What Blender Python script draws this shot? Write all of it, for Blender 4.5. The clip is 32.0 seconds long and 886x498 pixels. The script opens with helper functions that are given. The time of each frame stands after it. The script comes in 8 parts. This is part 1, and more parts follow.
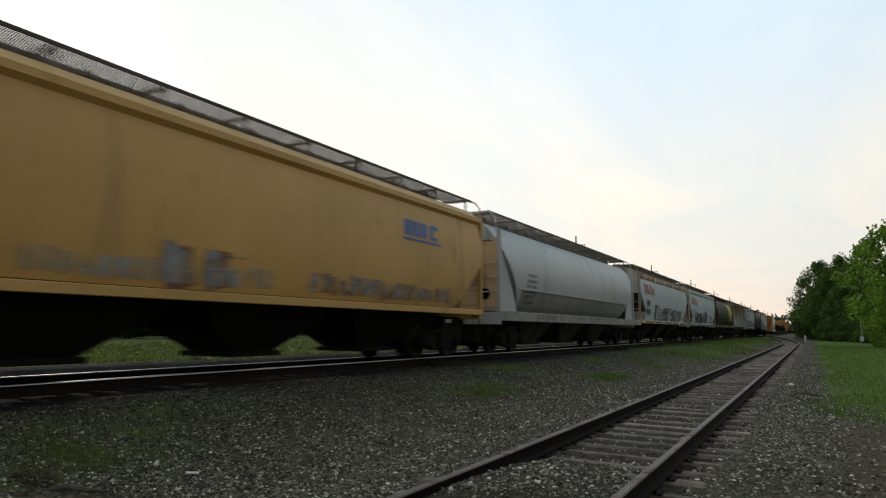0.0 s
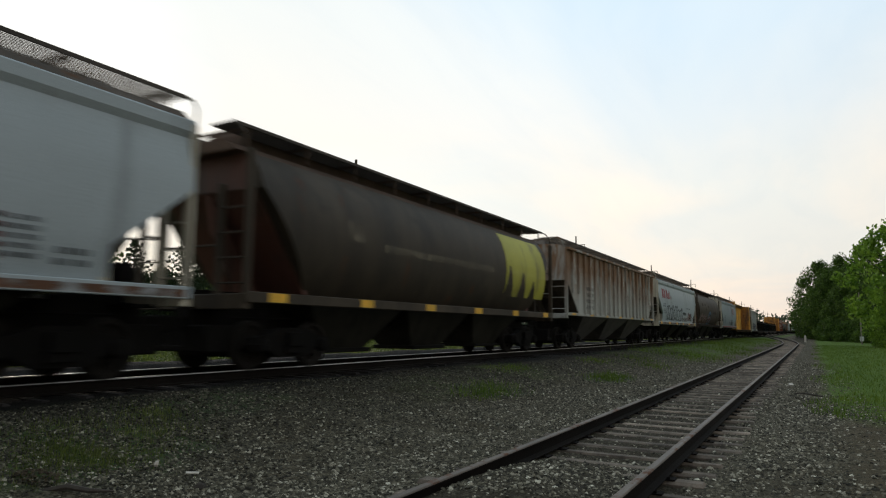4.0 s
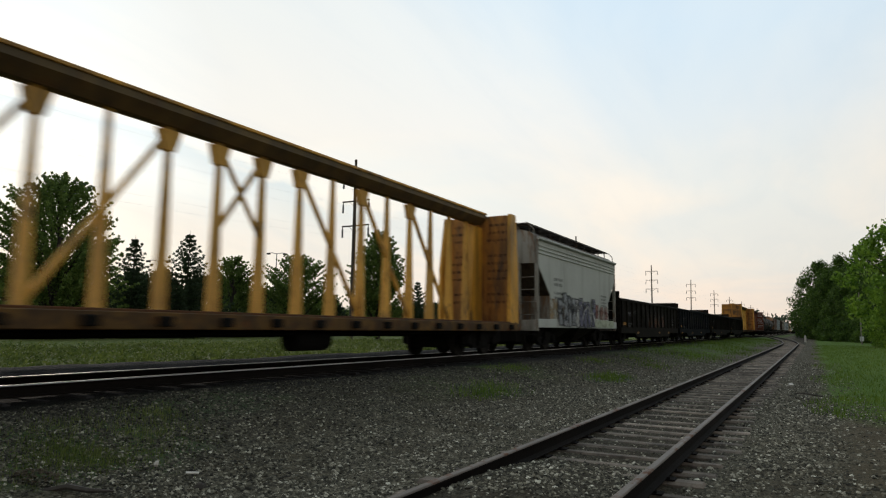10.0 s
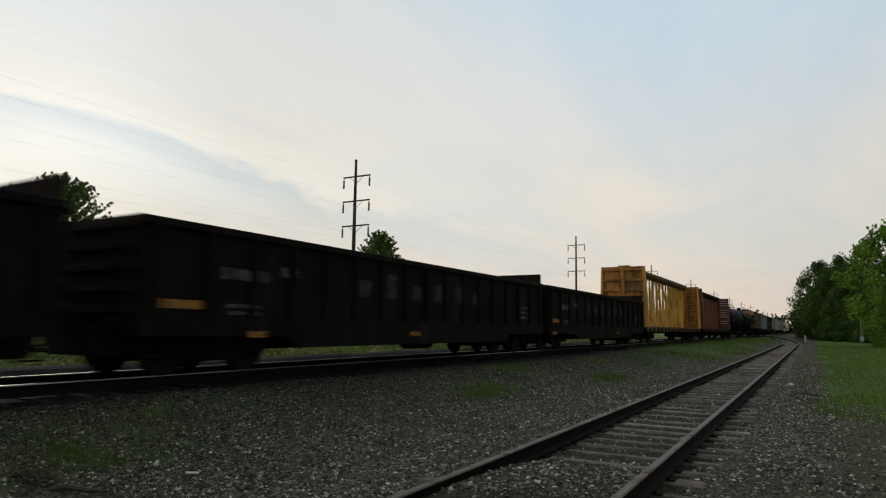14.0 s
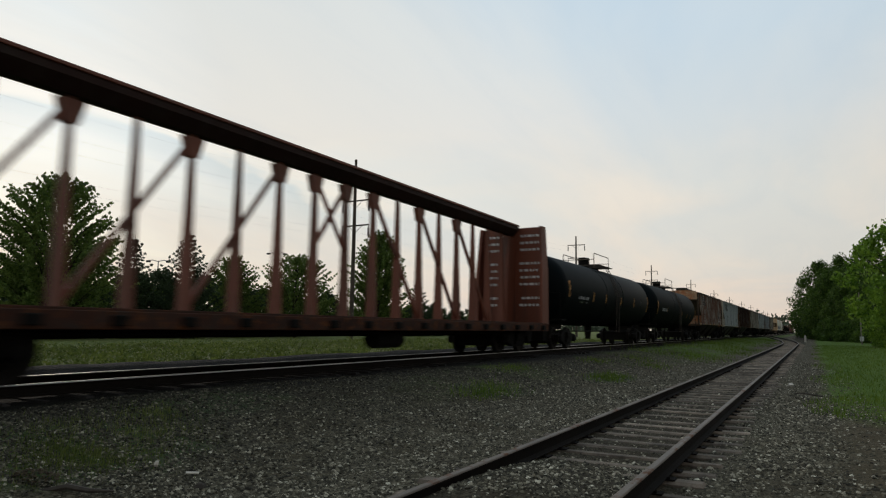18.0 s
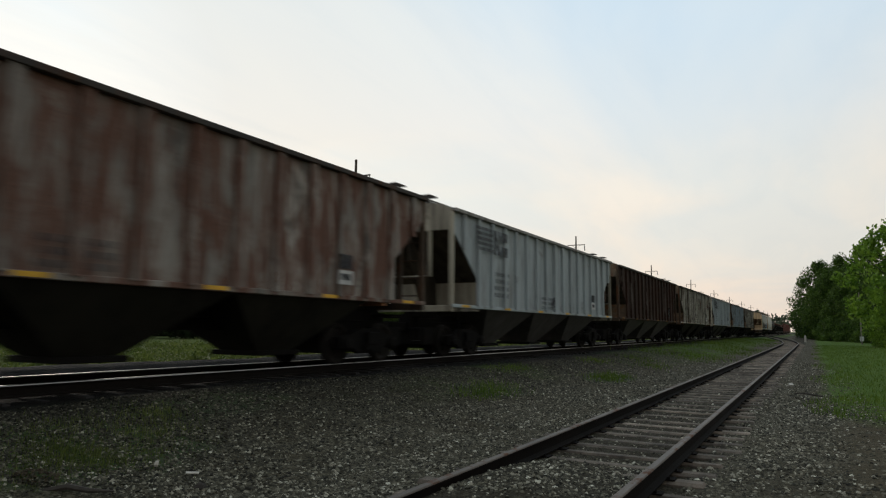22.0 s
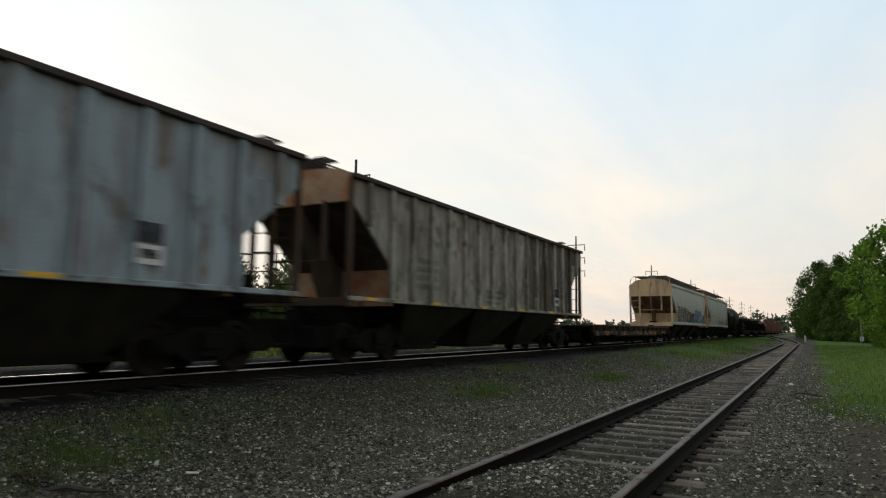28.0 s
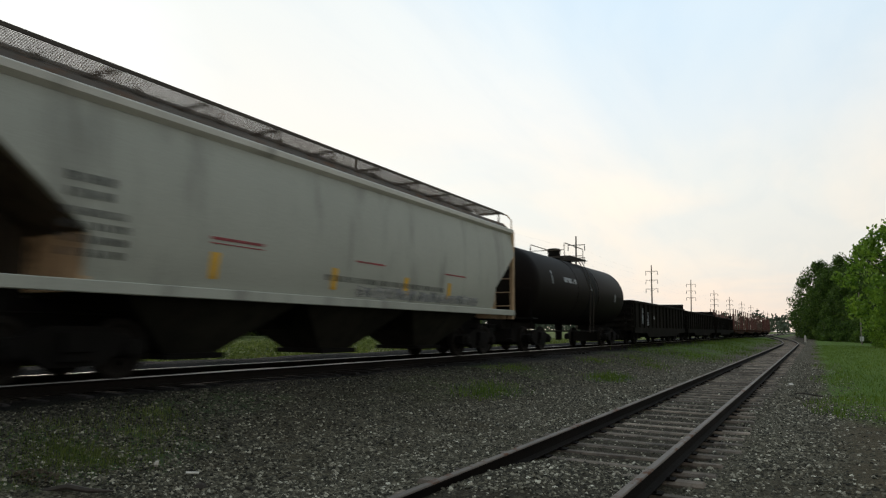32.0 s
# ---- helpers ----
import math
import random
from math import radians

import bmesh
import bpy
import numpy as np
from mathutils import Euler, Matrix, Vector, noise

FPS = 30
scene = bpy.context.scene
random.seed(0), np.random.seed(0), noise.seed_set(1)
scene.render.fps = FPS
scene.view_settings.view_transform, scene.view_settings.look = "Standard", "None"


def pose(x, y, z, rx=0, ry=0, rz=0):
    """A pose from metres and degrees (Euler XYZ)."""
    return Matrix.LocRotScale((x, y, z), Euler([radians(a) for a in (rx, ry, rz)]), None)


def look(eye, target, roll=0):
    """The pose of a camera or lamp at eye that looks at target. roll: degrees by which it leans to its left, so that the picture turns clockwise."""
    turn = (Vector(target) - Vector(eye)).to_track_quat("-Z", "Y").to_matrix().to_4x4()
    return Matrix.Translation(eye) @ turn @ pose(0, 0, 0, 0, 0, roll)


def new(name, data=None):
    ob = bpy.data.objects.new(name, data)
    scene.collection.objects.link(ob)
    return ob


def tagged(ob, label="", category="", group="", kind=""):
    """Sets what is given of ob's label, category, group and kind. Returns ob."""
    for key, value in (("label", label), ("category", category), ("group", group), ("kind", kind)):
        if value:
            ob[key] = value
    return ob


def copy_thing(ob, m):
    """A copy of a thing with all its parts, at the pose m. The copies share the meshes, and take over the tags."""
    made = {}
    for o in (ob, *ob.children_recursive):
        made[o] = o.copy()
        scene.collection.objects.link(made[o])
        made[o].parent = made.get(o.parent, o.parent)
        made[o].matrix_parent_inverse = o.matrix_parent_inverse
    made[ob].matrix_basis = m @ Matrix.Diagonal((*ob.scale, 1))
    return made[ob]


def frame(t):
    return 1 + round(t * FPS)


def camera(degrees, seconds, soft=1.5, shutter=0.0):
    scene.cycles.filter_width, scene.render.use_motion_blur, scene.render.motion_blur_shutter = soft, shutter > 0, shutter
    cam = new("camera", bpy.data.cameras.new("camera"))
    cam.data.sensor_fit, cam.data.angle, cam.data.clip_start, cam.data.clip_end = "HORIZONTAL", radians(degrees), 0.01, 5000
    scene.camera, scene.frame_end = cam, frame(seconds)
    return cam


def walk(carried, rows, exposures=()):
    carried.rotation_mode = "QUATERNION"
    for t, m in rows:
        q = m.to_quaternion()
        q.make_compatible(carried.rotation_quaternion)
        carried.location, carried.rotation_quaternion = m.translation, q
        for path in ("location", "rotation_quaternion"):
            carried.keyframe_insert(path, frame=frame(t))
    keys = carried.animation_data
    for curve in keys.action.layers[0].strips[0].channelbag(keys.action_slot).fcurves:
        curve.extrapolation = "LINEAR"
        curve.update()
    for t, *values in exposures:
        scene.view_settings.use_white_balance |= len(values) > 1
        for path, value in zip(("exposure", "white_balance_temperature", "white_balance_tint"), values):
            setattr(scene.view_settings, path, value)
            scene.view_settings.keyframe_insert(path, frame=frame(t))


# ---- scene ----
# Plan: x across the railway (positive towards the camera's right), y along it (away from the camera), z up.
# z = 0 is the top of the near siding's rails; the main line's rails lie MAIN_Z higher.
MAIN_X, MAIN_Z = -10.22, 0.507
SIDE_X = -2.19
EYE_Z = 1.318
END = 32.0

cam = camera(68.28, END, soft=1.2, shutter=0.4)
_ya, _pi = radians(29.40), radians(6.94)
_eye = Vector((0, 0, EYE_Z))
_aim = _eye + Vector((-math.sin(_ya) * math.cos(_pi), math.cos(_ya) * math.cos(_pi), math.sin(_pi)))
walk(cam, [(0, look(_eye, _aim, 0.54)), (END, look(_eye, _aim, 0.54))],
     exposures=[(0, 0.2), (9, 0.18), (10, 0.1), (11.5, -0.02), (13, -0.18), (14.5, -0.22), (17, -0.2), (18.5, -0.16), (20, -0.1), (22, 0.0), (23, 0.02),
                (25, 0.12), (28, 0.12), (29.1, 0.06), (29.6, -0.14), (30.4, -0.26), (31, -0.06), (32, 0.18)])

# ---- world, sun ----
SUN_AZ, SUN_EL = radians(63), radians(16)
SUN = Vector((-math.sin(SUN_AZ) * math.cos(SUN_EL), math.cos(SUN_AZ) * math.cos(SUN_EL), math.sin(SUN_EL)))


def nd(nt, kind, **sets):
    n = nt.nodes.new(kind)
    for k, v in sets.items():
        n.inputs[k].default_value = v
    return n


def ramp(nt, fac, stops):
    n = nt.nodes.new("ShaderNodeValToRGB")
    el = n.color_ramp.elements
    while len(el) < len(stops):
        el.new(0.5)
    for e, (p, c) in zip(el, stops):
        e.position = p
        e.color = (*c, 1) if len(c) == 3 else c
    nt.links.new(fac, n.inputs["Fac"])
    return n.outputs["Color"]


def mixc(nt, fac, a, b, blend="MIX"):
    n = nt.nodes.new("ShaderNodeMix")
    n.data_type, n.blend_type = "RGBA", blend
    for sock, val in ((n.inputs[0], fac), (n.inputs[6], a), (n.inputs[7], b)):
        if isinstance(val, bpy.types.NodeSocket):
            nt.links.new(val, sock)
        elif isinstance(val, (int, float)):
            sock.default_value = val
        else:
            sock.default_value = (*val, 1)
    return n.outputs[2]


def maths(nt, op, a, b=0.0, clamp=False):
    n = nt.nodes.new("ShaderNodeMath")
    n.operation, n.use_clamp = op, clamp
    for sock, val in ((n.inputs[0], a), (n.inputs[1], b)):
        if isinstance(val, bpy.types.NodeSocket):
            nt.links.new(val, sock)
        else:
            sock.default_value = val
    return n.outputs[0]


BANK_NORMAL = (0.3428, 0.0464, 0.9383)


def build_world():
    w = bpy.data.worlds.new("evening_sky")
    scene.world = w
    w.use_nodes = True
    nt = w.node_tree
    nt.nodes.clear()
    out = nt.nodes.new("ShaderNodeOutputWorld")
    sky = nt.nodes.new("ShaderNodeTexSky")
    sky.sky_type, sky.sun_disc = "NISHITA", False
    sky.sun_elevation, sky.sun_rotation = SUN_EL, -SUN_AZ
    sky.air_density, sky.dust_density = 1.0, 2.0
    tc = nt.nodes.new("ShaderNodeTexCoord")
    way = tc.outputs["Generated"]
    sep = nt.nodes.new("ShaderNodeSeparateXYZ")
    nt.links.new(way, sep.inputs[0])
    # clouds lie on a flat layer: divide by the height above the horizon
    lift = maths(nt, "MAXIMUM", maths(nt, "ADD", sep.outputs[2], 0.13), 0.03)
    div = nt.nodes.new("ShaderNodeVectorMath")
    div.operation = "DIVIDE"
    comb = nt.nodes.new("ShaderNodeCombineXYZ")
    for i in range(3):
        nt.links.new(lift, comb.inputs[i])
    nt.links.new(way, div.inputs[0])
    nt.links.new(comb.outputs[0], div.inputs[1])
    mp = nt.nodes.new("ShaderNodeMapping")
    mp.inputs["Scale"].default_value = (0.55, 0.3, 0.0)
    mp.inputs["Rotation"].default_value = (0, 0, radians(62))
    mp.inputs["Location"].default_value = (1.7, 0.4, 0)
    nt.links.new(div.outputs[0], mp.inputs[0])
    n1 = nd(nt, "ShaderNodeTexNoise", Scale=1.6, Detail=5.0, Roughness=0.5, Distortion=0.6)
    nt.links.new(mp.outputs[0], n1.inputs["Vector"])
    cover = ramp(nt, n1.outputs["Fac"], [(0.36, (0.95, 0.95, 0.95)), (0.6, (1, 1, 1))])
    # towards the hidden sun the layer is brighter
    dot = nt.nodes.new("ShaderNodeVectorMath")
    dot.operation = "DOT_PRODUCT"
    nt.links.new(way, dot.inputs[0])
    dot.inputs[1].default_value = SUN
    half = maths(nt, "MULTIPLY_ADD", dot.outputs["Value"], 0.5)
    nt.nodes[-1].inputs[2].default_value = 0.5
    glow = ramp(nt, half, [(0.0, (0.46, 0.46, 0.46)), (0.4, (0.58, 0.58, 0.58)), (0.66, (0.88, 0.88, 0.88)), (0.8, (0.96, 0.96, 0.96)), (0.985, (1.01, 1.01, 1.01)), (1.0, (1.14, 1.14, 1.14))])
    hue = ramp(nt, sep.outputs[2], [(0.0, (0.92, 0.765, 0.655)), (0.1, (0.955, 0.865, 0.765)), (0.2, (0.955, 0.905, 0.83)), (0.30, (0.90, 0.895, 0.875)), (0.45, (0.83, 0.875, 0.90)), (0.7, (0.78, 0.85, 0.895))])
    grey = ramp(nt, n1.outputs["Fac"], [(0.40, (0.885, 0.95, 0.99)), (0.56, (1.0, 0.985, 0.955))])
    col = mixc(nt, 1.0, hue, grey, "MULTIPLY")
    # the ragged lower edge of a cloud bank, with thinner bluish sky under it
    bank = nt.nodes.new("ShaderNodeVectorMath")
    bank.operation = "DOT_PRODUCT"
    nt.links.new(way, bank.inputs[0])
    bank.inputs[1].default_value = BANK_NORMAL
    edge = maths(nt, "ADD", bank.outputs["Value"], maths(nt, "MULTIPLY_ADD", n1.outputs["Fac"], 0.30))
    nt.nodes[-2].inputs[2].default_value = -0.15
    thin = ramp(nt, maths(nt, "ADD", edge, 0.5), [(0.28, (1.0, 0.985, 0.94)), (0.44, (0.91, 0.94, 0.965)), (0.494, (0.80, 0.885, 0.945)), (0.510, (1.06, 1.05, 1.02)), (0.62, (0.98, 0.98, 0.97))])
    near_sun = ramp(nt, half, [(0.90, (0.15, 0.15, 0.15)), (0.965, (1, 1, 1))])
    col = mixc(nt, near_sun, col, mixc(nt, 1.0, col, thin, "MULTIPLY"))
    # clear blue shows through high up, away from the sun
    clear = ramp(nt, half, [(0.45, (1, 1, 1)), (0.62, (0.87, 0.99, 1.09)), (0.74, (0.905, 0.995, 1.08)), (0.90, (0.96, 1.0, 1.035)), (0.97, (1, 1, 1))])
    high = ramp(nt, maths(nt, "ADD", sep.outputs[2], maths(nt, "MULTIPLY", n1.outputs["Fac"], 0.16)), [(0.30, (0, 0, 0)), (0.48, (1, 1, 1))])
    col = mixc(nt, high, col, mixc(nt, 1.0, col, clear, "MULTIPLY"))
    # fine fibrous streaks
    ms = nt.nodes.new("ShaderNodeMapping")
    ms.inputs["Scale"].default_value = (1.0, 0.28, 0.0)
    ms.inputs["Rotation"].default_value = (0, 0, radians(48))
    nt.links.new(div.outputs[0], ms.inputs[0])
    n2 = nd(nt, "ShaderNodeTexNoise", Scale=3.2, Detail=7.0, Roughness=0.6, Distortion=1.2)
    nt.links.new(ms.outputs[0], n2.inputs["Vector"])
    col = mixc(nt, 1.0, col, ramp(nt, n2.outputs["Fac"], [(0.34, (0.965, 0.978, 0.99)), (0.52, (1.0, 1.0, 1.0)), (0.70, (1.015, 1.01, 1.0))]), "MULTIPLY")
    b1, b2 = nd(nt, "ShaderNodeBackground", Strength=0.10), nt.nodes.new("ShaderNodeBackground")
    nt.links.new(sky.outputs[0], b1.inputs["Color"])
    nt.links.new(col, b2.inputs["Color"])
    nt.links.new(glow, b2.inputs["Strength"])
    mix = nt.nodes.new("ShaderNodeMixShader")
    nt.links.new(cover, mix.inputs[0])
    nt.links.new(b1.outputs[0], mix.inputs[1])
    nt.links.new(b2.outputs[0], mix.inputs[2])
    nt.links.new(mix.outputs[0], out.inputs["Surface"])


build_world()
sun = new("sun", bpy.data.lights.new("sun", "SUN"))
sun.data.energy, sun.data.angle, sun.data.color = 0.7, radians(14), (1.0, 0.88, 0.74)
sun.matrix_world = look(SUN * 50, (0, 0, 0))


# ---- mesh building ----
class Geo:
    """Collects vertices and faces; becomes one mesh."""

    def __init__(self):
        self.v, self.f = [], []

    def box(self, x0, x1, y0, y1, z0, z1, c=0.0):
        if c <= 0:
            b = len(self.v)
            self.v += [(x, y, z) for z in (z0, z1) for y in (y0, y1) for x in (x0, x1)]
            self.f += [tuple(b + i for i in q) for q in ((0, 2, 3, 1), (4, 5, 7, 6), (0, 1, 5, 4), (2, 6, 7, 3), (0, 4, 6, 2), (1, 3, 7, 5))]
        else:
            self.loft([(x0 + c, x1 - c, y0 + c, y1 - c, z0), (x0, x1, y0, y1, z0 + c), (x0, x1, y0, y1, z1 - c), (x0 + c, x1 - c, y0 + c, y1 - c, z1)])
        return self

    def loft(self, rings):
        """Rings of (x0, x1, y0, y1, z), from below upwards, capped."""
        b = len(self.v)
        for x0, x1, y0, y1, z in rings:
            self.v += [(x0, y0, z), (x1, y0, z), (x1, y1, z), (x0, y1, z)]
        for r in range(len(rings) - 1):
            for i in range(4):
                j = (i + 1) % 4
                self.f.append((b + 4 * r + i, b + 4 * r + j, b + 4 * r + 4 + j, b + 4 * r + 4 + i))
        self.f.append((b + 3, b + 2, b + 1, b))
        t = b + 4 * (len(rings) - 1)
        self.f.append((t, t + 1, t + 2, t + 3))
        return self

    def prism(self, pts, x0, x1):
        """A polygon of (y, z) drawn out from x0 to x1."""
        b, n = len(self.v), len(pts)
        self.v += [(x0, y, z) for y, z in pts] + [(x1, y, z) for y, z in pts]
        self.f += [tuple(b + i for i in reversed(range(n))), tuple(b + n + i for i in range(n))]
        self.f += [(b + i, b + (i + 1) % n, b + n + (i + 1) % n, b + n + i) for i in range(n)]
        return self

    def tube(self, pts, r, n=6, cap=True):
        """A round bar along points; r: one radius or one for each point."""
        pts = [Vector(p) for p in pts]
        rs = [r] * len(pts) if isinstance(r, (int, float)) else list(r)
        b = len(self.v)
        for i, p in enumerate(pts):
            d = (pts[min(i + 1, len(pts) - 1)] - pts[max(i - 1, 0)]).normalized()
            u = d.orthogonal().normalized() if abs(d.z) > 0.95 else d.cross(Vector((0, 0, 1))).normalized()
            w = d.cross(u)
            for k in range(n):
                a = 2 * math.pi * k / n
                q = p + (u * math.cos(a) + w * math.sin(a)) * rs[i]
                self.v.append((q.x, q.y, q.z))
        for i in range(len(pts) - 1):
            for k in range(n):
                j = (k + 1) % n
                self.f.append((b + i * n + k, b + i * n + j, b + i * n + n + j, b + i * n + n + k))
        if cap:
            self.f.append(tuple(b + k for k in reversed(range(n))))
            self.f.append(tuple(b + (len(pts) - 1) * n + k for k in range(n)))
        return self

    def lathe(self, prof, n=24, axis="y", centre=(0, 0, 0)):
        """Rings of (along, radius) round an axis through centre."""
        b = len(self.v)
        for a, r in prof:
            for k in range(n):
                t = 2 * math.pi * k / n
                c, s = r * math.cos(t), r * math.sin(t)
                p = {"y": (c, a, s), "x": (a, c, s), "z": (c, s, a)}[axis]
                self.v.append(tuple(p[i] + centre[i] for i in range(3)))
        for i in range(len(prof) - 1):
            for k in range(n):
                j = (k + 1) % n
                self.f.append((b + i * n + k, b + i * n + j, b + i * n + n + j, b + i * n + n + k))
        self.f.append(tuple(b + k for k in reversed(range(n))))
        self.f.append(tuple(b + (len(prof) - 1) * n + k for k in range(n)))
        return self

    def slab(self, pts, y0, y1):
        """A polygon of (x, z) drawn out from y0 to y1."""
        b, n = len(self.v), len(pts)
        self.v += [(x, y0, z) for x, z in pts] + [(x, y1, z) for x, z in pts]
        self.f += [tuple(b + i for i in range(n)), tuple(b + n + i for i in reversed(range(n)))]
        self.f += [(b + i, b + n + i, b + n + (i + 1) % n, b + (i + 1) % n) for i in range(n)]
        return self

    def quad(self, *pts):
        b = len(self.v)
        self.v += [tuple(p) for p in pts]
        self.f.append(tuple(range(b, b + len(pts))))
        return self

    def mesh(self, name, material=None, smooth=False):
        m = bpy.data.meshes.new(name)
        m.from_pydata(self.v, [], self.f)
        bm = bmesh.new()
        bm.from_mesh(m)
        bmesh.ops.recalc_face_normals(bm, faces=bm.faces)
        bm.to_mesh(m)
        bm.free()
        if material:
            m.materials.append(material)
        if smooth:
            m.shade_smooth()
            m.set_sharp_from_angle(angle=radians(34))
        return m


def part(name, geo, material, parent, label="", smooth=False, at=None, kind=""):
    """Links a Geo (or a mesh) as ONE object under a thing or under a part."""
    me = geo.mesh(name, material, smooth) if isinstance(geo, Geo) else geo
    ob = new(name, me)
    ob.parent = parent
    if at is not None:
        ob.matrix_basis = at
    return tagged(ob, label, kind=kind)


def thing(name, label, category, group="", at=None, kind="", mesh=None):
    ob = new(name, mesh)
    if at is not None:
        ob.matrix_basis = at
    return tagged(ob, label, category, group, kind)


def big_mesh(name, verts, faces, material, smooth=False):
    """A mesh from numpy arrays: verts (n, 3), faces (m, k)."""
    verts, faces = np.asarray(verts, np.float32), np.asarray(faces, np.int32)
    m = bpy.data.meshes.new(name)
    k = faces.shape[1]
    m.vertices.add(len(verts))
    m.vertices.foreach_set("co", verts.ravel())
    m.loops.add(faces.size)
    m.loops.foreach_set("vertex_index", faces.ravel())
    m.polygons.add(len(faces))
    m.polygons.foreach_set("loop_start", np.arange(0, faces.size, k, dtype=np.int32))
    m.update(calc_edges=True)
    m.validate()
    m.materials.append(material)
    if smooth:
        m.shade_smooth()
    return m


# ---- materials ----
def surface(name, base, rough=0.6, metal=0.0, vary=0.25, scale=3.0, bump=0.15, fine=40.0, rust=0.0, rust_col=(0.10, 0.038, 0.016),
            grime=0.0, grime_col=(0.035, 0.03, 0.025), streak=True, spec=0.4, per_thing=0.12, blotch=0.0, rust_from=None):
    """Paint, metal, wood or stone: colour that varies at two scales, rust in streaks, grime, fine relief."""
    m = bpy.data.materials.new(name)
    m.use_nodes = True
    nt = m.node_tree
    bs = nt.nodes["Principled BSDF"]
    tc = nt.nodes.new("ShaderNodeTexCoord")
    info = nt.nodes.new("ShaderNodeObjectInfo")
    shift = nt.nodes.new("ShaderNodeVectorMath")
    shift.operation = "MULTIPLY_ADD"
    comb = nt.nodes.new("ShaderNodeCombineXYZ")
    for i in range(3):
        nt.links.new(info.outputs["Random"], comb.inputs[i])
    nt.links.new(comb.outputs[0], shift.inputs[0])
    shift.inputs[1].default_value = (31.0, 17.0, 0.0)
    nt.links.new(tc.outputs["Object"], shift.inputs[2])
    pos = shift.outputs[0]
    big = nd(nt, "ShaderNodeTexNoise", Scale=scale * 0.25, Detail=4.0, Roughness=0.6)
    nt.links.new(pos, big.inputs["Vector"])
    small = nd(nt, "ShaderNodeTexNoise", Scale=fine, Detail=5.0, Roughness=0.65)
    nt.links.new(pos, small.inputs["Vector"])
    lo, hi = tuple(c * (1 - vary) for c in base), tuple(min(1, c * (1 + vary)) for c in base)
    col = ramp(nt, big.outputs["Fac"], [(0.3, lo), (0.7, hi)])
    fac = ramp(nt, small.outputs["Fac"], [(0.3, (0.80, 0.80, 0.80)), (0.7, (1.12, 1.12, 1.12))])
    col = mixc(nt, 1.0, col, fac, "MULTIPLY")
    one = maths(nt, "MULTIPLY_ADD", info.outputs["Random"], per_thing * 2)
    nt.nodes[-1].inputs[2].default_value = 1 - per_thing
    shade = nt.nodes.new("ShaderNodeCombineColor")
    for i in range(3):
        nt.links.new(one, shade.inputs[i])
    col = mixc(nt, 1.0, col, shade.outputs[0], "MULTIPLY")
    rough_out = None
    if rust > 0 or grime > 0:
        mp = nt.nodes.new("ShaderNodeMapping")
        mp.inputs["Scale"].default_value = (1.2, 1.2, 0.16) if streak else (1, 1, 1)
        nt.links.new(pos, mp.inputs[0])
        st = nd(nt, "ShaderNodeTexNoise", Scale=scale * 0.8, Detail=6.0, Roughness=0.62, Distortion=0.3)
        nt.links.new(mp.outputs[0], st.inputs["Vector"])
        if grime > 0:
            k = ramp(nt, st.outputs["Fac"], [(max(0.0, 0.62 - grime * 0.4), (0, 0, 0)), (min(1, 0.90 - grime * 0.4), (1, 1, 1))])
            col = mixc(nt, maths(nt, "MULTIPLY", k, 0.85), col, grime_col)
        if blotch > 0:
            bl = nd(nt, "ShaderNodeTexNoise", Scale=scale * 0.42, Detail=7.0, Roughness=0.68, Distortion=0.8)
            mb = nt.nodes.new("ShaderNodeMapping")
            mb.inputs["Location"].default_value = (3, 11, 5)
            mb.inputs["Scale"].default_value = (1.0, 1.0, 0.55)
            nt.links.new(pos, mb.inputs[0])
            nt.links.new(mb.outputs[0], bl.inputs["Vector"])
            k = ramp(nt, bl.outputs["Fac"], [(0.62 - blotch * 0.2, (0, 0, 0)), (0.70 - blotch * 0.2, (1, 1, 1))])
            col = mixc(nt, maths(nt, "MULTIPLY", k, 0.55 + 0.3 * blotch), col, grime_col)
        if rust > 0:
            st2 = nd(nt, "ShaderNodeTexNoise", Scale=scale * 1.1, Detail=7.0, Roughness=0.7, Distortion=0.5)
            mp2 = nt.nodes.new("ShaderNodeMapping")
            mp2.inputs["Location"].default_value = (7, 3, 1)
            mp2.inputs["Scale"].default_value = (1.0, 1.0, 0.22) if streak else (1, 1, 1)
            nt.links.new(pos, mp2.inputs[0])
            nt.links.new(mp2.outputs[0], st2.inputs["Vector"])
            k = ramp(nt, st2.outputs["Fac"], [(max(0.0, 0.66 - rust * 0.42), (0, 0, 0)), (min(1, 0.76 - rust * 0.38), (1, 1, 1))])
            if rust_from:
                # runs down from the eaves and thins out on the way
                up = nt.nodes.new("ShaderNodeSeparateXYZ")
                nt.links.new(tc.outputs["Object"], up.inputs[0])
                level = nt.nodes.new("ShaderNodeMapRange")
                level.inputs["From Min"].default_value, level.inputs["From Max"].default_value = rust_from
                level.inputs["To Min"].default_value = 0.12
                nt.links.new(up.outputs[2], level.inputs["Value"])
                k = maths(nt, "MULTIPLY", k, level.outputs[0])
            rc = ramp(nt, small.outputs["Fac"], [(0.3, tuple(c * 0.6 for c in rust_col)), (0.7, tuple(c * 1.7 for c in rust_col))])
            col = mixc(nt, maths(nt, "MULTIPLY", k, 0.9), col, rc)
            rough_out = maths(nt, "MULTIPLY_ADD", k, 0.3)
            nt.nodes[-1].inputs[2].default_value = rough
    nt.links.new(col, bs.inputs["Base Color"])
    bs.inputs["Roughness"].default_value = rough
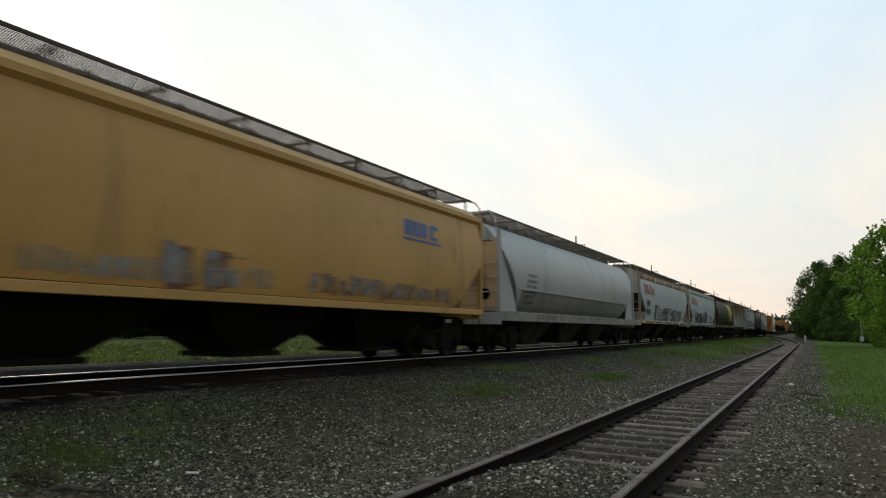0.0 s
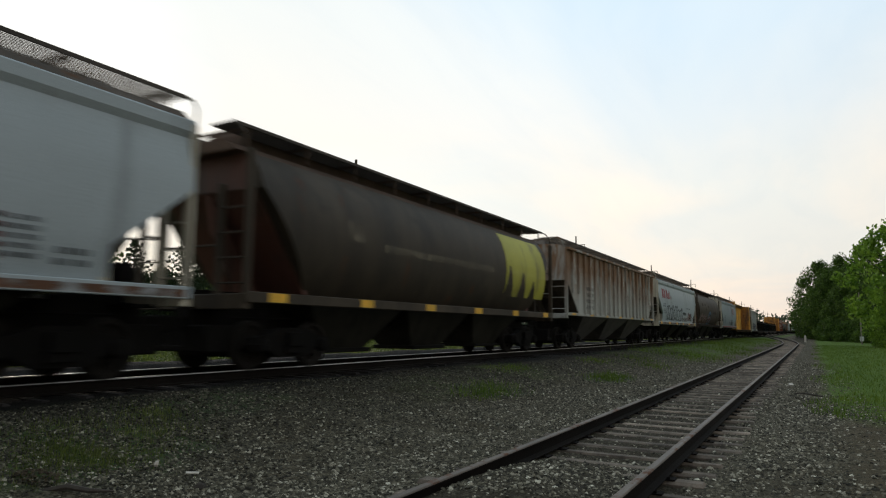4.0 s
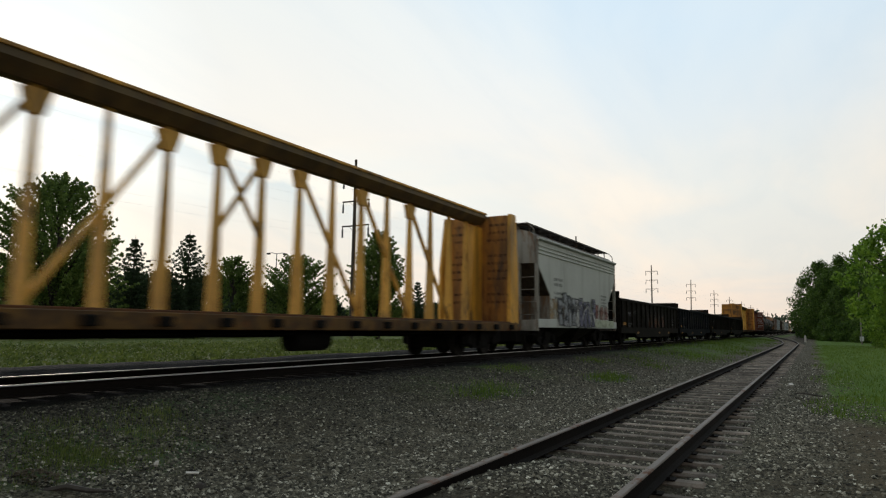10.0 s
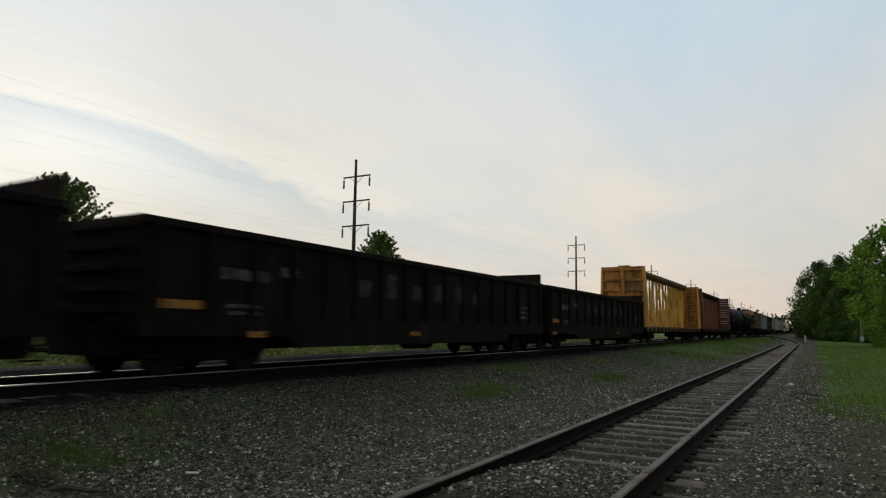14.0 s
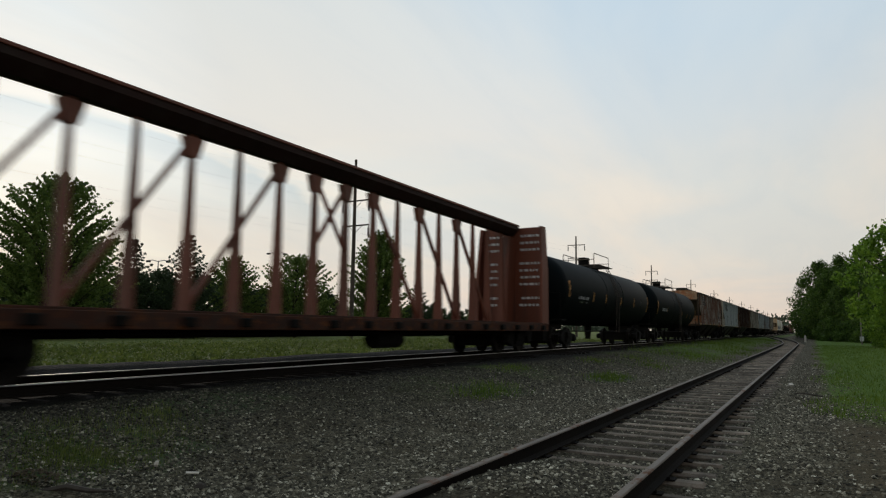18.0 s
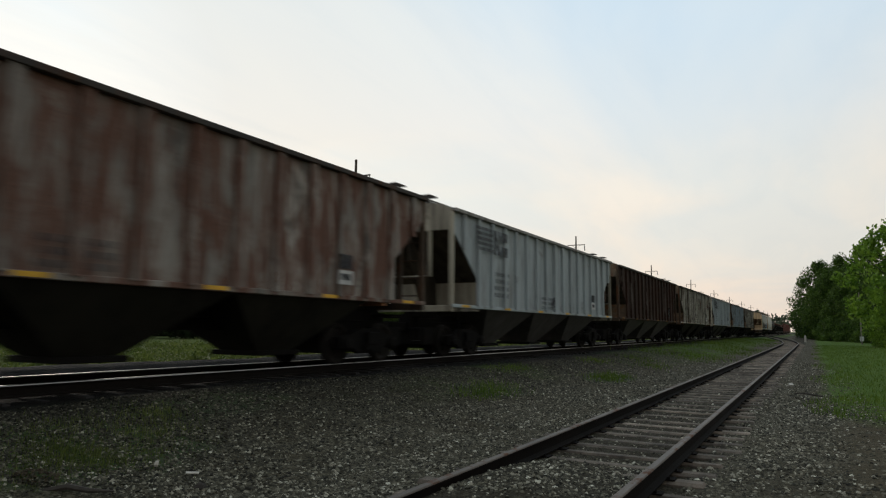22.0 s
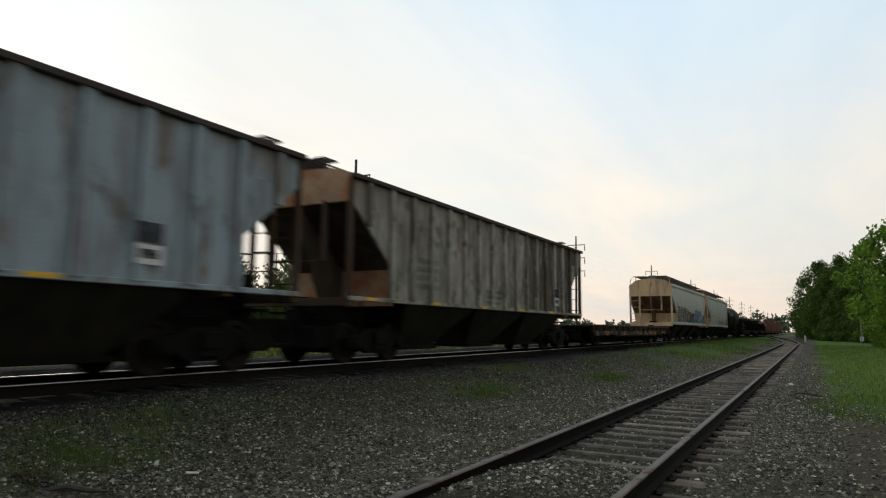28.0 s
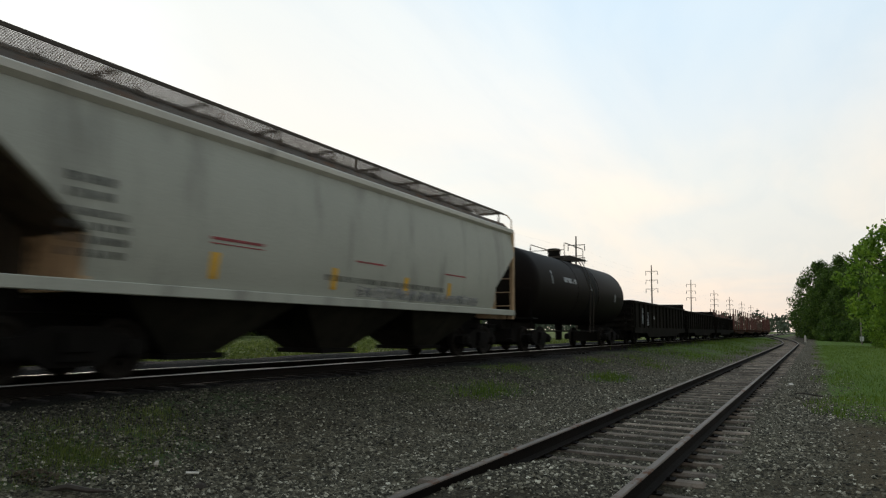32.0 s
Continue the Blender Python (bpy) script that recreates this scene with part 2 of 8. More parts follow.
    if rough_out is not None:
        nt.links.new(rough_out, bs.inputs["Roughness"])
    bs.inputs["Metallic"].default_value = metal
    bs.inputs["Specular IOR Level"].default_value = spec
    if bump > 0:
        bn = nd(nt, "ShaderNodeBump", Strength=bump, Distance=0.02)
        nt.links.new(small.outputs["Fac"], bn.inputs["Height"])
        nt.links.new(bn.outputs[0], bs.inputs["Normal"])
    return m


def leaf_surface(name, base, light, scale=0.6):
    m = bpy.data.materials.new(name)
    m.use_nodes = True
    nt = m.node_tree
    bs = nt.nodes["Principled BSDF"]
    geo = nt.nodes.new("ShaderNodeNewGeometry")
    tc = nt.nodes.new("ShaderNodeTexCoord")
    big = nd(nt, "ShaderNodeTexNoise", Scale=scale, Detail=3.0)
    nt.links.new(tc.outputs["Object"], big.inputs["Vector"])
    f = maths(nt, "ADD", maths(nt, "MULTIPLY", big.outputs["Fac"], 0.7), maths(nt, "MULTIPLY", geo.outputs["Random Per Island"], 0.4))
    col = ramp(nt, f, [(0.3, base), (0.85, light)])
    nt.links.new(col, bs.inputs["Base Color"])
    bs.inputs["Roughness"].default_value = 0.65
    bs.inputs["Specular IOR Level"].default_value = 0.25
    tr = nt.nodes.new("ShaderNodeBsdfTranslucent")
    nt.links.new(col, tr.inputs["Color"])
    mx = nd(nt, "ShaderNodeMixShader", Fac=0.42)
    nt.links.new(bs.outputs[0], mx.inputs[1])
    nt.links.new(tr.outputs[0], mx.inputs[2])
    nt.links.new(mx.outputs[0], nt.nodes["Material Output"].inputs["Surface"])
    return m


def ground_surface():
    """Railway gravel with dirt, darker towards the main line; grass beside the tracks and in patches."""
    m = bpy.data.materials.new("ground_gravel_and_grass")
    m.use_nodes = True
    nt = m.node_tree
    bs = nt.nodes["Principled BSDF"]
    g = nt.nodes.new("ShaderNodeNewGeometry")
    sep = nt.nodes.new("ShaderNodeSeparateXYZ")
    nt.links.new(g.outputs["Position"], sep.inputs[0])
    X, Y = sep.outputs[0], sep.outputs[1]

    def noise_at(scale, detail=4.0, rough=0.6):
        n = nd(nt, "ShaderNodeTexNoise", Scale=scale, Detail=detail, Roughness=rough)
        nt.links.new(g.outputs["Position"], n.inputs["Vector"])
        return n.outputs["Fac"]

    def smooth(value, a, b):
        n = nt.nodes.new("ShaderNodeMapRange")
        n.interpolation_type = "SMOOTHSTEP"
        n.inputs["From Min"].default_value, n.inputs["From Max"].default_value = a, b
        nt.links.new(value, n.inputs["Value"])
        return n.outputs[0]

    vor = nd(nt, "ShaderNodeTexVoronoi", Scale=38.0)
    nt.links.new(g.outputs["Position"], vor.inputs["Vector"])
    stone = ramp(nt, vor.outputs["Color"], [(0.1, (0.022, 0.019, 0.013)), (0.6, (0.082, 0.072, 0.048)), (0.97, (0.26, 0.23, 0.16))])
    dirt = ramp(nt, noise_at(30, 6), [(0.3, (0.035, 0.028, 0.017)), (0.7, (0.078, 0.062, 0.036))])
    n_mid, n_big = noise_at(0.9, 5), noise_at(0.22, 4)
    base = mixc(nt, ramp(nt, n_mid, [(0.42, (0, 0, 0)), (0.62, (0.85, 0.85, 0.85))]), stone, dirt)
    # bare dirt towards the near right, darker dirt between the siding's ties
    base = mixc(nt, maths(nt, "MULTIPLY", smooth(X, -0.3, 0.7), 0.8), base, mixc(nt, 1.0, dirt, (1.25, 1.2, 1.1), "MULTIPLY"))
    bed = maths(nt, "MULTIPLY", smooth(X, SIDE_X - 0.8, SIDE_X - 0.6), maths(nt, "SUBTRACT", 1.0, smooth(X, SIDE_X + 1.0, SIDE_X + 1.4)))
    base = mixc(nt, maths(nt, "MULTIPLY", bed, 0.7), base, mixc(nt, 1.0, dirt, (0.42, 0.40, 0.37), "MULTIPLY"))
    grass = ramp(nt, noise_at(6, 6), [(0.3, (0.040, 0.077, 0.008)), (0.55, (0.072, 0.125, 0.014)), (0.75, (0.116, 0.157, 0.024))])
    wob = maths(nt, "MULTIPLY_ADD", n_mid, 1.6)
    nt.nodes[-1].inputs[2].default_value = -0.8
    xr = maths(nt, "ADD", X, wob)
    lawn = maths(nt, "MULTIPLY", smooth(xr, 0.0, 0.55), smooth(maths(nt, "ADD", Y, maths(nt, "MULTIPLY", wob, 2.0)), 12.6, 14.4))
    field = smooth(maths(nt, "ADD", maths(nt, "MULTIPLY", X, -1.0), wob), 14.1, 15.0)
    strip = maths(nt, "MULTIPLY", maths(nt, "MULTIPLY", smooth(X, -9.0, -7.6), maths(nt, "SUBTRACT", 1.0, smooth(X, -5.6, -4.4))), smooth(Y, 27.0, 40.0))
    strip = maths(nt, "MULTIPLY", strip, ramp(nt, n_mid, [(0.36, (0, 0, 0)), (0.58, (1, 1, 1))]))
    weeds = maths(nt, "MULTIPLY", maths(nt, "MULTIPLY", smooth(X, -9.2, -7.8), maths(nt, "SUBTRACT", 1.0, smooth(X, -6.6, -5.6))), ramp(nt, n_big, [(0.5, (0, 0, 0)), (0.64, (0.35, 0.35, 0.35))]))
    k = maths(nt, "MAXIMUM", maths(nt, "MAXIMUM", lawn, field), maths(nt, "MAXIMUM", strip, weeds))
    # low moss and seedlings in the gravel before the main line
    def spot(cx, cy, rx, ry):
        dx, dy = maths(nt, "DIVIDE", maths(nt, "SUBTRACT", X, cx), rx), maths(nt, "DIVIDE", maths(nt, "SUBTRACT", Y, cy), ry)
        d2 = maths(nt, "ADD", maths(nt, "MULTIPLY", dx, dx), maths(nt, "MULTIPLY", dy, dy))
        return maths(nt, "SUBTRACT", 1.0, smooth(maths(nt, "ADD", d2, maths(nt, "MULTIPLY", wob, 0.5)), 0.25, 1.0))
    moss = maths(nt, "MAXIMUM", maths(nt, "MAXIMUM", spot(-6.5, 4.2, 1.2, 1.6), maths(nt, "MULTIPLY", spot(-7.5, 6.4, 0.8, 2.2), 0.6)), maths(nt, "MAXIMUM", maths(nt, "MULTIPLY", spot(-6.1, 13.2, 0.8, 1.6), 0.8), spot(-5.4, 19.9, 0.7, 2.2)))
    moss = maths(nt, "MULTIPLY", moss, ramp(nt, noise_at(9.0, 5), [(0.34, (0.2, 0.2, 0.2)), (0.58, (0.95, 0.95, 0.95))]))
    # near-black ballast under and beside the main line
    main_bed = maths(nt, "MULTIPLY", smooth(X, MAIN_X - 2.75, MAIN_X - 2.35), maths(nt, "SUBTRACT", 1.0, smooth(maths(nt, "ADD", X, maths(nt, "MULTIPLY", wob, 0.25)), MAIN_X + 1.9, MAIN_X + 2.5)))
    base = mixc(nt, main_bed, base, ramp(nt, vor.outputs["Color"], [(0.1, (0.006, 0.0055, 0.005)), (0.9, (0.022, 0.020, 0.018))]))
    # base colour goes darker from the siding towards the main line
    toward_main = maths(nt, "SUBTRACT", 1.0, smooth(maths(nt, "ADD", X, wob), -7.6, -4.6))
    base = mixc(nt, maths(nt, "MULTIPLY", toward_main, 0.62), base, mixc(nt, 1.0, base, (0.22, 0.23, 0.19), "MULTIPLY"))
    base = mixc(nt, moss, base, ramp(nt, noise_at(14, 5), [(0.3, (0.018, 0.040, 0.014)), (0.7, (0.044, 0.082, 0.022))]))
    straw = ramp(nt, noise_at(2.2, 6), [(0.32, (0.045, 0.072, 0.013)), (0.5, (0.095, 0.120, 0.030)), (0.7, (0.18, 0.175, 0.070))])
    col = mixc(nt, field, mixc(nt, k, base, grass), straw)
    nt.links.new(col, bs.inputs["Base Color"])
    bs.inputs["Roughness"].default_value = 0.9
    bs.inputs["Specular IOR Level"].default_value = 0.13
    h = maths(nt, "ADD", maths(nt, "MULTIPLY", vor.outputs["Distance"], -1.0), maths(nt, "MULTIPLY", noise_at(60, 4), 0.5))
    bn = nd(nt, "ShaderNodeBump", Strength=0.8, Distance=0.03)
    nt.links.new(h, bn.inputs["Height"])
    nt.links.new(bn.outputs[0], bs.inputs["Normal"])
    return m


M_GROUND = ground_surface()
M_RAIL_TOP = surface("polished_rail", (0.34, 0.32, 0.295), rough=0.30, metal=1.0, vary=0.1, bump=0.02)
M_RAIL_OLD = surface("worn_siding_rail", (0.13, 0.105, 0.085), rough=0.6, metal=0.3, vary=0.2, rust=0.3, streak=False)
M_RAIL_SIDE = surface("rusty_rail", (0.008, 0.0062, 0.005), rough=0.9, vary=0.3, spec=0.1)
M_TIE = surface("weathered_tie", (0.195, 0.155, 0.12), rough=0.95, vary=0.5, scale=6, fine=70, bump=0.8, grime=0.45, per_thing=0.45, streak=False)
M_TIE_DARK = surface("creosoted_tie", (0.012, 0.010, 0.009), rough=0.95, vary=0.3, bump=0.5, per_thing=0.3)
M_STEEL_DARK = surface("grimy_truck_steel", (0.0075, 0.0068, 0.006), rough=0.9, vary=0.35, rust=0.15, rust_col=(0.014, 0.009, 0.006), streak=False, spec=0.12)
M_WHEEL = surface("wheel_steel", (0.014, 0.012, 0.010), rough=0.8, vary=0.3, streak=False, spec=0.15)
M_BARK = surface("bark", (0.05, 0.042, 0.034), rough=0.95, vary=0.4, bump=0.8, fine=18)
M_POLE = surface("weathered_pole_wood", (0.075, 0.06, 0.048), rough=0.95, vary=0.3, bump=0.4)
M_POLE_PALE = surface("bleached_pole_wood", (0.21, 0.19, 0.15), rough=0.9, vary=0.3, bump=0.3)
M_INSUL = surface("insulator_porcelain", (0.05, 0.05, 0.055), rough=0.35, vary=0.1)
M_WIRE = surface("aluminium_wire", (0.22, 0.22, 0.23), rough=0.5, metal=0.6, vary=0.1)
M_LEAF = leaf_surface("maple_leaves", (0.060, 0.105, 0.022), (0.19, 0.265, 0.062))
M_LEAF_DARK = leaf_surface("spruce_needles", (0.020, 0.036, 0.016), (0.052, 0.080, 0.032))
M_LEAF_WOOD = leaf_surface("woodland_leaves", (0.018, 0.044, 0.007), (0.096, 0.165, 0.024))
M_LEAF_LIGHT = leaf_surface("bright_woodland_leaves", (0.055, 0.125, 0.011), (0.215, 0.345, 0.038))
# far leaves paled and greyed: distance haze is mixed into the colour
M_LEAF_FAR = leaf_surface("haze_paled_leaves", (0.055, 0.075, 0.050), (0.095, 0.115, 0.075), 0.05)
M_GRASS = leaf_surface("grass_blades", (0.056, 0.106, 0.010), (0.15, 0.21, 0.028), 0.8)
M_WEED = leaf_surface("field_weed_leaves", (0.040, 0.068, 0.010), (0.185, 0.215, 0.048), 0.9)
M_GRASS_DRY = leaf_surface("pale_weeds", (0.12, 0.14, 0.06), (0.42, 0.40, 0.27), 0.7)
M_STUB = surface("pale_post", (0.5, 0.46, 0.4), rough=0.8, vary=0.15)

# ---- ground and tracks ----
def smoothstep(a, b, x):
    t = min(1.0, max(0.0, (x - a) / (b - a)))
    return t * t * (3 - 2 * t)


def ground_z(x, y):
    """The ground: level at the siding, rising to the main line, then a field."""
    z = -0.21 + 0.50 * smoothstep(-4.2, -8.3, x)
    z -= 0.35 * smoothstep(-12.9, -15.5, x)
    # the crest of the ballast shoulder beyond the main line
    z += 0.24 * smoothstep(-11.7, -12.4, x) * (1 - smoothstep(-12.7, -13.6, x))
    bed = smoothstep(SIDE_X - 0.95, SIDE_X - 0.75, x) * (1 - smoothstep(SIDE_X + 0.85, SIDE_X + 1.05, x))
    z -= 0.05 * bed * smoothstep(SIDE_X + 0.65, SIDE_X + 0.85, x) * (1 - smoothstep(60, 80, y))
    z += 0.105 * bed * (1 - smoothstep(5.6, 7.6, y)) * (1 - smoothstep(SIDE_X - 0.3, SIDE_X + 0.6, x))
    z += 0.03 * bed * (1 - smoothstep(6.6, 8.1, y)) * (1 - smoothstep(SIDE_X + 0.5, SIDE_X + 0.8, x))
    far = smoothstep(60, 170, y)
    z += far * 0.45 * smoothstep(1.5, -4.5, x) * (1 - smoothstep(-4.2, -8.3, x))
    return z


def unevenness(x, y):
    """Low humps and hollows, all but level in the siding's bed."""
    if not (-30 < x < 30 and -5 < y < 220):
        return 0.0
    flat = 0.25 if SIDE_X - 1.0 < x < SIDE_X + 1.7 else 1.0
    return flat * (0.05 * noise.noise((x * 0.5, y * 0.5, 3)) + 0.025 * noise.noise((x * 2.1, y * 2.1, 9)))


def siding_x(y):
    return SIDE_X + (MAIN_X - SIDE_X) * smoothstep(78, 178, y) * 0.96


def siding_z(y):
    return MAIN_Z * smoothstep(60, 165, y)


def build_ground():
    xs = sorted({*np.round(np.concatenate([np.linspace(-3000, -120, 14), np.linspace(-110, -20, 19), np.linspace(-19, 6, 101), np.linspace(7, 60, 20), np.linspace(80, 3000, 14)]), 3)})
    ys = sorted({*np.round(np.concatenate([np.linspace(-1500, -40, 12), np.linspace(-35, 0, 12), np.linspace(0.3, 40, 134), np.linspace(41, 200, 70), np.linspace(220, 4500, 20)]), 3)})
    vs = []
    for y in ys:
        for x in xs:
            vs.append((x, y, ground_z(x, y) + unevenness(x, y)))
    nx = len(xs)
    i = np.arange(len(ys) - 1)[:, None] * nx + np.arange(nx - 1)[None, :]
    fs = np.stack([i, i + 1, i + nx + 1, i + nx], -1).reshape(-1, 4)
    thing("ground", "dark gravel ground with grass beside the tracks", "ground", kind="structure", mesh=big_mesh("ground", vs, fs, M_GROUND, True))


RAIL_PROFILE = [(-0.070, 0.0), (0.070, 0.0), (0.070, 0.012), (0.012, 0.035), (0.010, 0.128), (0.036, 0.138), (0.036, 0.162), (0.030, 0.170), (-0.030, 0.170), (-0.036, 0.162), (-0.036, 0.138), (-0.010, 0.128), (-0.012, 0.035), (-0.070, 0.012)]


def rail_geo(stations, side):
    """Foot, web and head of a rail along (x, y, z of its top, heading)."""
    body = Geo()
    n = len(RAIL_PROFILE)
    for x, y, z, a in stations:
        for px, pz in RAIL_PROFILE:
            o = side * 0.753 + px
            body.v.append((x + o * math.cos(a), y + o * math.sin(a), z - 0.171 + pz))
    for s in range(len(stations) - 1):
        for k in range(n):
            j = (k + 1) % n
            body.f.append((s * n + k, s * n + j, s * n + n + j, s * n + n + k))
    return body


# the worn skin of a rail's head: over the top and round both shoulders
WORN = [(-0.0405, -0.027), (-0.0385, -0.014), (-0.034, -0.003), (-0.026, 0.002), (0.0, 0.003), (0.026, 0.002), (0.034, -0.003), (0.0385, -0.014), (0.0405, -0.027)]


def build_tracks():
    def lay(name, label, ys, fx, fz, top_mat, near, tie_mat, far_end, half, gap, first):
        tr = thing(name, label, "railway track", kind="structure")
        st = []
        for y in ys:
            a = -math.atan2(fx(y + 0.5) - fx(y - 0.5), 1.0)
            st.append((fx(y), y, fz(y), a))
        for side in (-1, 1):
            r = part("rail", rail_geo(st, side), M_RAIL_SIDE, tr, "rusty steel rail with a worn top")
            head = Geo()
            worn = WORN[2:8] if top_mat == M_RAIL_TOP else WORN[1:8]
            for x, y, z, a in st:
                for o, dz in worn:
                    q = side * 0.753 + o
                    head.v.append((x + q * math.cos(a), y + q * math.sin(a), z + dz))
            w = len(worn)
            for s in range(len(st) - 1):
                head.f += [(w * s + k, w * s + k + 1, w * s + w + k + 1, w * s + w + k) for k in range(w - 1)]
            part("running_surface", head, top_mat, r, "bright worn running surface")
        tie = Geo().box(-1.3, 1.22, -0.06, 0.06, -0.17, 0, 0.012)
        rnd = random.Random(5)
        me = []
        for a, b, w, t in ((0, 0, 1.03, 0), (0.03, -0.05, 0.87, 0.01), (-0.04, -0.03, 1.13, -0.008), (0.05, -0.12, 0.97, 0.006), (0.0, -0.08, 0.8, -0.012), (-0.02, 0.04, 1.07, 0.0)):
            w *= half
            g = Geo().loft([(-1.3 + a, 1.3 + b, -w, w, -0.17), (-1.3 + a, 1.3 + b, -w - 0.006, w + 0.004, -0.03), (-1.29 + a, 1.28 + b, -w * 0.72 + t, w * 0.8 + t, 0.0)])
            me.append(g.mesh("tie", tie_mat))
        plates = []
        for sd in (-1, 1):
            plate = Geo().box(sd * 0.753 - 0.15, sd * 0.753 + 0.15, -0.07, 0.07, 0.0, 0.014)
            for ox, oy in ((-0.085, 0.04), (0.085, -0.04), (-0.12, -0.045)):
                plate.box(sd * 0.753 + ox - 0.016, sd * 0.753 + ox + 0.016, oy - 0.014, oy + 0.014, 0.012, 0.034, 0.004)
            plates.append(plate.mesh("tie_plate", M_RAIL_SIDE))
        rest = Geo()
        rows = list(first)
        while rows[0] > ys[0]:
            rows.insert(0, rows[0] - rnd.uniform(*gap))
        while rows[-1] < min(ys[-1], far_end):
            rows.append(rows[-1] + rnd.uniform(*gap))
        for y in rows:
            x, z = fx(y), fz(y) - 0.186
            a = -math.atan2(fx(y + 0.5) - fx(y - 0.5), 1.0)
            m = Matrix.Translation((x + rnd.uniform(-0.03, 0.03), y, z + rnd.uniform(-0.012, 0.004))) @ Euler((0, rnd.uniform(-0.006, 0.006), a + rnd.uniform(-0.02, 0.02))).to_matrix().to_4x4()
            if near[0] < y < near[1]:
                part("tie", rnd.choice(me), None, tr, at=m)
                if top_mat == M_RAIL_OLD and y < 32:
                    for pm in plates:
                        part("tie_plate", pm, None, tr, at=m)
            else:
                b = len(rest.v)
                rest.v += [tuple(m @ Vector(v)) for v in tie.v]
                rest.f += [tuple(b + i for i in f) for f in tie.f]
        part("far_ties", big_mesh("far_ties", rest.v, rest.f, tie_mat), None, tr, kind="stuff")
        return tr

    lay("main_track", "main line railway track with bright rails on ballast", [-600, -100, 0, 50, 100, 200, 400, 1300], lambda y: MAIN_X, lambda y: MAIN_Z, M_RAIL_TOP, (3, 60), M_TIE_DARK, 260, 0.06, (0.49, 0.56), (0.0,))
    lay("siding_track", "old siding track on weathered wooden ties in gravel", [-600, -100, 0] + [2.5 * i for i in range(1, 80)], siding_x, siding_z, M_RAIL_OLD, (2, 110), M_TIE, 199, 0.088, (0.56, 0.64), (7.12, 7.64, 8.19, 8.74, 9.32, 9.89, 10.38, 11.02, 11.6, 12.41, 13.15, 13.76, 14.38, 15.19, 15.82))


build_ground()
build_tracks()


# ---- freight cars ----
# Each car stands with its origin on the rails at its middle; +y is its rear end, +x the side that the camera sees.
WHEEL_R = 0.457
CARS, WHEELSETS = [], []


def truck_meshes():
    bol = Geo().box(-1.2, 1.2, -0.2, 0.2, 0.42, 0.72, 0.02)
    for s in (-1, 1):
        bol.box(s * 1.0 - 0.16, s * 1.0 + 0.16, -0.24, 0.24, 0.30, 0.46)
    for y in (-0.5, 0.5):
        bol.box(-0.95, 0.95, y - 0.09, y + 0.09, 0.34, 0.52)
    bol.box(-0.7, 0.7, -1.0, 1.0, 0.60, 0.74)
    bol.box(-0.62, 0.62, -1.28, 1.28, 0.24, 0.76)
    frame_pts = [(-1.12, 0.36), (-1.12, 0.60), (-0.72, 0.66), (-0.34, 0.80), (0.34, 0.80), (0.72, 0.66), (1.12, 0.60), (1.12, 0.36), (0.98, 0.32), (0.78, 0.44), (0.40, 0.22), (-0.40, 0.22), (-0.78, 0.44), (-0.98, 0.32)]
    fr = Geo().prism(frame_pts, -0.09, 0.09)
    for y in (-0.89, 0.89):
        fr.lathe([(0.05, 0.15), (0.15, 0.15), (0.19, 0.09)], 10, "x", (0, y, 0.457))
    for y in (-0.12, 0.0, 0.12):
        fr.lathe([(0.30, 0.05), (0.62, 0.05)], 8, "z", (0.06, y, 0))
    w = Geo().lathe([(-0.95, 0.07), (0.95, 0.07)], 10, "x", (0, 0, 0))
    for s in (-1, 1):
        prof = [(0.68, 0.10), (0.68, 0.34), (0.69, WHEEL_R - 0.06), (0.69, WHEEL_R + 0.025), (0.72, WHEEL_R + 0.025), (0.735, WHEEL_R), (0.82, WHEEL_R - 0.004), (0.82, WHEEL_R - 0.07), (0.76, 0.33), (0.75, 0.16), (0.84, 0.14), (0.84, 0.09)]
        w.lathe([(s * a, r) for a, r in prof], 28, "x")
        for k in range(4):
            a = k * math.pi / 2 + 0.4
            w.box(s * 0.79 - 0.03, s * 0.79 + 0.03, 0.24 * math.cos(a) - 0.03, 0.24 * math.cos(a) + 0.03, 0.24 * math.sin(a) - 0.03, 0.24 * math.sin(a) + 0.03)
    shoe = Geo().box(-0.05, 0.05, -0.05, 0.05, -0.16, 0.16, 0.01)
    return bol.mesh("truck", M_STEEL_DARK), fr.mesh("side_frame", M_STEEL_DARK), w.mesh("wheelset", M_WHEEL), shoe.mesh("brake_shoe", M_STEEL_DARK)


TRUCK, SIDE_FRAME, WHEELSET, BRAKE_SHOE = truck_meshes()
_cg = Geo().box(-0.09, 0.09, -0.45, 0.28, 0.74, 0.98, 0.02).box(-0.14, 0.14, 0.22, 0.46, 0.70, 1.0, 0.03)
_cg.box(-0.02, 0.02, 0.1, 0.2, 0.5, 0.74)
COUPLER = _cg.mesh("coupler", M_STEEL_DARK)
HOSE = Geo().tube([(0.35, 0.1, 0.8), (0.34, 0.22, 0.55), (0.25, 0.42, 0.42), (0.1, 0.6, 0.5)], 0.025, 6).mesh("air_hose", M_STEEL_DARK)


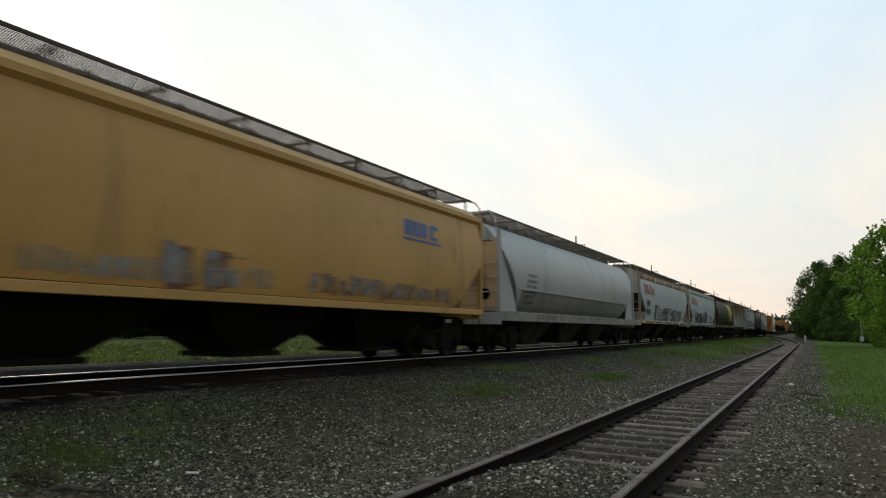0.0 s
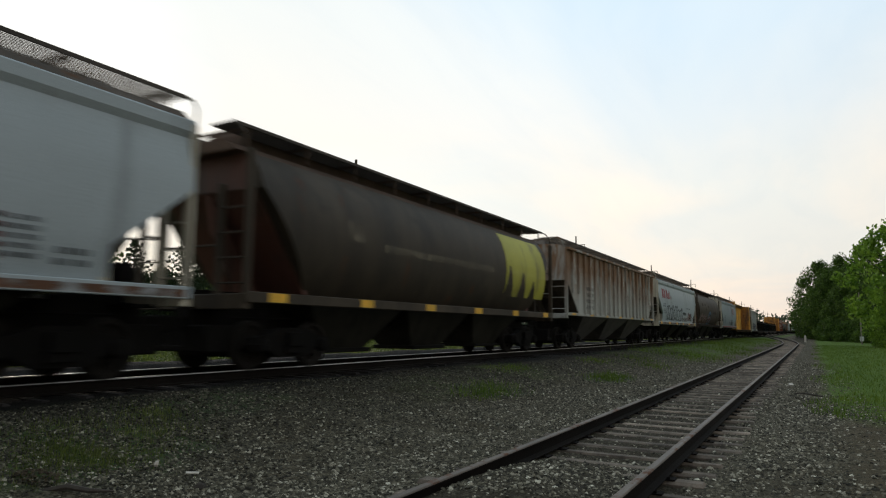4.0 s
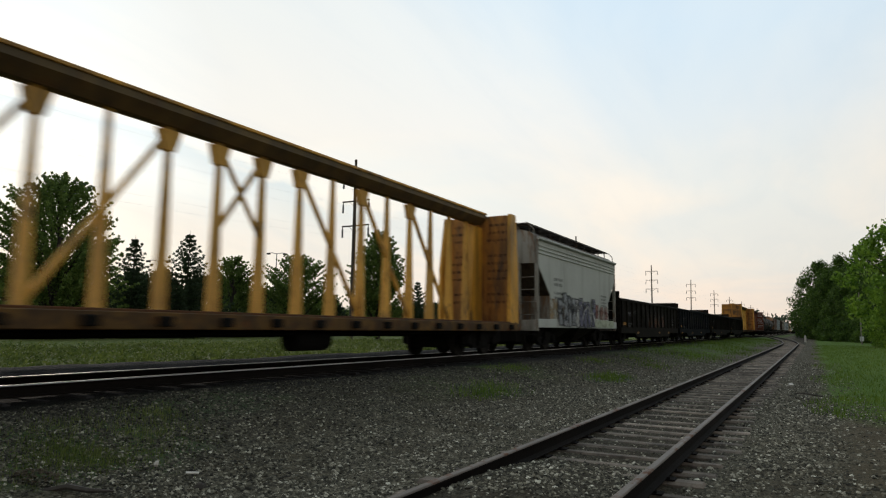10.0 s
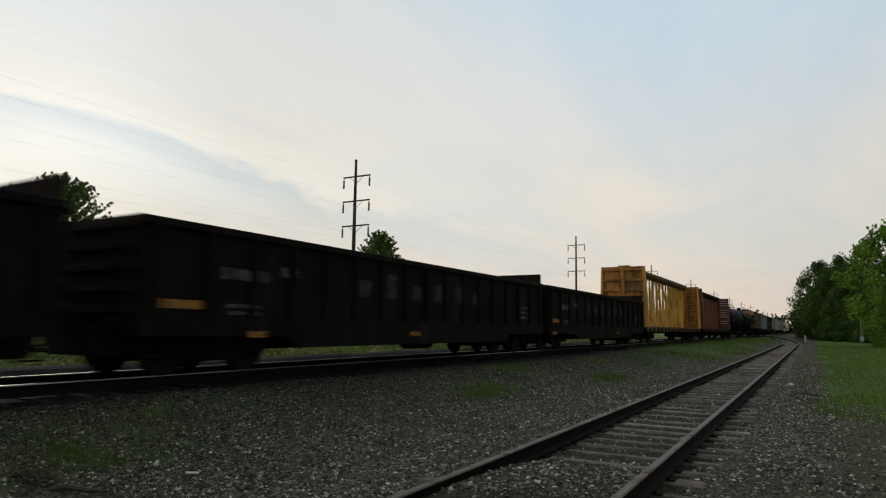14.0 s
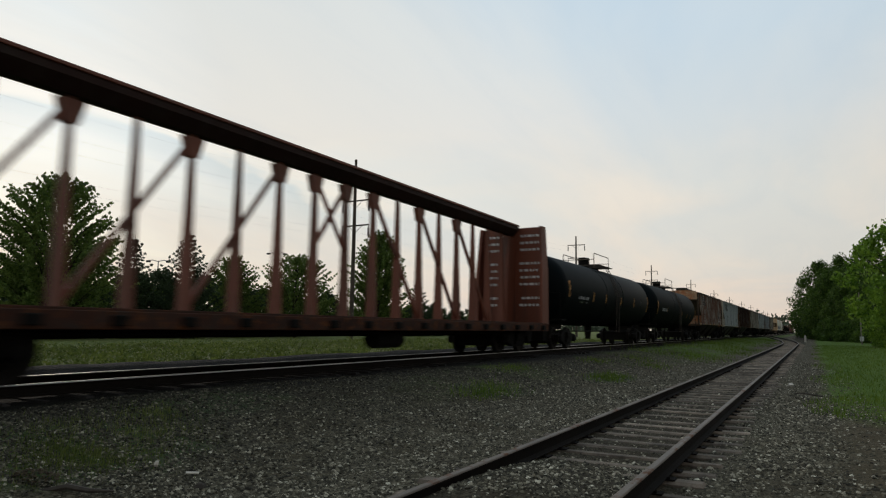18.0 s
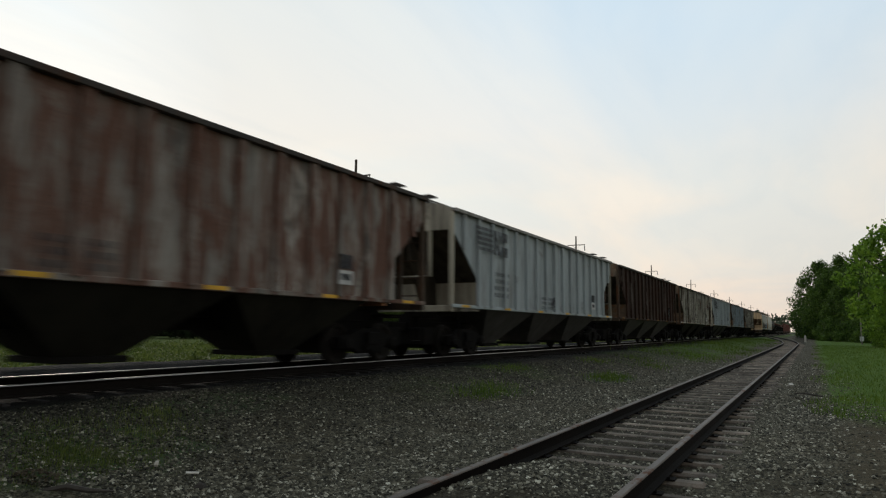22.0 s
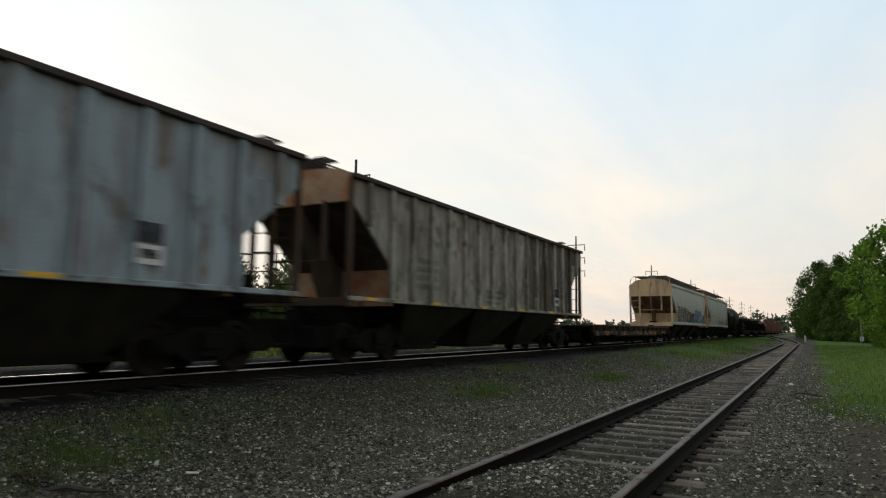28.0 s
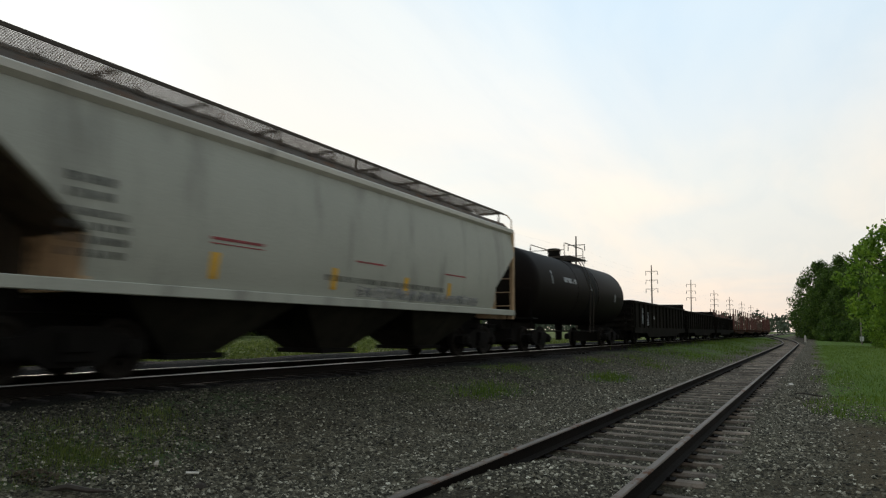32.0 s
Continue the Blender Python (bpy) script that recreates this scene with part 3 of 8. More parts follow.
def running_gear(car, L, inset=1.75, over=0.55):
    for e in (-1, 1):
        t = part("truck", TRUCK, None, car, "grimy black truck", at=Matrix.Translation((0, e * (L / 2 - inset), 0)))
        for s in (-1, 1):
            part("side_frame", SIDE_FRAME, None, t, at=Matrix.Translation((s * 0.99, 0, 0)) if s > 0 else pose(-0.99, 0, 0, 0, 0, 180))
            ws = part("wheelset", WHEELSET, None, t, at=Matrix.Translation((0, s * 0.89, WHEEL_R)))
            WHEELSETS.append((ws, s))
            for sx in (-1, 1):
                part("brake_shoe", BRAKE_SHOE, None, t, at=Matrix.Translation((sx * 0.76, s * 0.36, 0.48)))
        y0, y1 = sorted((e * (L / 2 - inset + 1.05), e * (L / 2 + 0.12)))
        if y1 - y0 > 0.2:
            part("draft_gear", Geo().box(-0.7, 0.7, y0, y1, 0.34, 0.84, 0.03), M_STEEL_DARK, car, "black draft gear and brake rigging")
        part("coupler", COUPLER, None, car, "black steel knuckle coupler", at=Matrix.Translation((0, L / 2 + over - 0.2, 0)) if e > 0 else pose(0, -L / 2 - over + 0.2, 0, 0, 0, 180))
        part("air_hose", HOSE, None, car, at=Matrix.Translation((0, L / 2 + 0.1, 0)) if e > 0 else pose(0, -L / 2 - 0.1, 0, 0, 0, 180))


def new_car(name, label, category, front, rear, group=""):
    car = thing(name, label, category, group or "freight cars of the train")
    car.matrix_basis = Matrix.Translation((MAIN_X, (front + rear) / 2, MAIN_Z))
    CARS.append((car, (front + rear) / 2))
    return car, rear - front


FLAT = [(1.45, 1.50), (4.05, 1.50), (4.2, 1.50)]
CURVED = [(1.40, 1.42), (1.65, 1.49), (2.1, 1.545), (2.6, 1.565), (3.1, 1.55), (3.5, 1.51), (3.85, 1.45), (4.15, 1.40)]
ROUND = [(1.42, 1.12), (1.6, 1.26), (1.9, 1.41), (2.25, 1.52), (2.65, 1.565), (3.0, 1.55), (3.35, 1.48), (3.65, 1.37), (3.9, 1.23), (4.1, 1.06)]


def width_at(prof, z):
    return float(np.interp(z, [p[0] for p in prof], [p[1] for p in prof]))


def conform(geo, prof, pts, off):
    """A band of quads laid on the side sheet: pts are rows of ((y, z), (y, z)) pairs."""
    b = len(geo.v)
    for (y0, z0), (y1, z1) in pts:
        for y, z in ((y0, z0), (y1, z1)):
            geo.v.append((width_at(prof, z) + off, y, z))
    for i in range(len(pts) - 1):
        geo.f.append((b + 2 * i, b + 2 * i + 1, b + 2 * i + 3, b + 2 * i + 2))


def patch(geo, prof, y0, y1, z0, z1, off=0.008, n=3):
    levels = sorted({z0 + (z1 - z0) * i / n for i in range(n + 1)} | {z for z, _ in prof if z0 + 0.01 < z < z1 - 0.01})
    conform(geo, prof, [((y0, z), (y1, z)) for z in levels], off)
    return geo


def stroke(geo, prof, path, w, off):
    fine = [path[0]]
    for (y0, z0), (y1, z1) in zip(path, path[1:]):
        k = max(1, int(math.hypot(y1 - y0, z1 - z0) / 0.16))
        fine += [(y0 + (y1 - y0) * i / k, z0 + (z1 - z0) * i / k) for i in range(1, k + 1)]
    path, pts = fine, []
    for i, (y, z) in enumerate(path):
        y0, z0 = path[max(i - 1, 0)]
        y1, z1 = path[min(i + 1, len(path) - 1)]
        d = math.hypot(y1 - y0, z1 - z0) or 1
        ny, nz = -(z1 - z0) / d * w / 2, (y1 - y0) / d * w / 2
        pts.append(((y + ny, z + nz), (y - ny, z - nz)))
    conform(geo, prof, pts, off)


def arc(cy, cz, ry, rz, a0, a1, n=9):
    return [(cy + ry * math.cos(radians(a0 + (a1 - a0) * i / (n - 1))), cz + rz * math.sin(radians(a0 + (a1 - a0) * i / (n - 1)))) for i in range(n)]


def graffiti(car, prof, y0, y1, z0, z1, fill, line, seed, label, n=None, extra=None):
    """Sprayed ribbons with dark rims, crossed by curls and slashes, run into one another; they spell nothing."""
    rnd = random.Random(seed)
    body, edge, hi = Geo(), Geo(), Geo()
    h = z1 - z0
    n = n or max(3, int((y1 - y0) / (h * 0.75)))
    step = (y1 - y0) / n
    order = 0

    def inside(path, w):
        return [(y, min(max(z, z0 + w * 0.5), z1 - w * 0.3)) for y, z in path]

    for i in range(n):
        cy = y0 + step * (i + 0.5)
        top, bot = z1 - rnd.uniform(0.0, 0.28) * h, z0 + rnd.uniform(0.0, 0.08) * h
        w, lean, bow = step * rnd.uniform(0.5, 0.72), rnd.uniform(-0.3, 0.3) * step, rnd.uniform(-0.22, 0.22) * step
        rim = h * rnd.uniform(0.06, 0.11)
        spine = [(cy + lean * (k / 8 - 0.5) + bow * math.sin(math.pi * k / 8), bot + (top - bot) * k / 8) for k in range(9)]
        order += 1
        stroke(edge, prof, [(spine[0][0], bot - rim * 0.4)] + spine + [(spine[-1][0], top + rim * 0.6)], w + 2 * rim, 0.006 + order * 0.00012)
        stroke(body if rnd.random() < 0.6 else hi, prof, spine, w, 0.0075 + order * 0.00012)
        for _ in range(rnd.choice((2, 3, 3))):
            a0 = rnd.uniform(0, 360)
            r = rnd.uniform(0.25, 0.55) * w
            sw = h * rnd.uniform(0.06, 0.15)
            curl = inside(arc(cy + rnd.uniform(-0.35, 0.35) * w, rnd.uniform(bot + 0.2 * h, top - 0.15 * h), r, r * rnd.uniform(0.7, 1.3), a0, a0 + rnd.uniform(110, 250), 9), sw)
            order += 1
            stroke(rnd.choice((edge, edge, hi, body)), prof, curl, sw, 0.0125 + order * 0.00012)
        if rnd.random() < 0.7:
            ya, yb, sw = cy - rnd.uniform(0.3, 0.8) * step, cy + rnd.uniform(0.3, 0.8) * step, h * rnd.uniform(0.05, 0.1)
            za, zb = rnd.uniform(bot + 0.1 * h, top), rnd.uniform(bot + 0.1 * h, top)
            order += 1
            stroke(edge if rnd.random() < 0.6 else hi, prof, inside([(ya, za), ((ya + yb) / 2, (za + zb) / 2 + 0.12 * h), (yb, zb)], sw), sw, 0.0125 + order * 0.00012)
    g = part("graffiti", edge, line, car, label, kind="stuff")
    if body.f:
        part("fill", body, fill, g, kind="stuff")
    if hi.f:
        part("second_fill", hi, extra or M_SPRAY_GREY, g, kind="stuff")
    return g


def sprayed_block(car, prof, y0, y1, z0, za, zb, mat, seed, label, off=0.005):
    """A filled block of spray paint with an uneven upper edge that runs from za down to zb."""
    rnd = random.Random(seed)
    n = max(3, int((y1 - y0) / 0.34))
    tops = [(y0 + (y1 - y0) * k / n, za + (zb - za) * k / n - rnd.uniform(0, 0.16)) for k in range(n + 1)]
    g = Geo()
    for (ya, ta), (yb, tb) in zip(tops, tops[1:]):
        for k in range(5):
            conform(g, prof, [((ya, z0 + (ta - z0) * q / 5), (yb, z0 + (tb - z0) * q / 5)) for q in (k, k + 1)], off)
    return part("graffiti", g, mat, car, label)


def loops(car, prof, y0, y1, z0, z1, mat, seed, label):
    """A row of sprayed outline arches, unfilled; they spell nothing."""
    rnd = random.Random(seed)
    g, y = Geo(), y0
    while y < y1:
        w, h = rnd.uniform(0.5, 0.95), (z1 - z0) * rnd.uniform(0.7, 1.0)
        path = [(y, z0), (y + 0.04, z0 + h * 0.5)] + arc(y + w / 2, z0 + h * 0.62, w / 2, h * 0.38, 180, 10, 9) + [(y + w * 0.9, z0 + h * 0.35), (y + w * 0.72, z0 + rnd.uniform(0, 0.2) * h)]
        stroke(g, prof, path, rnd.uniform(0.08, 0.17), 0.008 + y * 0.0001)
        stroke(g, prof, arc(y + w * 0.5, z0 + h * 0.3, w * 0.3, h * 0.22, 200, 420, 8), 0.07, 0.0095)
        y += w * rnd.uniform(0.75, 1.05)
    return part("graffiti", g, mat, car, label, kind="stuff")


def bars(car, name, prof, rows, mat, label=""):
    g = Geo()
    for y0, y1, z0, z1 in rows:
        patch(g, prof, y0, y1, z0, z1, 0.009, 2)
    return part(name, g, mat, car, label)


def text_lines(car, prof, y, z, w, h, lines, mat, seed=0, label=""):
    """Small stencilled data too fine to read: short bars in lines."""
    rnd = random.Random(seed)
    g = Geo()
    for i in range(lines):
        zz, yy = z - i * h * 1.7, y
        while yy < y + w:
            step = min(rnd.uniform(0.5, 1.6) * h, y + w - yy)
            if step > 0.3 * h:
                patch(g, prof, yy, yy + step, zz - h, zz, 0.009, 1)
            yy += step + rnd.uniform(0.25, 0.6) * h
    return part("stencilled_data", g, mat, car, label, kind="stuff")


def decal(name, col, rough=0.6):
    return surface(name, col, rough=rough, vary=0.2, scale=6, bump=0.03, grime=0.25, streak=True, per_thing=0.05)


def spray(name, col, lo=0.2, hi=0.95, scale=5.0, rough=0.65):
    """Worn spray paint or stencil: the paint under it shows through where it has rubbed off."""
    m = decal(name, col, rough)
    nt = m.node_tree
    bs, out = nt.nodes["Principled BSDF"], nt.nodes["Material Output"]
    tc = nt.nodes.new("ShaderNodeTexCoord")
    n = nd(nt, "ShaderNodeTexNoise", Scale=scale, Detail=6.0, Roughness=0.7)
    nt.links.new(tc.outputs["Object"], n.inputs["Vector"])
    keep = ramp(nt, n.outputs["Fac"], [(0.36, (lo, lo, lo)), (0.56, (hi, hi, hi))])
    clear = nt.nodes.new("ShaderNodeBsdfTransparent")
    mx = nt.nodes.new("ShaderNodeMixShader")
    nt.links.new(keep, mx.inputs[0])
    nt.links.new(clear.outputs[0], mx.inputs[1])
    nt.links.new(bs.outputs[0], mx.inputs[2])
    nt.links.new(mx.outputs[0], out.inputs["Surface"])
    return m


M_DECAL_WHITE = decal("white_marking", (0.62, 0.62, 0.60))
M_DECAL_BLACK = spray("black_marking", (0.04, 0.04, 0.042), 0.2, 0.62, 7.0)
M_DECAL_RED = spray("red_marking", (0.34, 0.05, 0.06), 0.6, 0.97, 4.0)
M_RED_PALE = spray("faded_red_marking", (0.46, 0.10, 0.12), 0.35, 0.92, 7.0)
M_DECAL_BLUE = decal("blue_marking", (0.07, 0.14, 0.33))
M_YELLOW_STRIP = decal("yellow_reflective_strip", (0.75, 0.42, 0.03), 0.4)
M_RED_STRIP = decal("red_reflective_strip", (0.45, 0.05, 0.04), 0.4)
M_SILL_RUST = spray("rust_on_the_sill", (0.13, 0.055, 0.024), 0.1, 0.9, 2.0)
M_SPRAY_GREY = spray("silver_spray_paint", (0.30, 0.315, 0.33), 0.25, 0.92)
M_SPRAY_FAINT = spray("nearly_gone_grey_spray", (0.42, 0.36, 0.25), 0.0, 0.4, 2.5)
M_SPRAY_BLUE = spray("blue_spray_paint", (0.07, 0.175, 0.30), 0.3, 0.95)
M_BLUE_FADED = spray("washed_out_blue_spray", (0.17, 0.25, 0.33), 0.1, 0.6, 3.0)
M_BROWN_BLOT = spray("brown_dirt_blot", (0.045, 0.036, 0.027), 0.05, 0.75, 2.5)
M_CREAM_WASH = spray("cream_spray_wash", (0.36, 0.335, 0.265), 0.35, 0.9, 3.0)
M_DULL_VIOLET = spray("dull_violet_spray", (0.16, 0.135, 0.14), 0.3, 0.9, 3.0)
M_SPRAY_DIM = spray("thin_black_spray", (0.05, 0.05, 0.055), 0.15, 0.8, 5.0)
M_SPRAY_DARK = spray("dark_spray_paint", (0.025, 0.027, 0.033), 0.25, 0.92)
M_SPRAY_RED = spray("red_spray_paint", (0.25, 0.085, 0.08), 0.1, 0.72)
M_SPRAY_PURPLE = spray("violet_spray_paint", (0.13, 0.13, 0.20), 0.3, 0.92)
M_GRATE = surface("grimy_steel_grating", (0.16, 0.13, 0.10), rough=0.75, vary=0.3, rust=0.2)
P_ROOF_DARK = surface("dark_brown_roof", (0.10, 0.085, 0.07), rough=0.85, vary=0.3, scale=3, rust=0.35, rust_col=(0.09, 0.05, 0.03), per_thing=0.15, spec=0.15)
M_SPILL_AND_HOLE = surface("dark_spill_and_hole", (0.0028, 0.0026, 0.0024), rough=0.75, vary=0.4, scale=3, bump=0.05, spec=0.1)
M_HATCH = surface("grey_hatch_cover", (0.22, 0.20, 0.18), rough=0.7, vary=0.25, scale=3, grime=0.3, per_thing=0.15)
# slope sheet colour darkened for the shade inside the open car ends
P_SLOPE = surface("grimy_shaded_slope_sheet", (0.075, 0.062, 0.047), rough=0.85, vary=0.3, scale=3, grime=0.4, grime_col=(0.012, 0.010, 0.008), per_thing=0.1, spec=0.15)
P_EAVE_DARK = surface("grimy_eave_steel", (0.045, 0.038, 0.032), rough=0.8, vary=0.3, rust=0.3, per_thing=0.1)
P_CHUTE_DIM = surface("dark_chute", (0.026, 0.025, 0.019), rough=0.85, vary=0.3, scale=3, grime=0.35, grime_col=(0.010, 0.009, 0.008), per_thing=0.1, spec=0.1)
M_GRATE_DARK = surface("dark_grating", (0.065, 0.053, 0.043), rough=0.8, vary=0.3)


def ladder_mesh(mat, h, w=0.42, n=None):
    g = Geo()
    n = n or int(h / 0.36)
    for s in (-1, 1):
        g.box(s * w / 2 - 0.02, s * w / 2 + 0.02, -0.015, 0.015, 0, h)
    for i in range(n):
        z = (i + 0.5) * h / n
        g.tube([(-w / 2, 0, z), (w / 2, 0, z)], 0.014, 5)
    return g.mesh("ladder", mat)


def running_board(L, x0, x1, z, mat, nbar=5, pitch=0.16, thick=0.014, deep=0.03, cross=0.011):
    g = Geo()
    for i in range(nbar):
        x = x0 + (x1 - x0) * i / (nbar - 1)
        g.box(x - thick, x + thick, -L / 2, L / 2, z - deep, z)
    n = int(L / pitch)
    for i in range(n + 1):
        y = -L / 2 + L * i / n
        g.box(x0, x1, y - cross, y + cross, z - deep, z - 0.004)
    return g


def eave(s, wt, wc, half, zt, h):
    """Top chord: an upright face over a lip that slopes back under to the side sheet."""
    sec = [(wt - 0.25, zt + 0.02), (wc - 0.015, zt + 0.02), (wc, zt), (wc, zt - h * 0.58), (wt + 0.035, zt - h), (wt - 0.25, zt - h)]
    g = Geo()
    g.v = [(s * x, y, z) for y in (-half, half) for x, z in sec]
    n = len(sec)
    g.f = [tuple(range(n)), tuple(range(n, 2 * n))] + [(i, (i + 1) % n, n + (i + 1) % n, n + i) for i in range(n)]
    return g


def hopper(name, label, front, rear, prof, mat, sill_mat=None, end_mat=None, chute_mat=None, bays=3, ribs=0, cut=1.55, cut_z=2.85, slope_mat=None,
           board="pair", chord=None, chord_h=0.30, cut_low=None, reflect=None, rib_mat=None, eave_mat=None, roof_mat=None, zroof=4.58, sill=(1.24, 1.44), reflect_n=6, hatch_z=4.87, low_mat=None, panel_mat=None, deck_z=4.77, body_in=0.0, webs=None, sill_rust=False, outlet=0.44, keel=0.96, alt=(0, 0), alt_mat=None, post_mat=None, reflect_at=None, one_ladder=False):
    car, L = new_car(name, label, "covered hopper", front, rear)
    sill_mat, end_mat, chute_mat, roof_mat = sill_mat or mat, end_mat or mat, chute_mat or P_CHUTE_DIM, roof_mat or (P_ROOF_DARK if board == "pair" else mat)
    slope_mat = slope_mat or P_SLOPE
    post_mat = post_mat or (mat if prof is ROUND and board == "dark" else end_mat)
    zt, wt = prof[-1]
    half = L / 2
    # side and end sheets, the bottom corners cut away by the slope sheets
    cut_low = cut_low or prof[0][0]
    zs = sorted({z for z, _ in prof} | {cut_z, cut_low})
    rings = []
    for z in zs:
        back = cut * min(1.0, max(0.0, (cut_z - z)) / (cut_z - cut_low))
        w = width_at(prof, z)
        rings.append((-w, w, -half + back + 0.05 + body_in, half - back - 0.05 - body_in, z))
    g = Geo()
    g.loft(rings)
    body = part("body", g, mat, car, "", smooth=True)
    # dark slope sheets and hopper ends seen through the open ends
    for e in (-1, 1):
        y_top, y_bot = e * (half - 0.03 - body_in), e * (half - cut - 0.02 - body_in)
        sl = Geo()
        wl = width_at(prof, 1.6) - 0.03
        z_bot = prof[0][0]
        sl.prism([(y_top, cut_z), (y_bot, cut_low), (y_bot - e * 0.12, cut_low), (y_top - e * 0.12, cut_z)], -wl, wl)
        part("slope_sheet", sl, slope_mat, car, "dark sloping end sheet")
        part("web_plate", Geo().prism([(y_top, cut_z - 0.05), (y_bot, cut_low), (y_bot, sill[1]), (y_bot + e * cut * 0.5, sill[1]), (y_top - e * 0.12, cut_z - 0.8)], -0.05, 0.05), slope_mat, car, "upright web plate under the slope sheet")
        if cut_low > z_bot + 0.1:
            part("lower_end_sheet", Geo().box(-wl, wl, *sorted((y_bot + e * 0.006, y_bot - e * 0.12)), z_bot - 0.12, cut_low), low_mat or end_mat, car)
        # arched end panel above the slope sheet
        ya, yb = sorted((e * (half - 0.04 - body_in), e * (half - body_in)))
        arch = [(-wt + 0.02, cut_z), (wt - 0.02, cut_z), (wt - 0.02, zt)]
        arch += [(wt * k, zt + (zroof - zt) * q) for k, q in ((0.8, 0.62), (0.6, 0.82), (0.4, 0.93), (0.2, 0.98), (0, 1.0), (-0.2, 0.98), (-0.4, 0.93), (-0.6, 0.82), (-0.8, 0.62))] + [(-wt + 0.02, zt)]
        part("end_panel", Geo().slab(arch, ya, yb), end_mat, car)
        if webs:
            # a closed end: a plate with a round hand hole, and flat webs over the slope sheets
            plate = part("end_plate", Geo().slab([(-1.38, sill[1]), (1.38, sill[1]), (1.38, cut_z + 0.1), (-1.38, cut_z + 0.1)], *sorted((e * (half - 0.09), e * (half - 0.05)))), webs, car, "tan-stained closed end plate")
            # no opening is cut: dark discs stand for the shade inside
            for x in (-0.95, 0.95):
                part("hand_hole", Geo().lathe([(e * (half - 0.05), 0.19), (e * (half - 0.042), 0.19)], 16, "y", (x, 0, 1.95)), M_SPILL_AND_HOLE, plate, "dark disc for the shade in a round hand hole")
            for s in (-1, 1):
                part("side_web", Geo().prism([(e * (half - 0.1), sill[1]), (e * (half - 0.1), cut_z + 0.15), (e * (half - 0.22), cut_z + 0.1), (e * (half - cut * 0.72), sill[1] + 0.35), (e * (half - cut * 0.78), sill[1])], *sorted((s * 1.40, s * 1.43))), mat, car, "flat web plate beside the slope sheet")
        ws = Geo().box(-0.10, 0.10, *sorted((e * (half - cut), e * half)), 1.0, 1.5)
        ws.box(-0.85, 0.85, *sorted((e * (half - 0.5), e * (half - 0.06))), 1.10, 1.16)
        part("end_platform", ws, M_STEEL_DARK, car)
        part("end_sill", Geo().box(-1.5, 1.5, *sorted((e * (half - 0.14), e * (half + 0.03))), sill[0] - 0.12, sill[1] - 0.04, 0.012), post_mat, car)
        for s in (-1, 1):
            part("corner_post", Geo().box(*sorted((s * 1.40, s * 1.52)), *sorted((e * (half - 0.10), e * half)), sill[0], zt - 0.05, 0.01), post_mat, car)
            ladder = s == e or not one_ladder
            part("end_post", Geo().box(*sorted((s * 0.72, s * 0.82)), *sorted((e * (half - 0.08), e * (half + 0.03))), sill[0] if ladder else 2.28, cut_z + (0.55 if s < 0 else 0.05), 0.01), post_mat, car)
            for k in range(4 if ladder else 0):
                z = sill[1] + 0.15 + 0.46 * k
                if z < cut_z - 0.1:
                    part("ladder_rung", Geo().tube([(s * 0.8, e * (half + 0.01), z), (s * 1.45, e * (half + 0.01), z)], 0.016, 5), post_mat, car)
            step = Geo().tube([(s * 1.47, e * (half - 0.12), sill[0] + 0.05), (s * 1.47, e * (half - 0.12), 0.5), (s * 1.47, e * (half - 0.5), 0.5), (s * 1.47, e * (half - 0.5), sill[0] + 0.05)], 0.026, 5)
            part("stirrup_step", step, M_STEEL_DARK, car)
        if e > 0:
            part("air_reservoir", Geo().lathe([(-0.55, 0.08), (-0.5, 0.2), (0.5, 0.2), (0.55, 0.08)], 14, "x", (0.2, half - 0.55, 1.62)), M_STEEL_DARK, car, "black air reservoir on the end platform")
            part("brake_valve", Geo().box(-1.2, -0.55, half - 0.62, half - 0.3, 1.16, 1.9, 0.04), M_STEEL_DARK, car)
            part("brake_rod", Geo().tube([(-0.6, half - 0.3, 1.5), (-0.5, half - 0.05, 2.6), (-0.5, half - 0.02, 3.2)], 0.03, 6), M_STEEL_DARK, car)
        part("cross_bar", Geo().tube([(-0.78, e * (half - 0.02), 2.3), (0.78, e * (half - 0.02), 2.3)], 0.02, 6), post_mat, car)
    # side sills
    for s in (-1, 1):
        x0, x1 = sorted((s * 1.44, s * 1.54))
        part("side_sill", Geo().box(x0, x1, -half, half, sill[0], sill[1], 0.012), sill_mat, car)
        if sill_rust:
            part("rust_band", Geo().box(*sorted((s * 1.5395, s * 1.5415)), -half + 0.1, half - 0.1, sill[0] + 0.025, sill[1] - 0.055), M_SILL_RUST, car, "rust band along the sill")
        if chord:
            wc = wt + 0.11
            part("top_chord", eave(s, wt, wc, half - 0.02, zt, chord_h), chord, car)
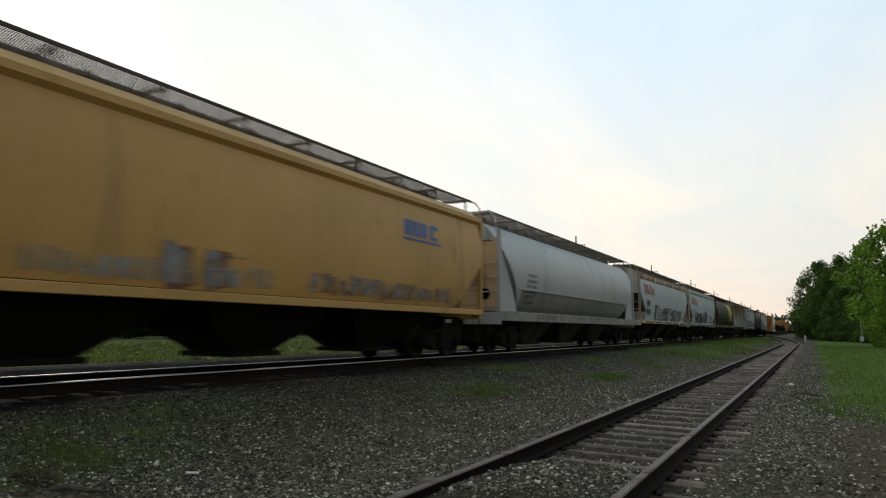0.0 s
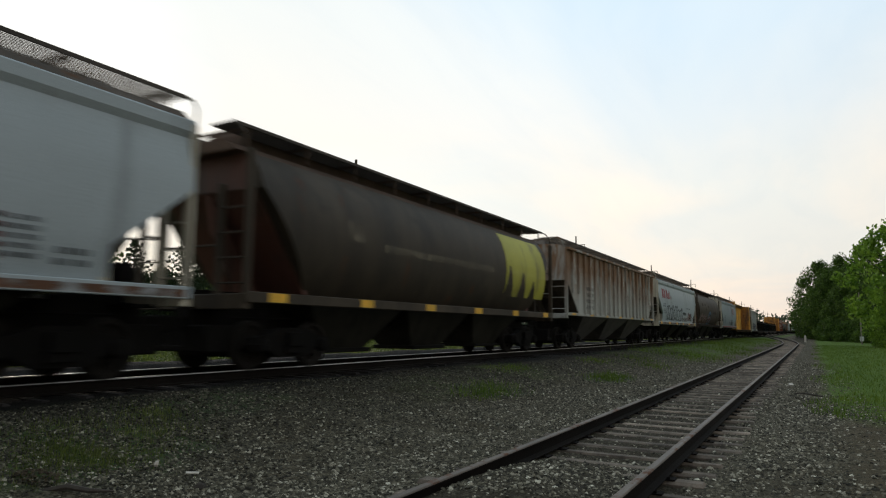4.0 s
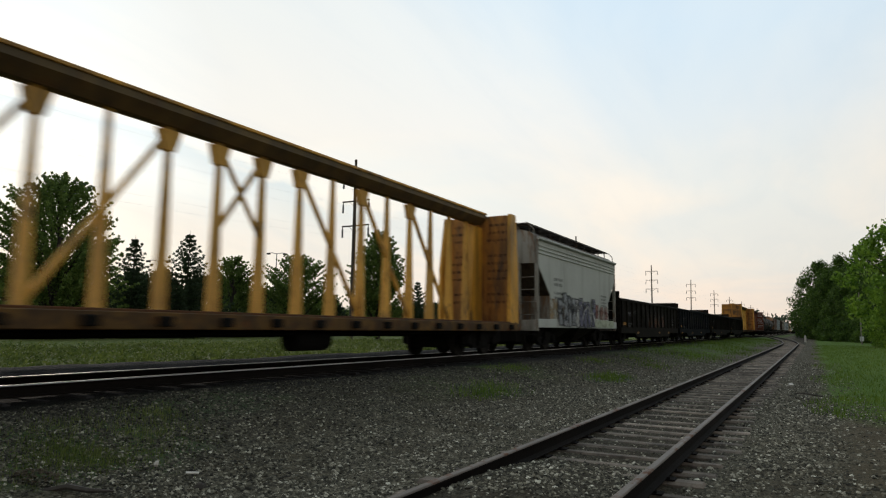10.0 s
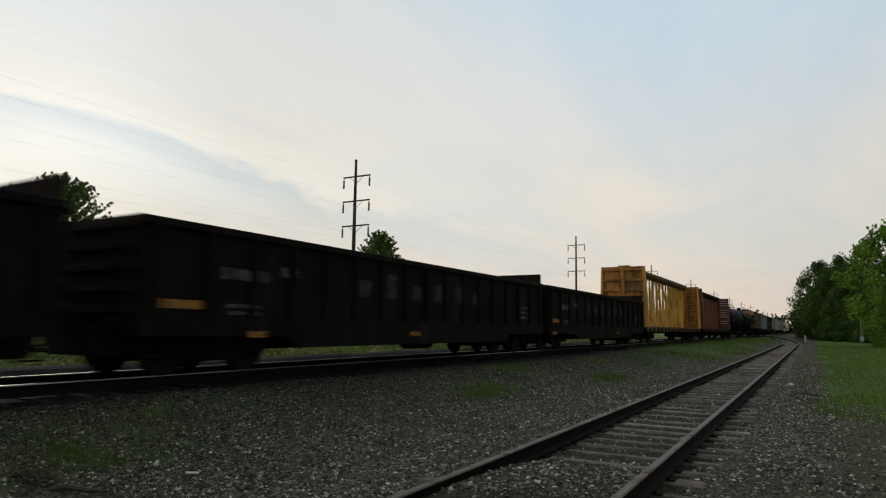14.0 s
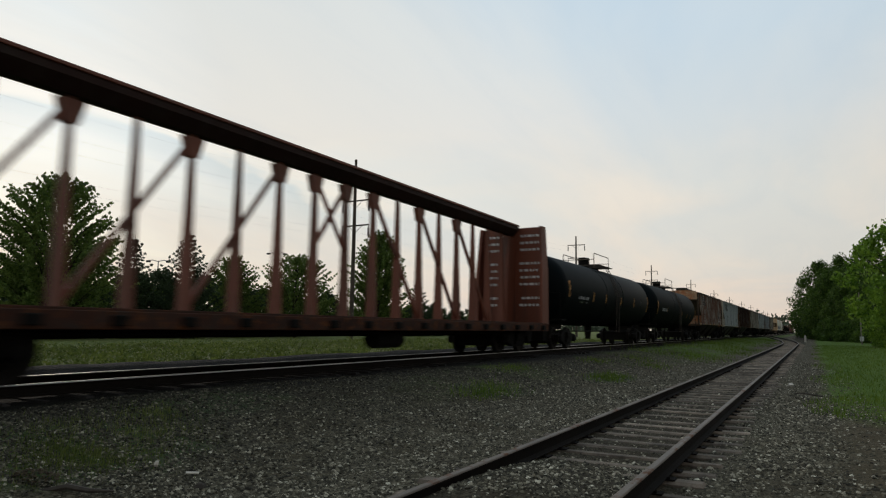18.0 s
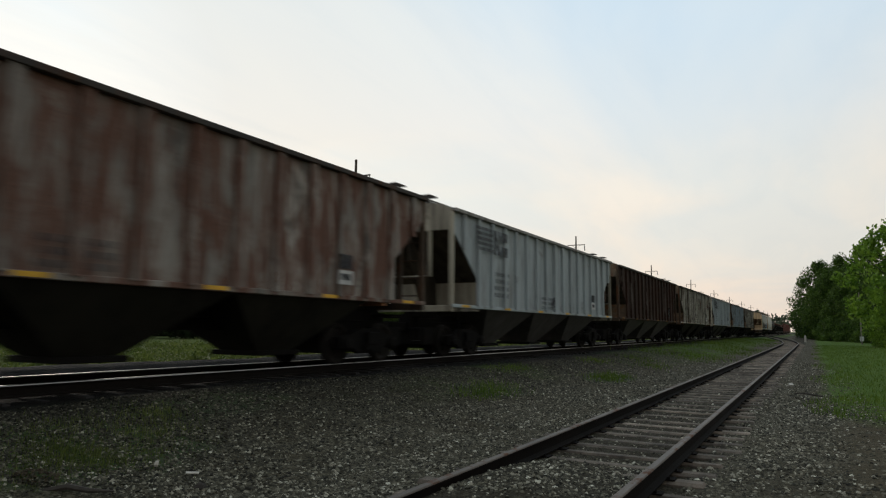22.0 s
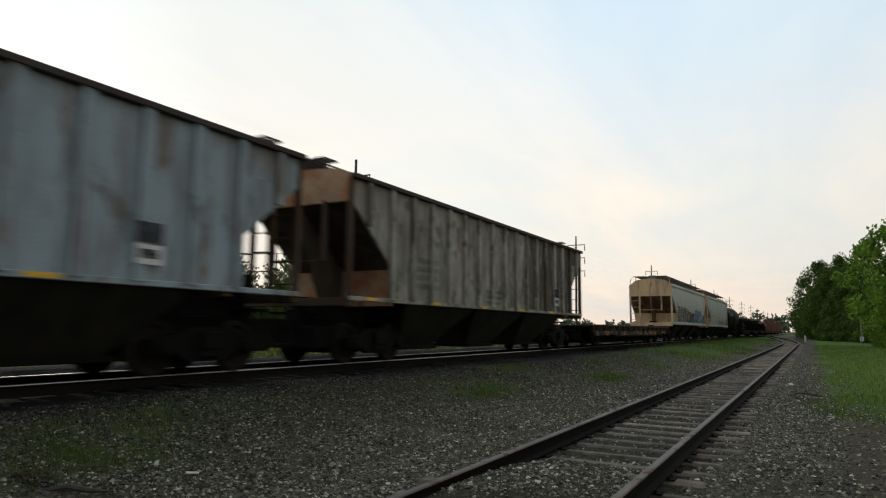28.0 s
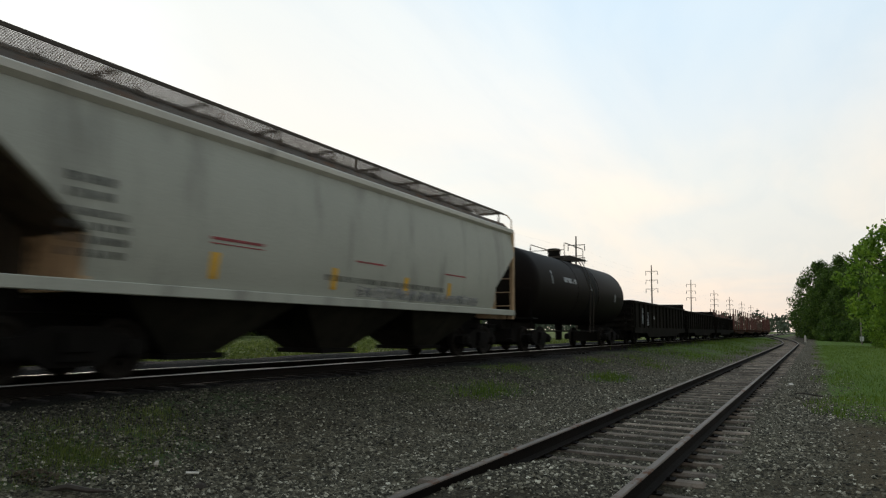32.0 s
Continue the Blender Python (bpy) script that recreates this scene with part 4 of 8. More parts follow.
    # ribs, under a dark eave angle
    if ribs:
        for s in (-1, 1):
            part("eave_angle", Geo().box(*sorted((s * 1.47, s * 1.63)), -half, half, zt - 0.09, zt + 0.012, 0.01), eave_mat or P_EAVE_DARK, car)
        zlo = prof[0][0] + 0.02
        panels, ribs_at = {}, {}
        for s in (-1, 1):
            for i in range(ribs):
                y = (i - (ribs - 1) / 2) * (L - 1.3) / (ribs - 1)
                if s > 0:
                    at = Matrix.Translation((1.498, y, 0))
                else:
                    at = pose(-1.498, y, 0, 0, 0, 180)
                if i < ribs - 1:
                    step = (L - 1.3) / (ribs - 1)
                    ym = y + step / 2
                    low = zlo if abs(ym) + step / 2 < half - cut * 0.9 else cut_z - 0.1
                    key = (low, alt[0] <= i < alt[1])
                    if key not in panels:
                        panels[key] = Geo().box(0, 0.006, -step / 2 + 0.07, step / 2 - 0.07, low, zt - 0.1).mesh("side_panel", alt_mat if key[1] else panel_mat or mat)
                    part("side_panel", panels[key], None, car, at=Matrix.Translation((1.498, ym, 0)) if s > 0 else pose(-1.498, ym, 0, 0, 0, 180))
                key = (cut_z - 0.5 if abs(y) > half - cut * 0.95 else zlo, alt[0] <= i < alt[1] and i % 3 == 0)
                if key not in ribs_at:
                    ribs_at[key] = Geo().prism([(-0.075, key[0]), (0.075, key[0]), (0.075, zt - 0.06), (-0.075, zt - 0.06)], 0, 0.10).mesh("rib", alt_mat if key[1] else rib_mat or mat)
                part("rib", ribs_at[key], None, car, at=at)
    # roof with hatch trough
    rr = [(-wt, wt, -half + 0.02, half - 0.02, zt), (-wt * 0.8, wt * 0.8, -half + 0.02, half - 0.02, zt + (zroof - zt) * 0.6), (-wt * 0.4, wt * 0.4, -half + 0.02, half - 0.02, zroof - 0.03), (-0.1, 0.1, -half + 0.05, half - 0.05, zroof)]
    part("roof", Geo().loft(rr), roof_mat, car)
    tz = zroof + 0.1
    if board in ("pair", "dark"):
        tz = hatch_z if board == "pair" else deck_z + 0.11
    hw = 0.52 if board == "dark" else 0.30
    part("hatch_cover", Geo().loft([(-hw, hw, -half + 0.7, half - 0.7, zroof - 0.2), (-hw, hw, -half + 0.7, half - 0.7, tz - 0.07), (-hw * 0.7, hw * 0.7, -half + 0.74, half - 0.74, tz)]), M_HATCH if board == "pair" else roof_mat, car, "long trough hatch cover")
    for i in range(9):
        y = (i - 4) * (L - 2.6) / 8
        part("hatch_clamp", Geo().box(-hw - 0.03, hw + 0.03, y - 0.035, y + 0.035, tz - 0.16, tz + 0.012), M_GRATE_DARK, car)
    grate = M_GRATE if board != "dark" else M_GRATE_DARK
    if board in ("pair", "dark"):
        zb = deck_z
        for s in (-1, 1):
            part("running_board", running_board(L + 0.16, *sorted((s * (0.30 if board == "pair" else 0.52), s * 1.10)), zb, grate, *((17, 0.075, 0.0035, 0.0125, 0.0035) if board == "pair" else (9, 0.18, 0.02, 0.03))), grate, car, "steel grating roof walkway")
        for i in range(10):
            y = (i - 4.5) * (L - 0.6) / 9
            br = Geo().box(-1.08, 1.08, y - 0.03, y + 0.03, zb - 0.07, zb - 0.012)
            for s in (-1, 1):
                br.box(s * 1.08 - 0.02, s * 1.08 + 0.02, y - 0.015, y + 0.015, zt + 0.12, zb - 0.03)
            part("walkway_bracket", br, M_GRATE if board == "pair" else roof_mat, car)
        for s in (-1, 1):
            part("walkway_edge", Geo().box(*sorted((s * 1.10, s * 1.125)), -L / 2 - 0.08, L / 2 + 0.08, zb - 0.05, zb + 0.012), M_GRATE_DARK, car, "dark edge strip of the walkway")
        for e in (-1, 1):
            for s in (-1, 1):
                lp = Geo().tube([(s * 1.05, e * (half + 0.08), zb - 0.02), (s * 1.2, e * (half + 0.1), zb - 0.05), (s * 1.38, e * (half + 0.06), zb - 0.25), (s * 1.42, e * (half + 0.02), zt - 0.2)], 0.022, 6)
                part("grab_rail", lp, post_mat, car)
    else:
        zb = zroof + 0.22
        part("running_board", running_board(L - 0.1, -0.42, 0.42, zb, M_GRATE_DARK), M_GRATE_DARK, car, "dark grating roof walkway")
        for e in (-1, 1):
            part("end_walkway", running_board(0.5, -0.8, 0.8, zb, M_GRATE_DARK, 9, 0.1), M_GRATE_DARK, car, at=Matrix.Translation((0, e * (half - 0.12), 0)))
        for i in range(8):
            y = (i - 3.5) * (L - 0.8) / 7
            part("walkway_bracket", Geo().box(-0.42, 0.42, y - 0.04, y + 0.04, zroof - 0.02, zb - 0.035), M_GRATE_DARK, car)
    # hopper bays under the floor
    span = L - 2 * cut - 1.4
    for i in range(bays):
        y = (i - (bays - 1) / 2) * span / bays
        hw = span / bays / 2 - 0.04
        z0 = prof[0][0]
        wb = width_at(prof, z0)
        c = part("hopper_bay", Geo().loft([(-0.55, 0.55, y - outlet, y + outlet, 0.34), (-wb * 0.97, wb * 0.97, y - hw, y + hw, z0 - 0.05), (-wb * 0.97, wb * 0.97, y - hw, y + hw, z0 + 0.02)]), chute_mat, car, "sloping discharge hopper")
        part("outlet_gate", Geo().box(-0.7, 0.7, y - outlet - 0.08, y + outlet + 0.08, 0.24, 0.34, 0.015), M_STEEL_DARK, c)
    part("brake_pipe", Geo().tube([(0.5, -half + 0.6, 0.98), (0.5, half - 0.6, 0.98)], 0.02, 5), M_STEEL_DARK, car)
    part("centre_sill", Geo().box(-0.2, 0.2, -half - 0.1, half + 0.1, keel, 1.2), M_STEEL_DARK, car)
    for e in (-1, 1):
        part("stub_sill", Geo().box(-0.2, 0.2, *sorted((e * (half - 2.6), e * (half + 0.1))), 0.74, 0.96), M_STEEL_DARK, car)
    if reflect:
        for y in reflect_at or [(i - (reflect_n - 1) / 2) * (L - 1.6) / (reflect_n - 1) for i in range(reflect_n)]:
            g = Geo().box(1.5405, 1.5445, y - 0.24, y + 0.24, sill[0] + 0.02, sill[1] - 0.01)
            part("reflector", g, reflect, car, "reflective strip")
    running_gear(car, L)
    return car, L


def tank_car(name, label, front, rear, mat, R, zc, marks=()):
    car, L = new_car(name, label, "tank car", front, rear)
    half = L / 2
    prof = [(-half + 0.02, 0.25)]
    for k in range(1, 7):
        a = k / 7 * math.pi / 2
        prof.append((-half + 0.75 - 0.75 * math.cos(a), R * math.sin(a)))
    prof += [(-half + 0.78, R), (-1.6, R), (-1.6, R + 0.012), (-1.5, R + 0.012), (-1.5, R)]
    prof += [(1.5, R), (1.5, R + 0.012), (1.6, R + 0.012), (1.6, R), (half - 0.78, R)]
    for k in range(6, 0, -1):
        a = k / 7 * math.pi / 2
        prof.append((half - 0.75 + 0.75 * math.cos(a), R * math.sin(a)))
    prof.append((half - 0.02, 0.25))
    part("tank", Geo().lathe(prof, 48, "y", (0, 0, zc)), mat, car, smooth=True)
    for e in (-1, 1):
        st = Geo().box(-0.3, 0.3, *sorted((e * (half - 3.2), e * (half + 0.15))), 0.82, 1.25, 0.02)
        st.loft([(-0.3, 0.3, *sorted((e * (half - 2.2), e * (half - 1.3))), 1.2), (-1.15, 1.15, *sorted((e * (half - 2.3), e * (half - 1.2))), zc - R * 0.62)])
        part("stub_sill", st, M_STEEL_DARK, car)
        ep = Geo().box(-1.45, 1.45, *sorted((e * (half - 0.55), e * (half + 0.02))), 1.18, 1.24)
        for s in (-1, 1):
            ep.tube([(s * 1.4, e * half, 0.5), (s * 1.4, e * half, 2.3), (s * 0.8, e * half, 2.3), (s * 0.8, e * half, 1.2)], 0.022, 6)
        part("end_platform", ep, M_STEEL_DARK, car)
    zt = zc + R
    dome = Geo().lathe([(zt - 0.1, 0.29), (zt + 0.36, 0.29), (zt + 0.38, 0.31), (zt + 0.46, 0.31), (zt + 0.50, 0.26), (zt + 0.51, 0.1)], 20, "z", (0, -0.5, 0))
    part("valve_housing", dome, M_STEEL_DARK, car, "round black valve housing", smooth=False)
    part("manway", Geo().lathe([(zt - 0.05, 0.28), (zt + 0.18, 0.28), (zt + 0.24, 0.2)], 14, "z", (0.1, 0.85, 0)), M_STEEL_DARK, car)
    part("platform", running_board(2.6, -1.0, 1.0, zt + 0.08, M_GRATE_DARK, 9), M_GRATE_DARK, car, "grating walkway on the tank top", kind="stuff")
    for s in (-1, 1):
        part("hand_rail", Geo().tube([(s * 0.8, -1.4, zt - 0.1), (s * 0.8, -1.4, zt + 0.56), (s * 0.8, -1.32, zt + 0.64), (s * 0.8, 1.22, zt + 0.64), (s * 0.8, 1.3, zt + 0.56), (s * 0.8, 1.3, zt - 0.1)], 0.022, 6), M_GRATE, car)
        part("end_rail", Geo().tube([(-0.8, s * 1.35, zt + 0.34), (0.8, s * 1.35, zt + 0.34)], 0.018, 6), M_GRATE, car)
        part("side_ladder", Geo().tube([(s * 1.02, -0.25, zt), (s * 1.3, -0.25, zt - 0.5), (s * 1.62, -0.25, zc), (s * 1.55, -0.25, 0.7)], 0.02, 6).tube([(s * 1.02, 0.25, zt), (s * 1.3, 0.25, zt - 0.5), (s * 1.62, 0.25, zc), (s * 1.55, 0.25, 0.7)], 0.02, 6), M_GRATE_DARK, car)
    part("bottom_valve", Geo().lathe([(0.35, 0.14), (zc - R + 0.05, 0.2)], 12, "z"), M_STEEL_DARK, car)
    part("brake_pipe", Geo().tube([(0.75, -half + 1.5, 0.75), (0.75, half - 1.5, 0.75)], 0.03, 5), M_STEEL_DARK, car)
    for y, z0, z1, w, m in marks + [(0.65, zc - R * 0.8, zc + R * 0.97, 1.2, M_SPILL_AND_HOLE)]:
        g = Geo()
        n = max(5, int((z1 - z0) / 0.12))
        for i in range(n + 1):
            z = z0 + (z1 - z0) * i / n
            x = math.sqrt(max(0, R * R - (z - zc) ** 2)) + 0.012
            g.v += [(x, y - w / 2, z), (x, y + w / 2, z)]
        for i in range(n):
            g.f.append((2 * i, 2 * i + 1, 2 * i + 3, 2 * i + 2))
        part("marking", g, m, car, "painted marking on the tank side")
    running_gear(car, L, 1.7)
    return car, L


def bar_between(g, p, q, w, d):
    """A flat bar in the plane across the car, from p to q (y, z), d thick in x."""
    (y0, z0), (y1, z1) = p, q
    n = math.hypot(y1 - y0, z1 - z0)
    oy, oz = -(z1 - z0) / n * w / 2, (y1 - y0) / n * w / 2
    g.prism([(y0 + oy, z0 + oz), (y1 + oy, z1 + oz), (y1 - oy, z1 - oz), (y0 - oy, z0 - oz)], -d / 2, d / 2)
    return g


def centre_beam(name, label, front, rear, mat, mat_in, mat_deck, mat_chord, mat_sill=None, mat_end=None):
    car, L = new_car(name, label, "centre beam flat", front, rear)
    half = L / 2
    top = 4.87
    part("deck", Geo().box(-1.40, 1.40, -half, half, 0.95, 1.06, 0.01), mat_deck, car, "worn steel deck")
    for s in (-1, 1):
        part("side_sill", Geo().box(*sorted((s * 1.32, s * 1.44)), -half, half, 0.75, 1.02, 0.012), mat_sill or mat_deck, car, "rust-stained side sill")
        for i in range(18):
            y = (i - 8.5) * (L - 1.2) / 17
            part("winch", Geo().box(*sorted((s * 1.44, s * 1.52)), y - 0.11, y + 0.11, 0.80, 0.96, 0.015), M_STEEL_DARK, car)
    part("centre_sill", Geo().box(-0.3, 0.3, -half - 0.1, half + 0.1, 0.6, 0.95), M_STEEL_DARK, car)
    # top chord: a deep beam, coloured dark for the shade under its wide flange
    part("top_flange", Geo().box(-0.36, 0.36, -half + 0.2, half - 0.2, top - 0.07, top, 0.012), mat, car)
    part("top_chord", Geo().loft([(-0.12, 0.12, -half + 0.2, half - 0.2, top - 0.40), (-0.33, 0.33, -half + 0.2, half - 0.2, top - 0.20), (-0.33, 0.33, -half + 0.2, half - 0.2, top - 0.068)]), mat_chord, car, "grimy top chord, colour darkened for shade")
    n = 18
    ys = [(i - 8.5) * 1.195 - 0.3 for i in range(n)]
    for i, y in enumerate(ys):
        part("upright", Geo().loft([(-0.14, 0.14, y - 0.062, y + 0.062, 1.05), (-0.10, 0.10, y - 0.054, y + 0.054, 2.4), (-0.05, 0.05, y - 0.038, y + 0.038, top - 0.37)]), mat_in, car)
        # diagonals run over two bays, outwards and down; a short pair crosses in the middle
        if i in (3, 5, 7, 10, 12, 14):
            k = i - 2 if i < 9 else i + 2
            part("diagonal", bar_between(Geo(), (y, top - 0.48), (ys[k], 1.1), 0.095, 0.08), mat_in, car)
        elif i in (8, 9):
            part("diagonal", bar_between(Geo(), (y, top - 0.48), (ys[17 - i], 2.7), 0.09, 0.06 + 0.03 * (i - 8)), mat_in, car)
        if i in (3, 5, 7, 8, 9, 10, 12, 14):
            gp = Geo().prism([(y - 0.24, top - 0.46), (y + 0.24, top - 0.46), (y + 0.12, top - 0.85), (y - 0.12, top - 0.85)], -0.07, 0.07)
            part("gusset", gp, mat_in, car)
    # bulkheads
    for e in (-1, 1):
        y0, y1 = sorted((e * (half - 0.12), e * half))
        b = part("bulkhead", Geo().loft([(-1.38, 1.38, y0, y1, 1.0), (-1.38, 1.38, y0, y1, 3.1), (-1.30, 1.30, y0, y1, top - 0.1)]), mat_end or mat, car, "tall end bulkhead")
        for s in (-1, 1):
            ya, yb = sorted((e * (half - 0.55), e * (half + 0.15)))
            part("edge_post", Geo().loft([(*sorted((s * 1.28, s * 1.40)), ya, yb, 1.0), (*sorted((s * 1.28, s * 1.40)), ya + 0.06, yb - 0.02, 3.0), (*sorted((s * 1.20, s * 1.32)), *sorted((e * (half - 0.30), e * (half + 0.12))), top - 0.1)]), mat, b)
        part("mid_post", Geo().box(-0.12, 0.12, *sorted((e * half, e * (half + 0.13))), 1.0, top - 0.15, 0.01), mat_end or mat, b)
        part("inner_web", Geo().prism([(e * (half - 0.12), 1.06), (e * (half - 0.95), 1.06), (e * (half - 0.7), top - 0.5), (e * (half - 0.12), top - 0.5)], -0.13, 0.13), mat, b)
        for i in range(6):
            z = 1.3 + i * 0.64
            part("stiffener", Geo().box(-1.28, 1.28, *sorted((e * half, e * (half + 0.11))), z, z + 0.12, 0.01), mat_end or mat, b)
    part("brake_tank", Geo().lathe([(-0.6, 0.1), (-0.55, 0.24), (0.55, 0.24), (0.6, 0.1)], 14, "y", (0.8, 1.0, 0.55)), M_STEEL_DARK, car)
    part("brake_pipe", Geo().tube([(1.0, -half + 2, 0.68), (1.0, half - 2, 0.68)], 0.025, 5), M_STEEL_DARK, car)
    running_gear(car, L, 2.2, 0.75)
    return car, L


def gondola(name, label, front, rear, mat, top=2.5, ribs=15, raised=True, mat_end=None, front_up=False):
    car, L = new_car(name, label, "gondola", front, rear)
    half = L / 2
    for s in (-1, 1):
        x0, x1 = sorted((s * 1.38, s * 1.44))
        part("side", Geo().box(x0, x1, -half, half, 0.95, top - 0.1), mat, car)
        part("top_rail", Geo().box(*sorted((s * 1.34, s * 1.52)), -half, half, top - 0.14, top, 0.02), mat, car)
        part("side_sill", Geo().prism([(-half, 0.66), (-half, 0.98), (half, 0.98), (half, 0.66), (half - 3.1, 0.64), (half - 3.5, 0.42), (-half + 3.5, 0.42), (-half + 3.1, 0.64)], *sorted((s * 1.36, s * 1.50))), mat, car)
        rib = Geo().prism([(-0.07, 0.95), (0.07, 0.95), (0.05, top - 0.12), (-0.05, top - 0.12)], *sorted((0.0, 0.085))).mesh("rib", mat)
        for i in range(ribs):
            y = (i - (ribs - 1) / 2) * (L - 0.5) / (ribs - 1)
            part("rib", rib, None, car, at=Matrix.Translation((1.437, y, 0)) if s > 0 else pose(-1.437, y, 0, 0, 0, 180))
    part("floor", Geo().box(-1.38, 1.38, -half, half, 0.98, 1.08), mat, car)
    part("centre_sill", Geo().box(-0.25, 0.25, -half - 0.15, half + 0.15, 0.36, 0.98), M_STEEL_DARK, car)
    for e in (-1, 1):
        h = top + (0.36 if (raised and e > 0) or (front_up and e < 0) else 0.02)
        b = part("end_wall", Geo().box(-1.42, 1.42, *sorted((e * (half - 0.06), e * half)), 0.8, h), mat_end or mat, car)
        for i in range(5):
            z = 1.0 + i * 0.33
            part("end_rib", Geo().box(-1.4, 1.4, *sorted((e * half, e * (half + 0.1))), z, z + 0.12, 0.012), mat_end or mat, b)
        for s in (-1, 1):
            part("end_ladder", ladder_mesh(mat, 1.7), None, car, at=Matrix.Translation((s * 1.15, e * (half + 0.14), 0.7)))
            part("stirrup_step", Geo().tube([(s * 1.46, e * (half - 0.12), 0.7), (s * 1.46, e * (half - 0.12), 0.35), (s * 1.46, e * (half - 0.5), 0.35), (s * 1.46, e * (half - 0.5), 0.7)], 0.02, 5), M_STEEL_DARK, car)
    part("brake_pipe", Geo().tube([(1.0, -half + 2, 0.55), (1.0, half - 2, 0.55)], 0.025, 5), M_STEEL_DARK, car)
    part("brake_tank", Geo().lathe([(-0.6, 0.1), (-0.55, 0.24), (0.55, 0.24), (0.6, 0.1)], 14, "y", (0.8, 0.6, 0.5)), M_STEEL_DARK, car)
    running_gear(car, L, 1.9)
    return car, L


def flat_car(name, label, front, rear, mat, mat_deck, stakes=0, stake_mat=None, mat_edge=None):
    car, L = new_car(name, label, "flat car", front, rear)
    half = L / 2
    part("deck", Geo().box(-1.45, 1.45, -half, half, 0.97, 1.05, 0.008), mat_deck, car, "worn plank deck")
    for s in (-1, 1):
        part("deck_edge", Geo().box(*sorted((s * 1.42, s * 1.535)), -half, half, 1.0, 1.07, 0.008), mat_edge or mat, car, "worn brown edge of the deck")
    for s in (-1, 1):
        x0, x1 = sorted((s * 1.40, s * 1.52))
        part("side_sill", Geo().prism([(-half, 0.70), (-half, 1.0), (half, 1.0), (half, 0.70), (half - 3.4, 0.66), (half - 4.2, 0.50), (-half + 4.2, 0.50), (-half + 3.4, 0.66)], x0, x1), mat, car, "rusty fish-belly side sill")
        for i in range(15):
            y = (i - 7) * (L - 1.2) / 14
            part("stake_pocket", Geo().box(*sorted((s * 1.52, s * 1.58)), y - 0.07, y + 0.07, 0.80, 0.99, 0.01), mat, car)
    part("centre_sill", Geo().box(-0.6, 0.6, -half + 2.6, half - 2.6, 0.17, 0.97).box(-0.35, 0.35, -half - 0.2, half + 0.2, 0.5, 0.97), M_STEEL_DARK, car)
    if stakes:
        for s in (-1, 1):
            for i in range(stakes):
                y = (i - (stakes - 1) / 2) * (L - 1.6) / (stakes - 1)
                part("stake", Geo().loft([(*sorted((s * 1.30, s * 1.44)), y - 0.10, y + 0.10, 1.05), (*sorted((s * 1.32, s * 1.42)), y - 0.07, y + 0.07, 3.7)]), stake_mat, car, "upright steel stake")
    part("brake_pipe", Geo().tube([(1.0, -half + 2, 0.6), (1.0, half - 2, 0.6)], 0.025, 5), M_STEEL_DARK, car)
    running_gear(car, L, 2.0)
    return car, L


# ---- paints of the train ----
P_MUSTARD = surface("mustard_paint", (0.45, 0.27, 0.075), rough=0.5, vary=0.12, scale=1.5, bump=0.06, grime=0.12, rust=0.08, per_thing=0.02)
P_GREY = surface("pale_grey_paint", (0.37, 0.395, 0.40), rough=0.5, vary=0.08, scale=1.2, bump=0.05, grime=0.14, per_thing=0.02)
P_WHITE = surface("white_paint", (0.385, 0.44, 0.465), rough=0.5, vary=0.06, scale=1.2, bump=0.04, grime=0.16, rust=0.02, per_thing=0.02)
P_WHITE_DIM = surface("dull_white_paint", (0.315, 0.365, 0.385), rough=0.55, vary=0.08, scale=1.4, bump=0.04, grime=0.2, rust=0.02, per_thing=0.02)
P_WHITE_RUST = surface("rust_stained_white_paint", (0.56, 0.54, 0.48), rough=0.6, vary=0.12, scale=2.2, bump=0.1, grime=0.25, rust=0.6, rust_col=(0.23, 0.105, 0.035), per_thing=0.02, blotch=0.5)
P_CREAM = surface("dirty_cream_paint", (0.46, 0.42, 0.33), rough=0.6, vary=0.15, scale=2, bump=0.06, grime=0.5, rust=0.1, per_thing=0.03, blotch=0.35)
P_BROWN = surface("brown_paint", (0.052, 0.040, 0.027), rough=0.65, spec=0.25, vary=0.4, scale=1.5, bump=0.06, grime=0.45, grime_col=(0.020, 0.017, 0.012), rust=0.1, per_thing=0.02, blotch=0.2)
M_SPRAY_MAUVE = spray("mauve_faded_spray", (0.20, 0.13, 0.16), 0.0, 0.55, 3.0)
M_SPRAY_DULL = spray("dull_pinkish_spray", (0.27, 0.205, 0.195), 0.15, 0.85, 4.0)
M_SPRAY_SMEAR = spray("green_black_smear", (0.030, 0.045, 0.045), 0.3, 0.95, 3.0)
P_BROWN_WARM = surface("warm_brown_paint", (0.050, 0.036, 0.024), rough=0.65, spec=0.25, vary=0.4, scale=1.2, bump=0.06, grime=0.5, grime_col=(0.026, 0.018, 0.013), rust=0.18, rust_col=(0.06, 0.03, 0.018), per_thing=0.02, blotch=0.3)
P_BROWN_ROOF = surface("dusty_brown_roof", (0.085, 0.056, 0.04), rough=0.8, vary=0.3, scale=3, grime=0.3, rust=0.2, per_thing=0.05, spec=0.2)
P_BROWN_RED = surface("red_brown_paint", (0.105, 0.042, 0.030), rough=0.65, vary=0.25, scale=1.5, bump=0.06, grime=0.35, rust=0.2, per_thing=0.03)
P_ORANGE_END = surface("orange_primer", (0.23, 0.068, 0.032), rough=0.65, vary=0.2, scale=2, grime=0.45, rust=0.2, blotch=0.5)
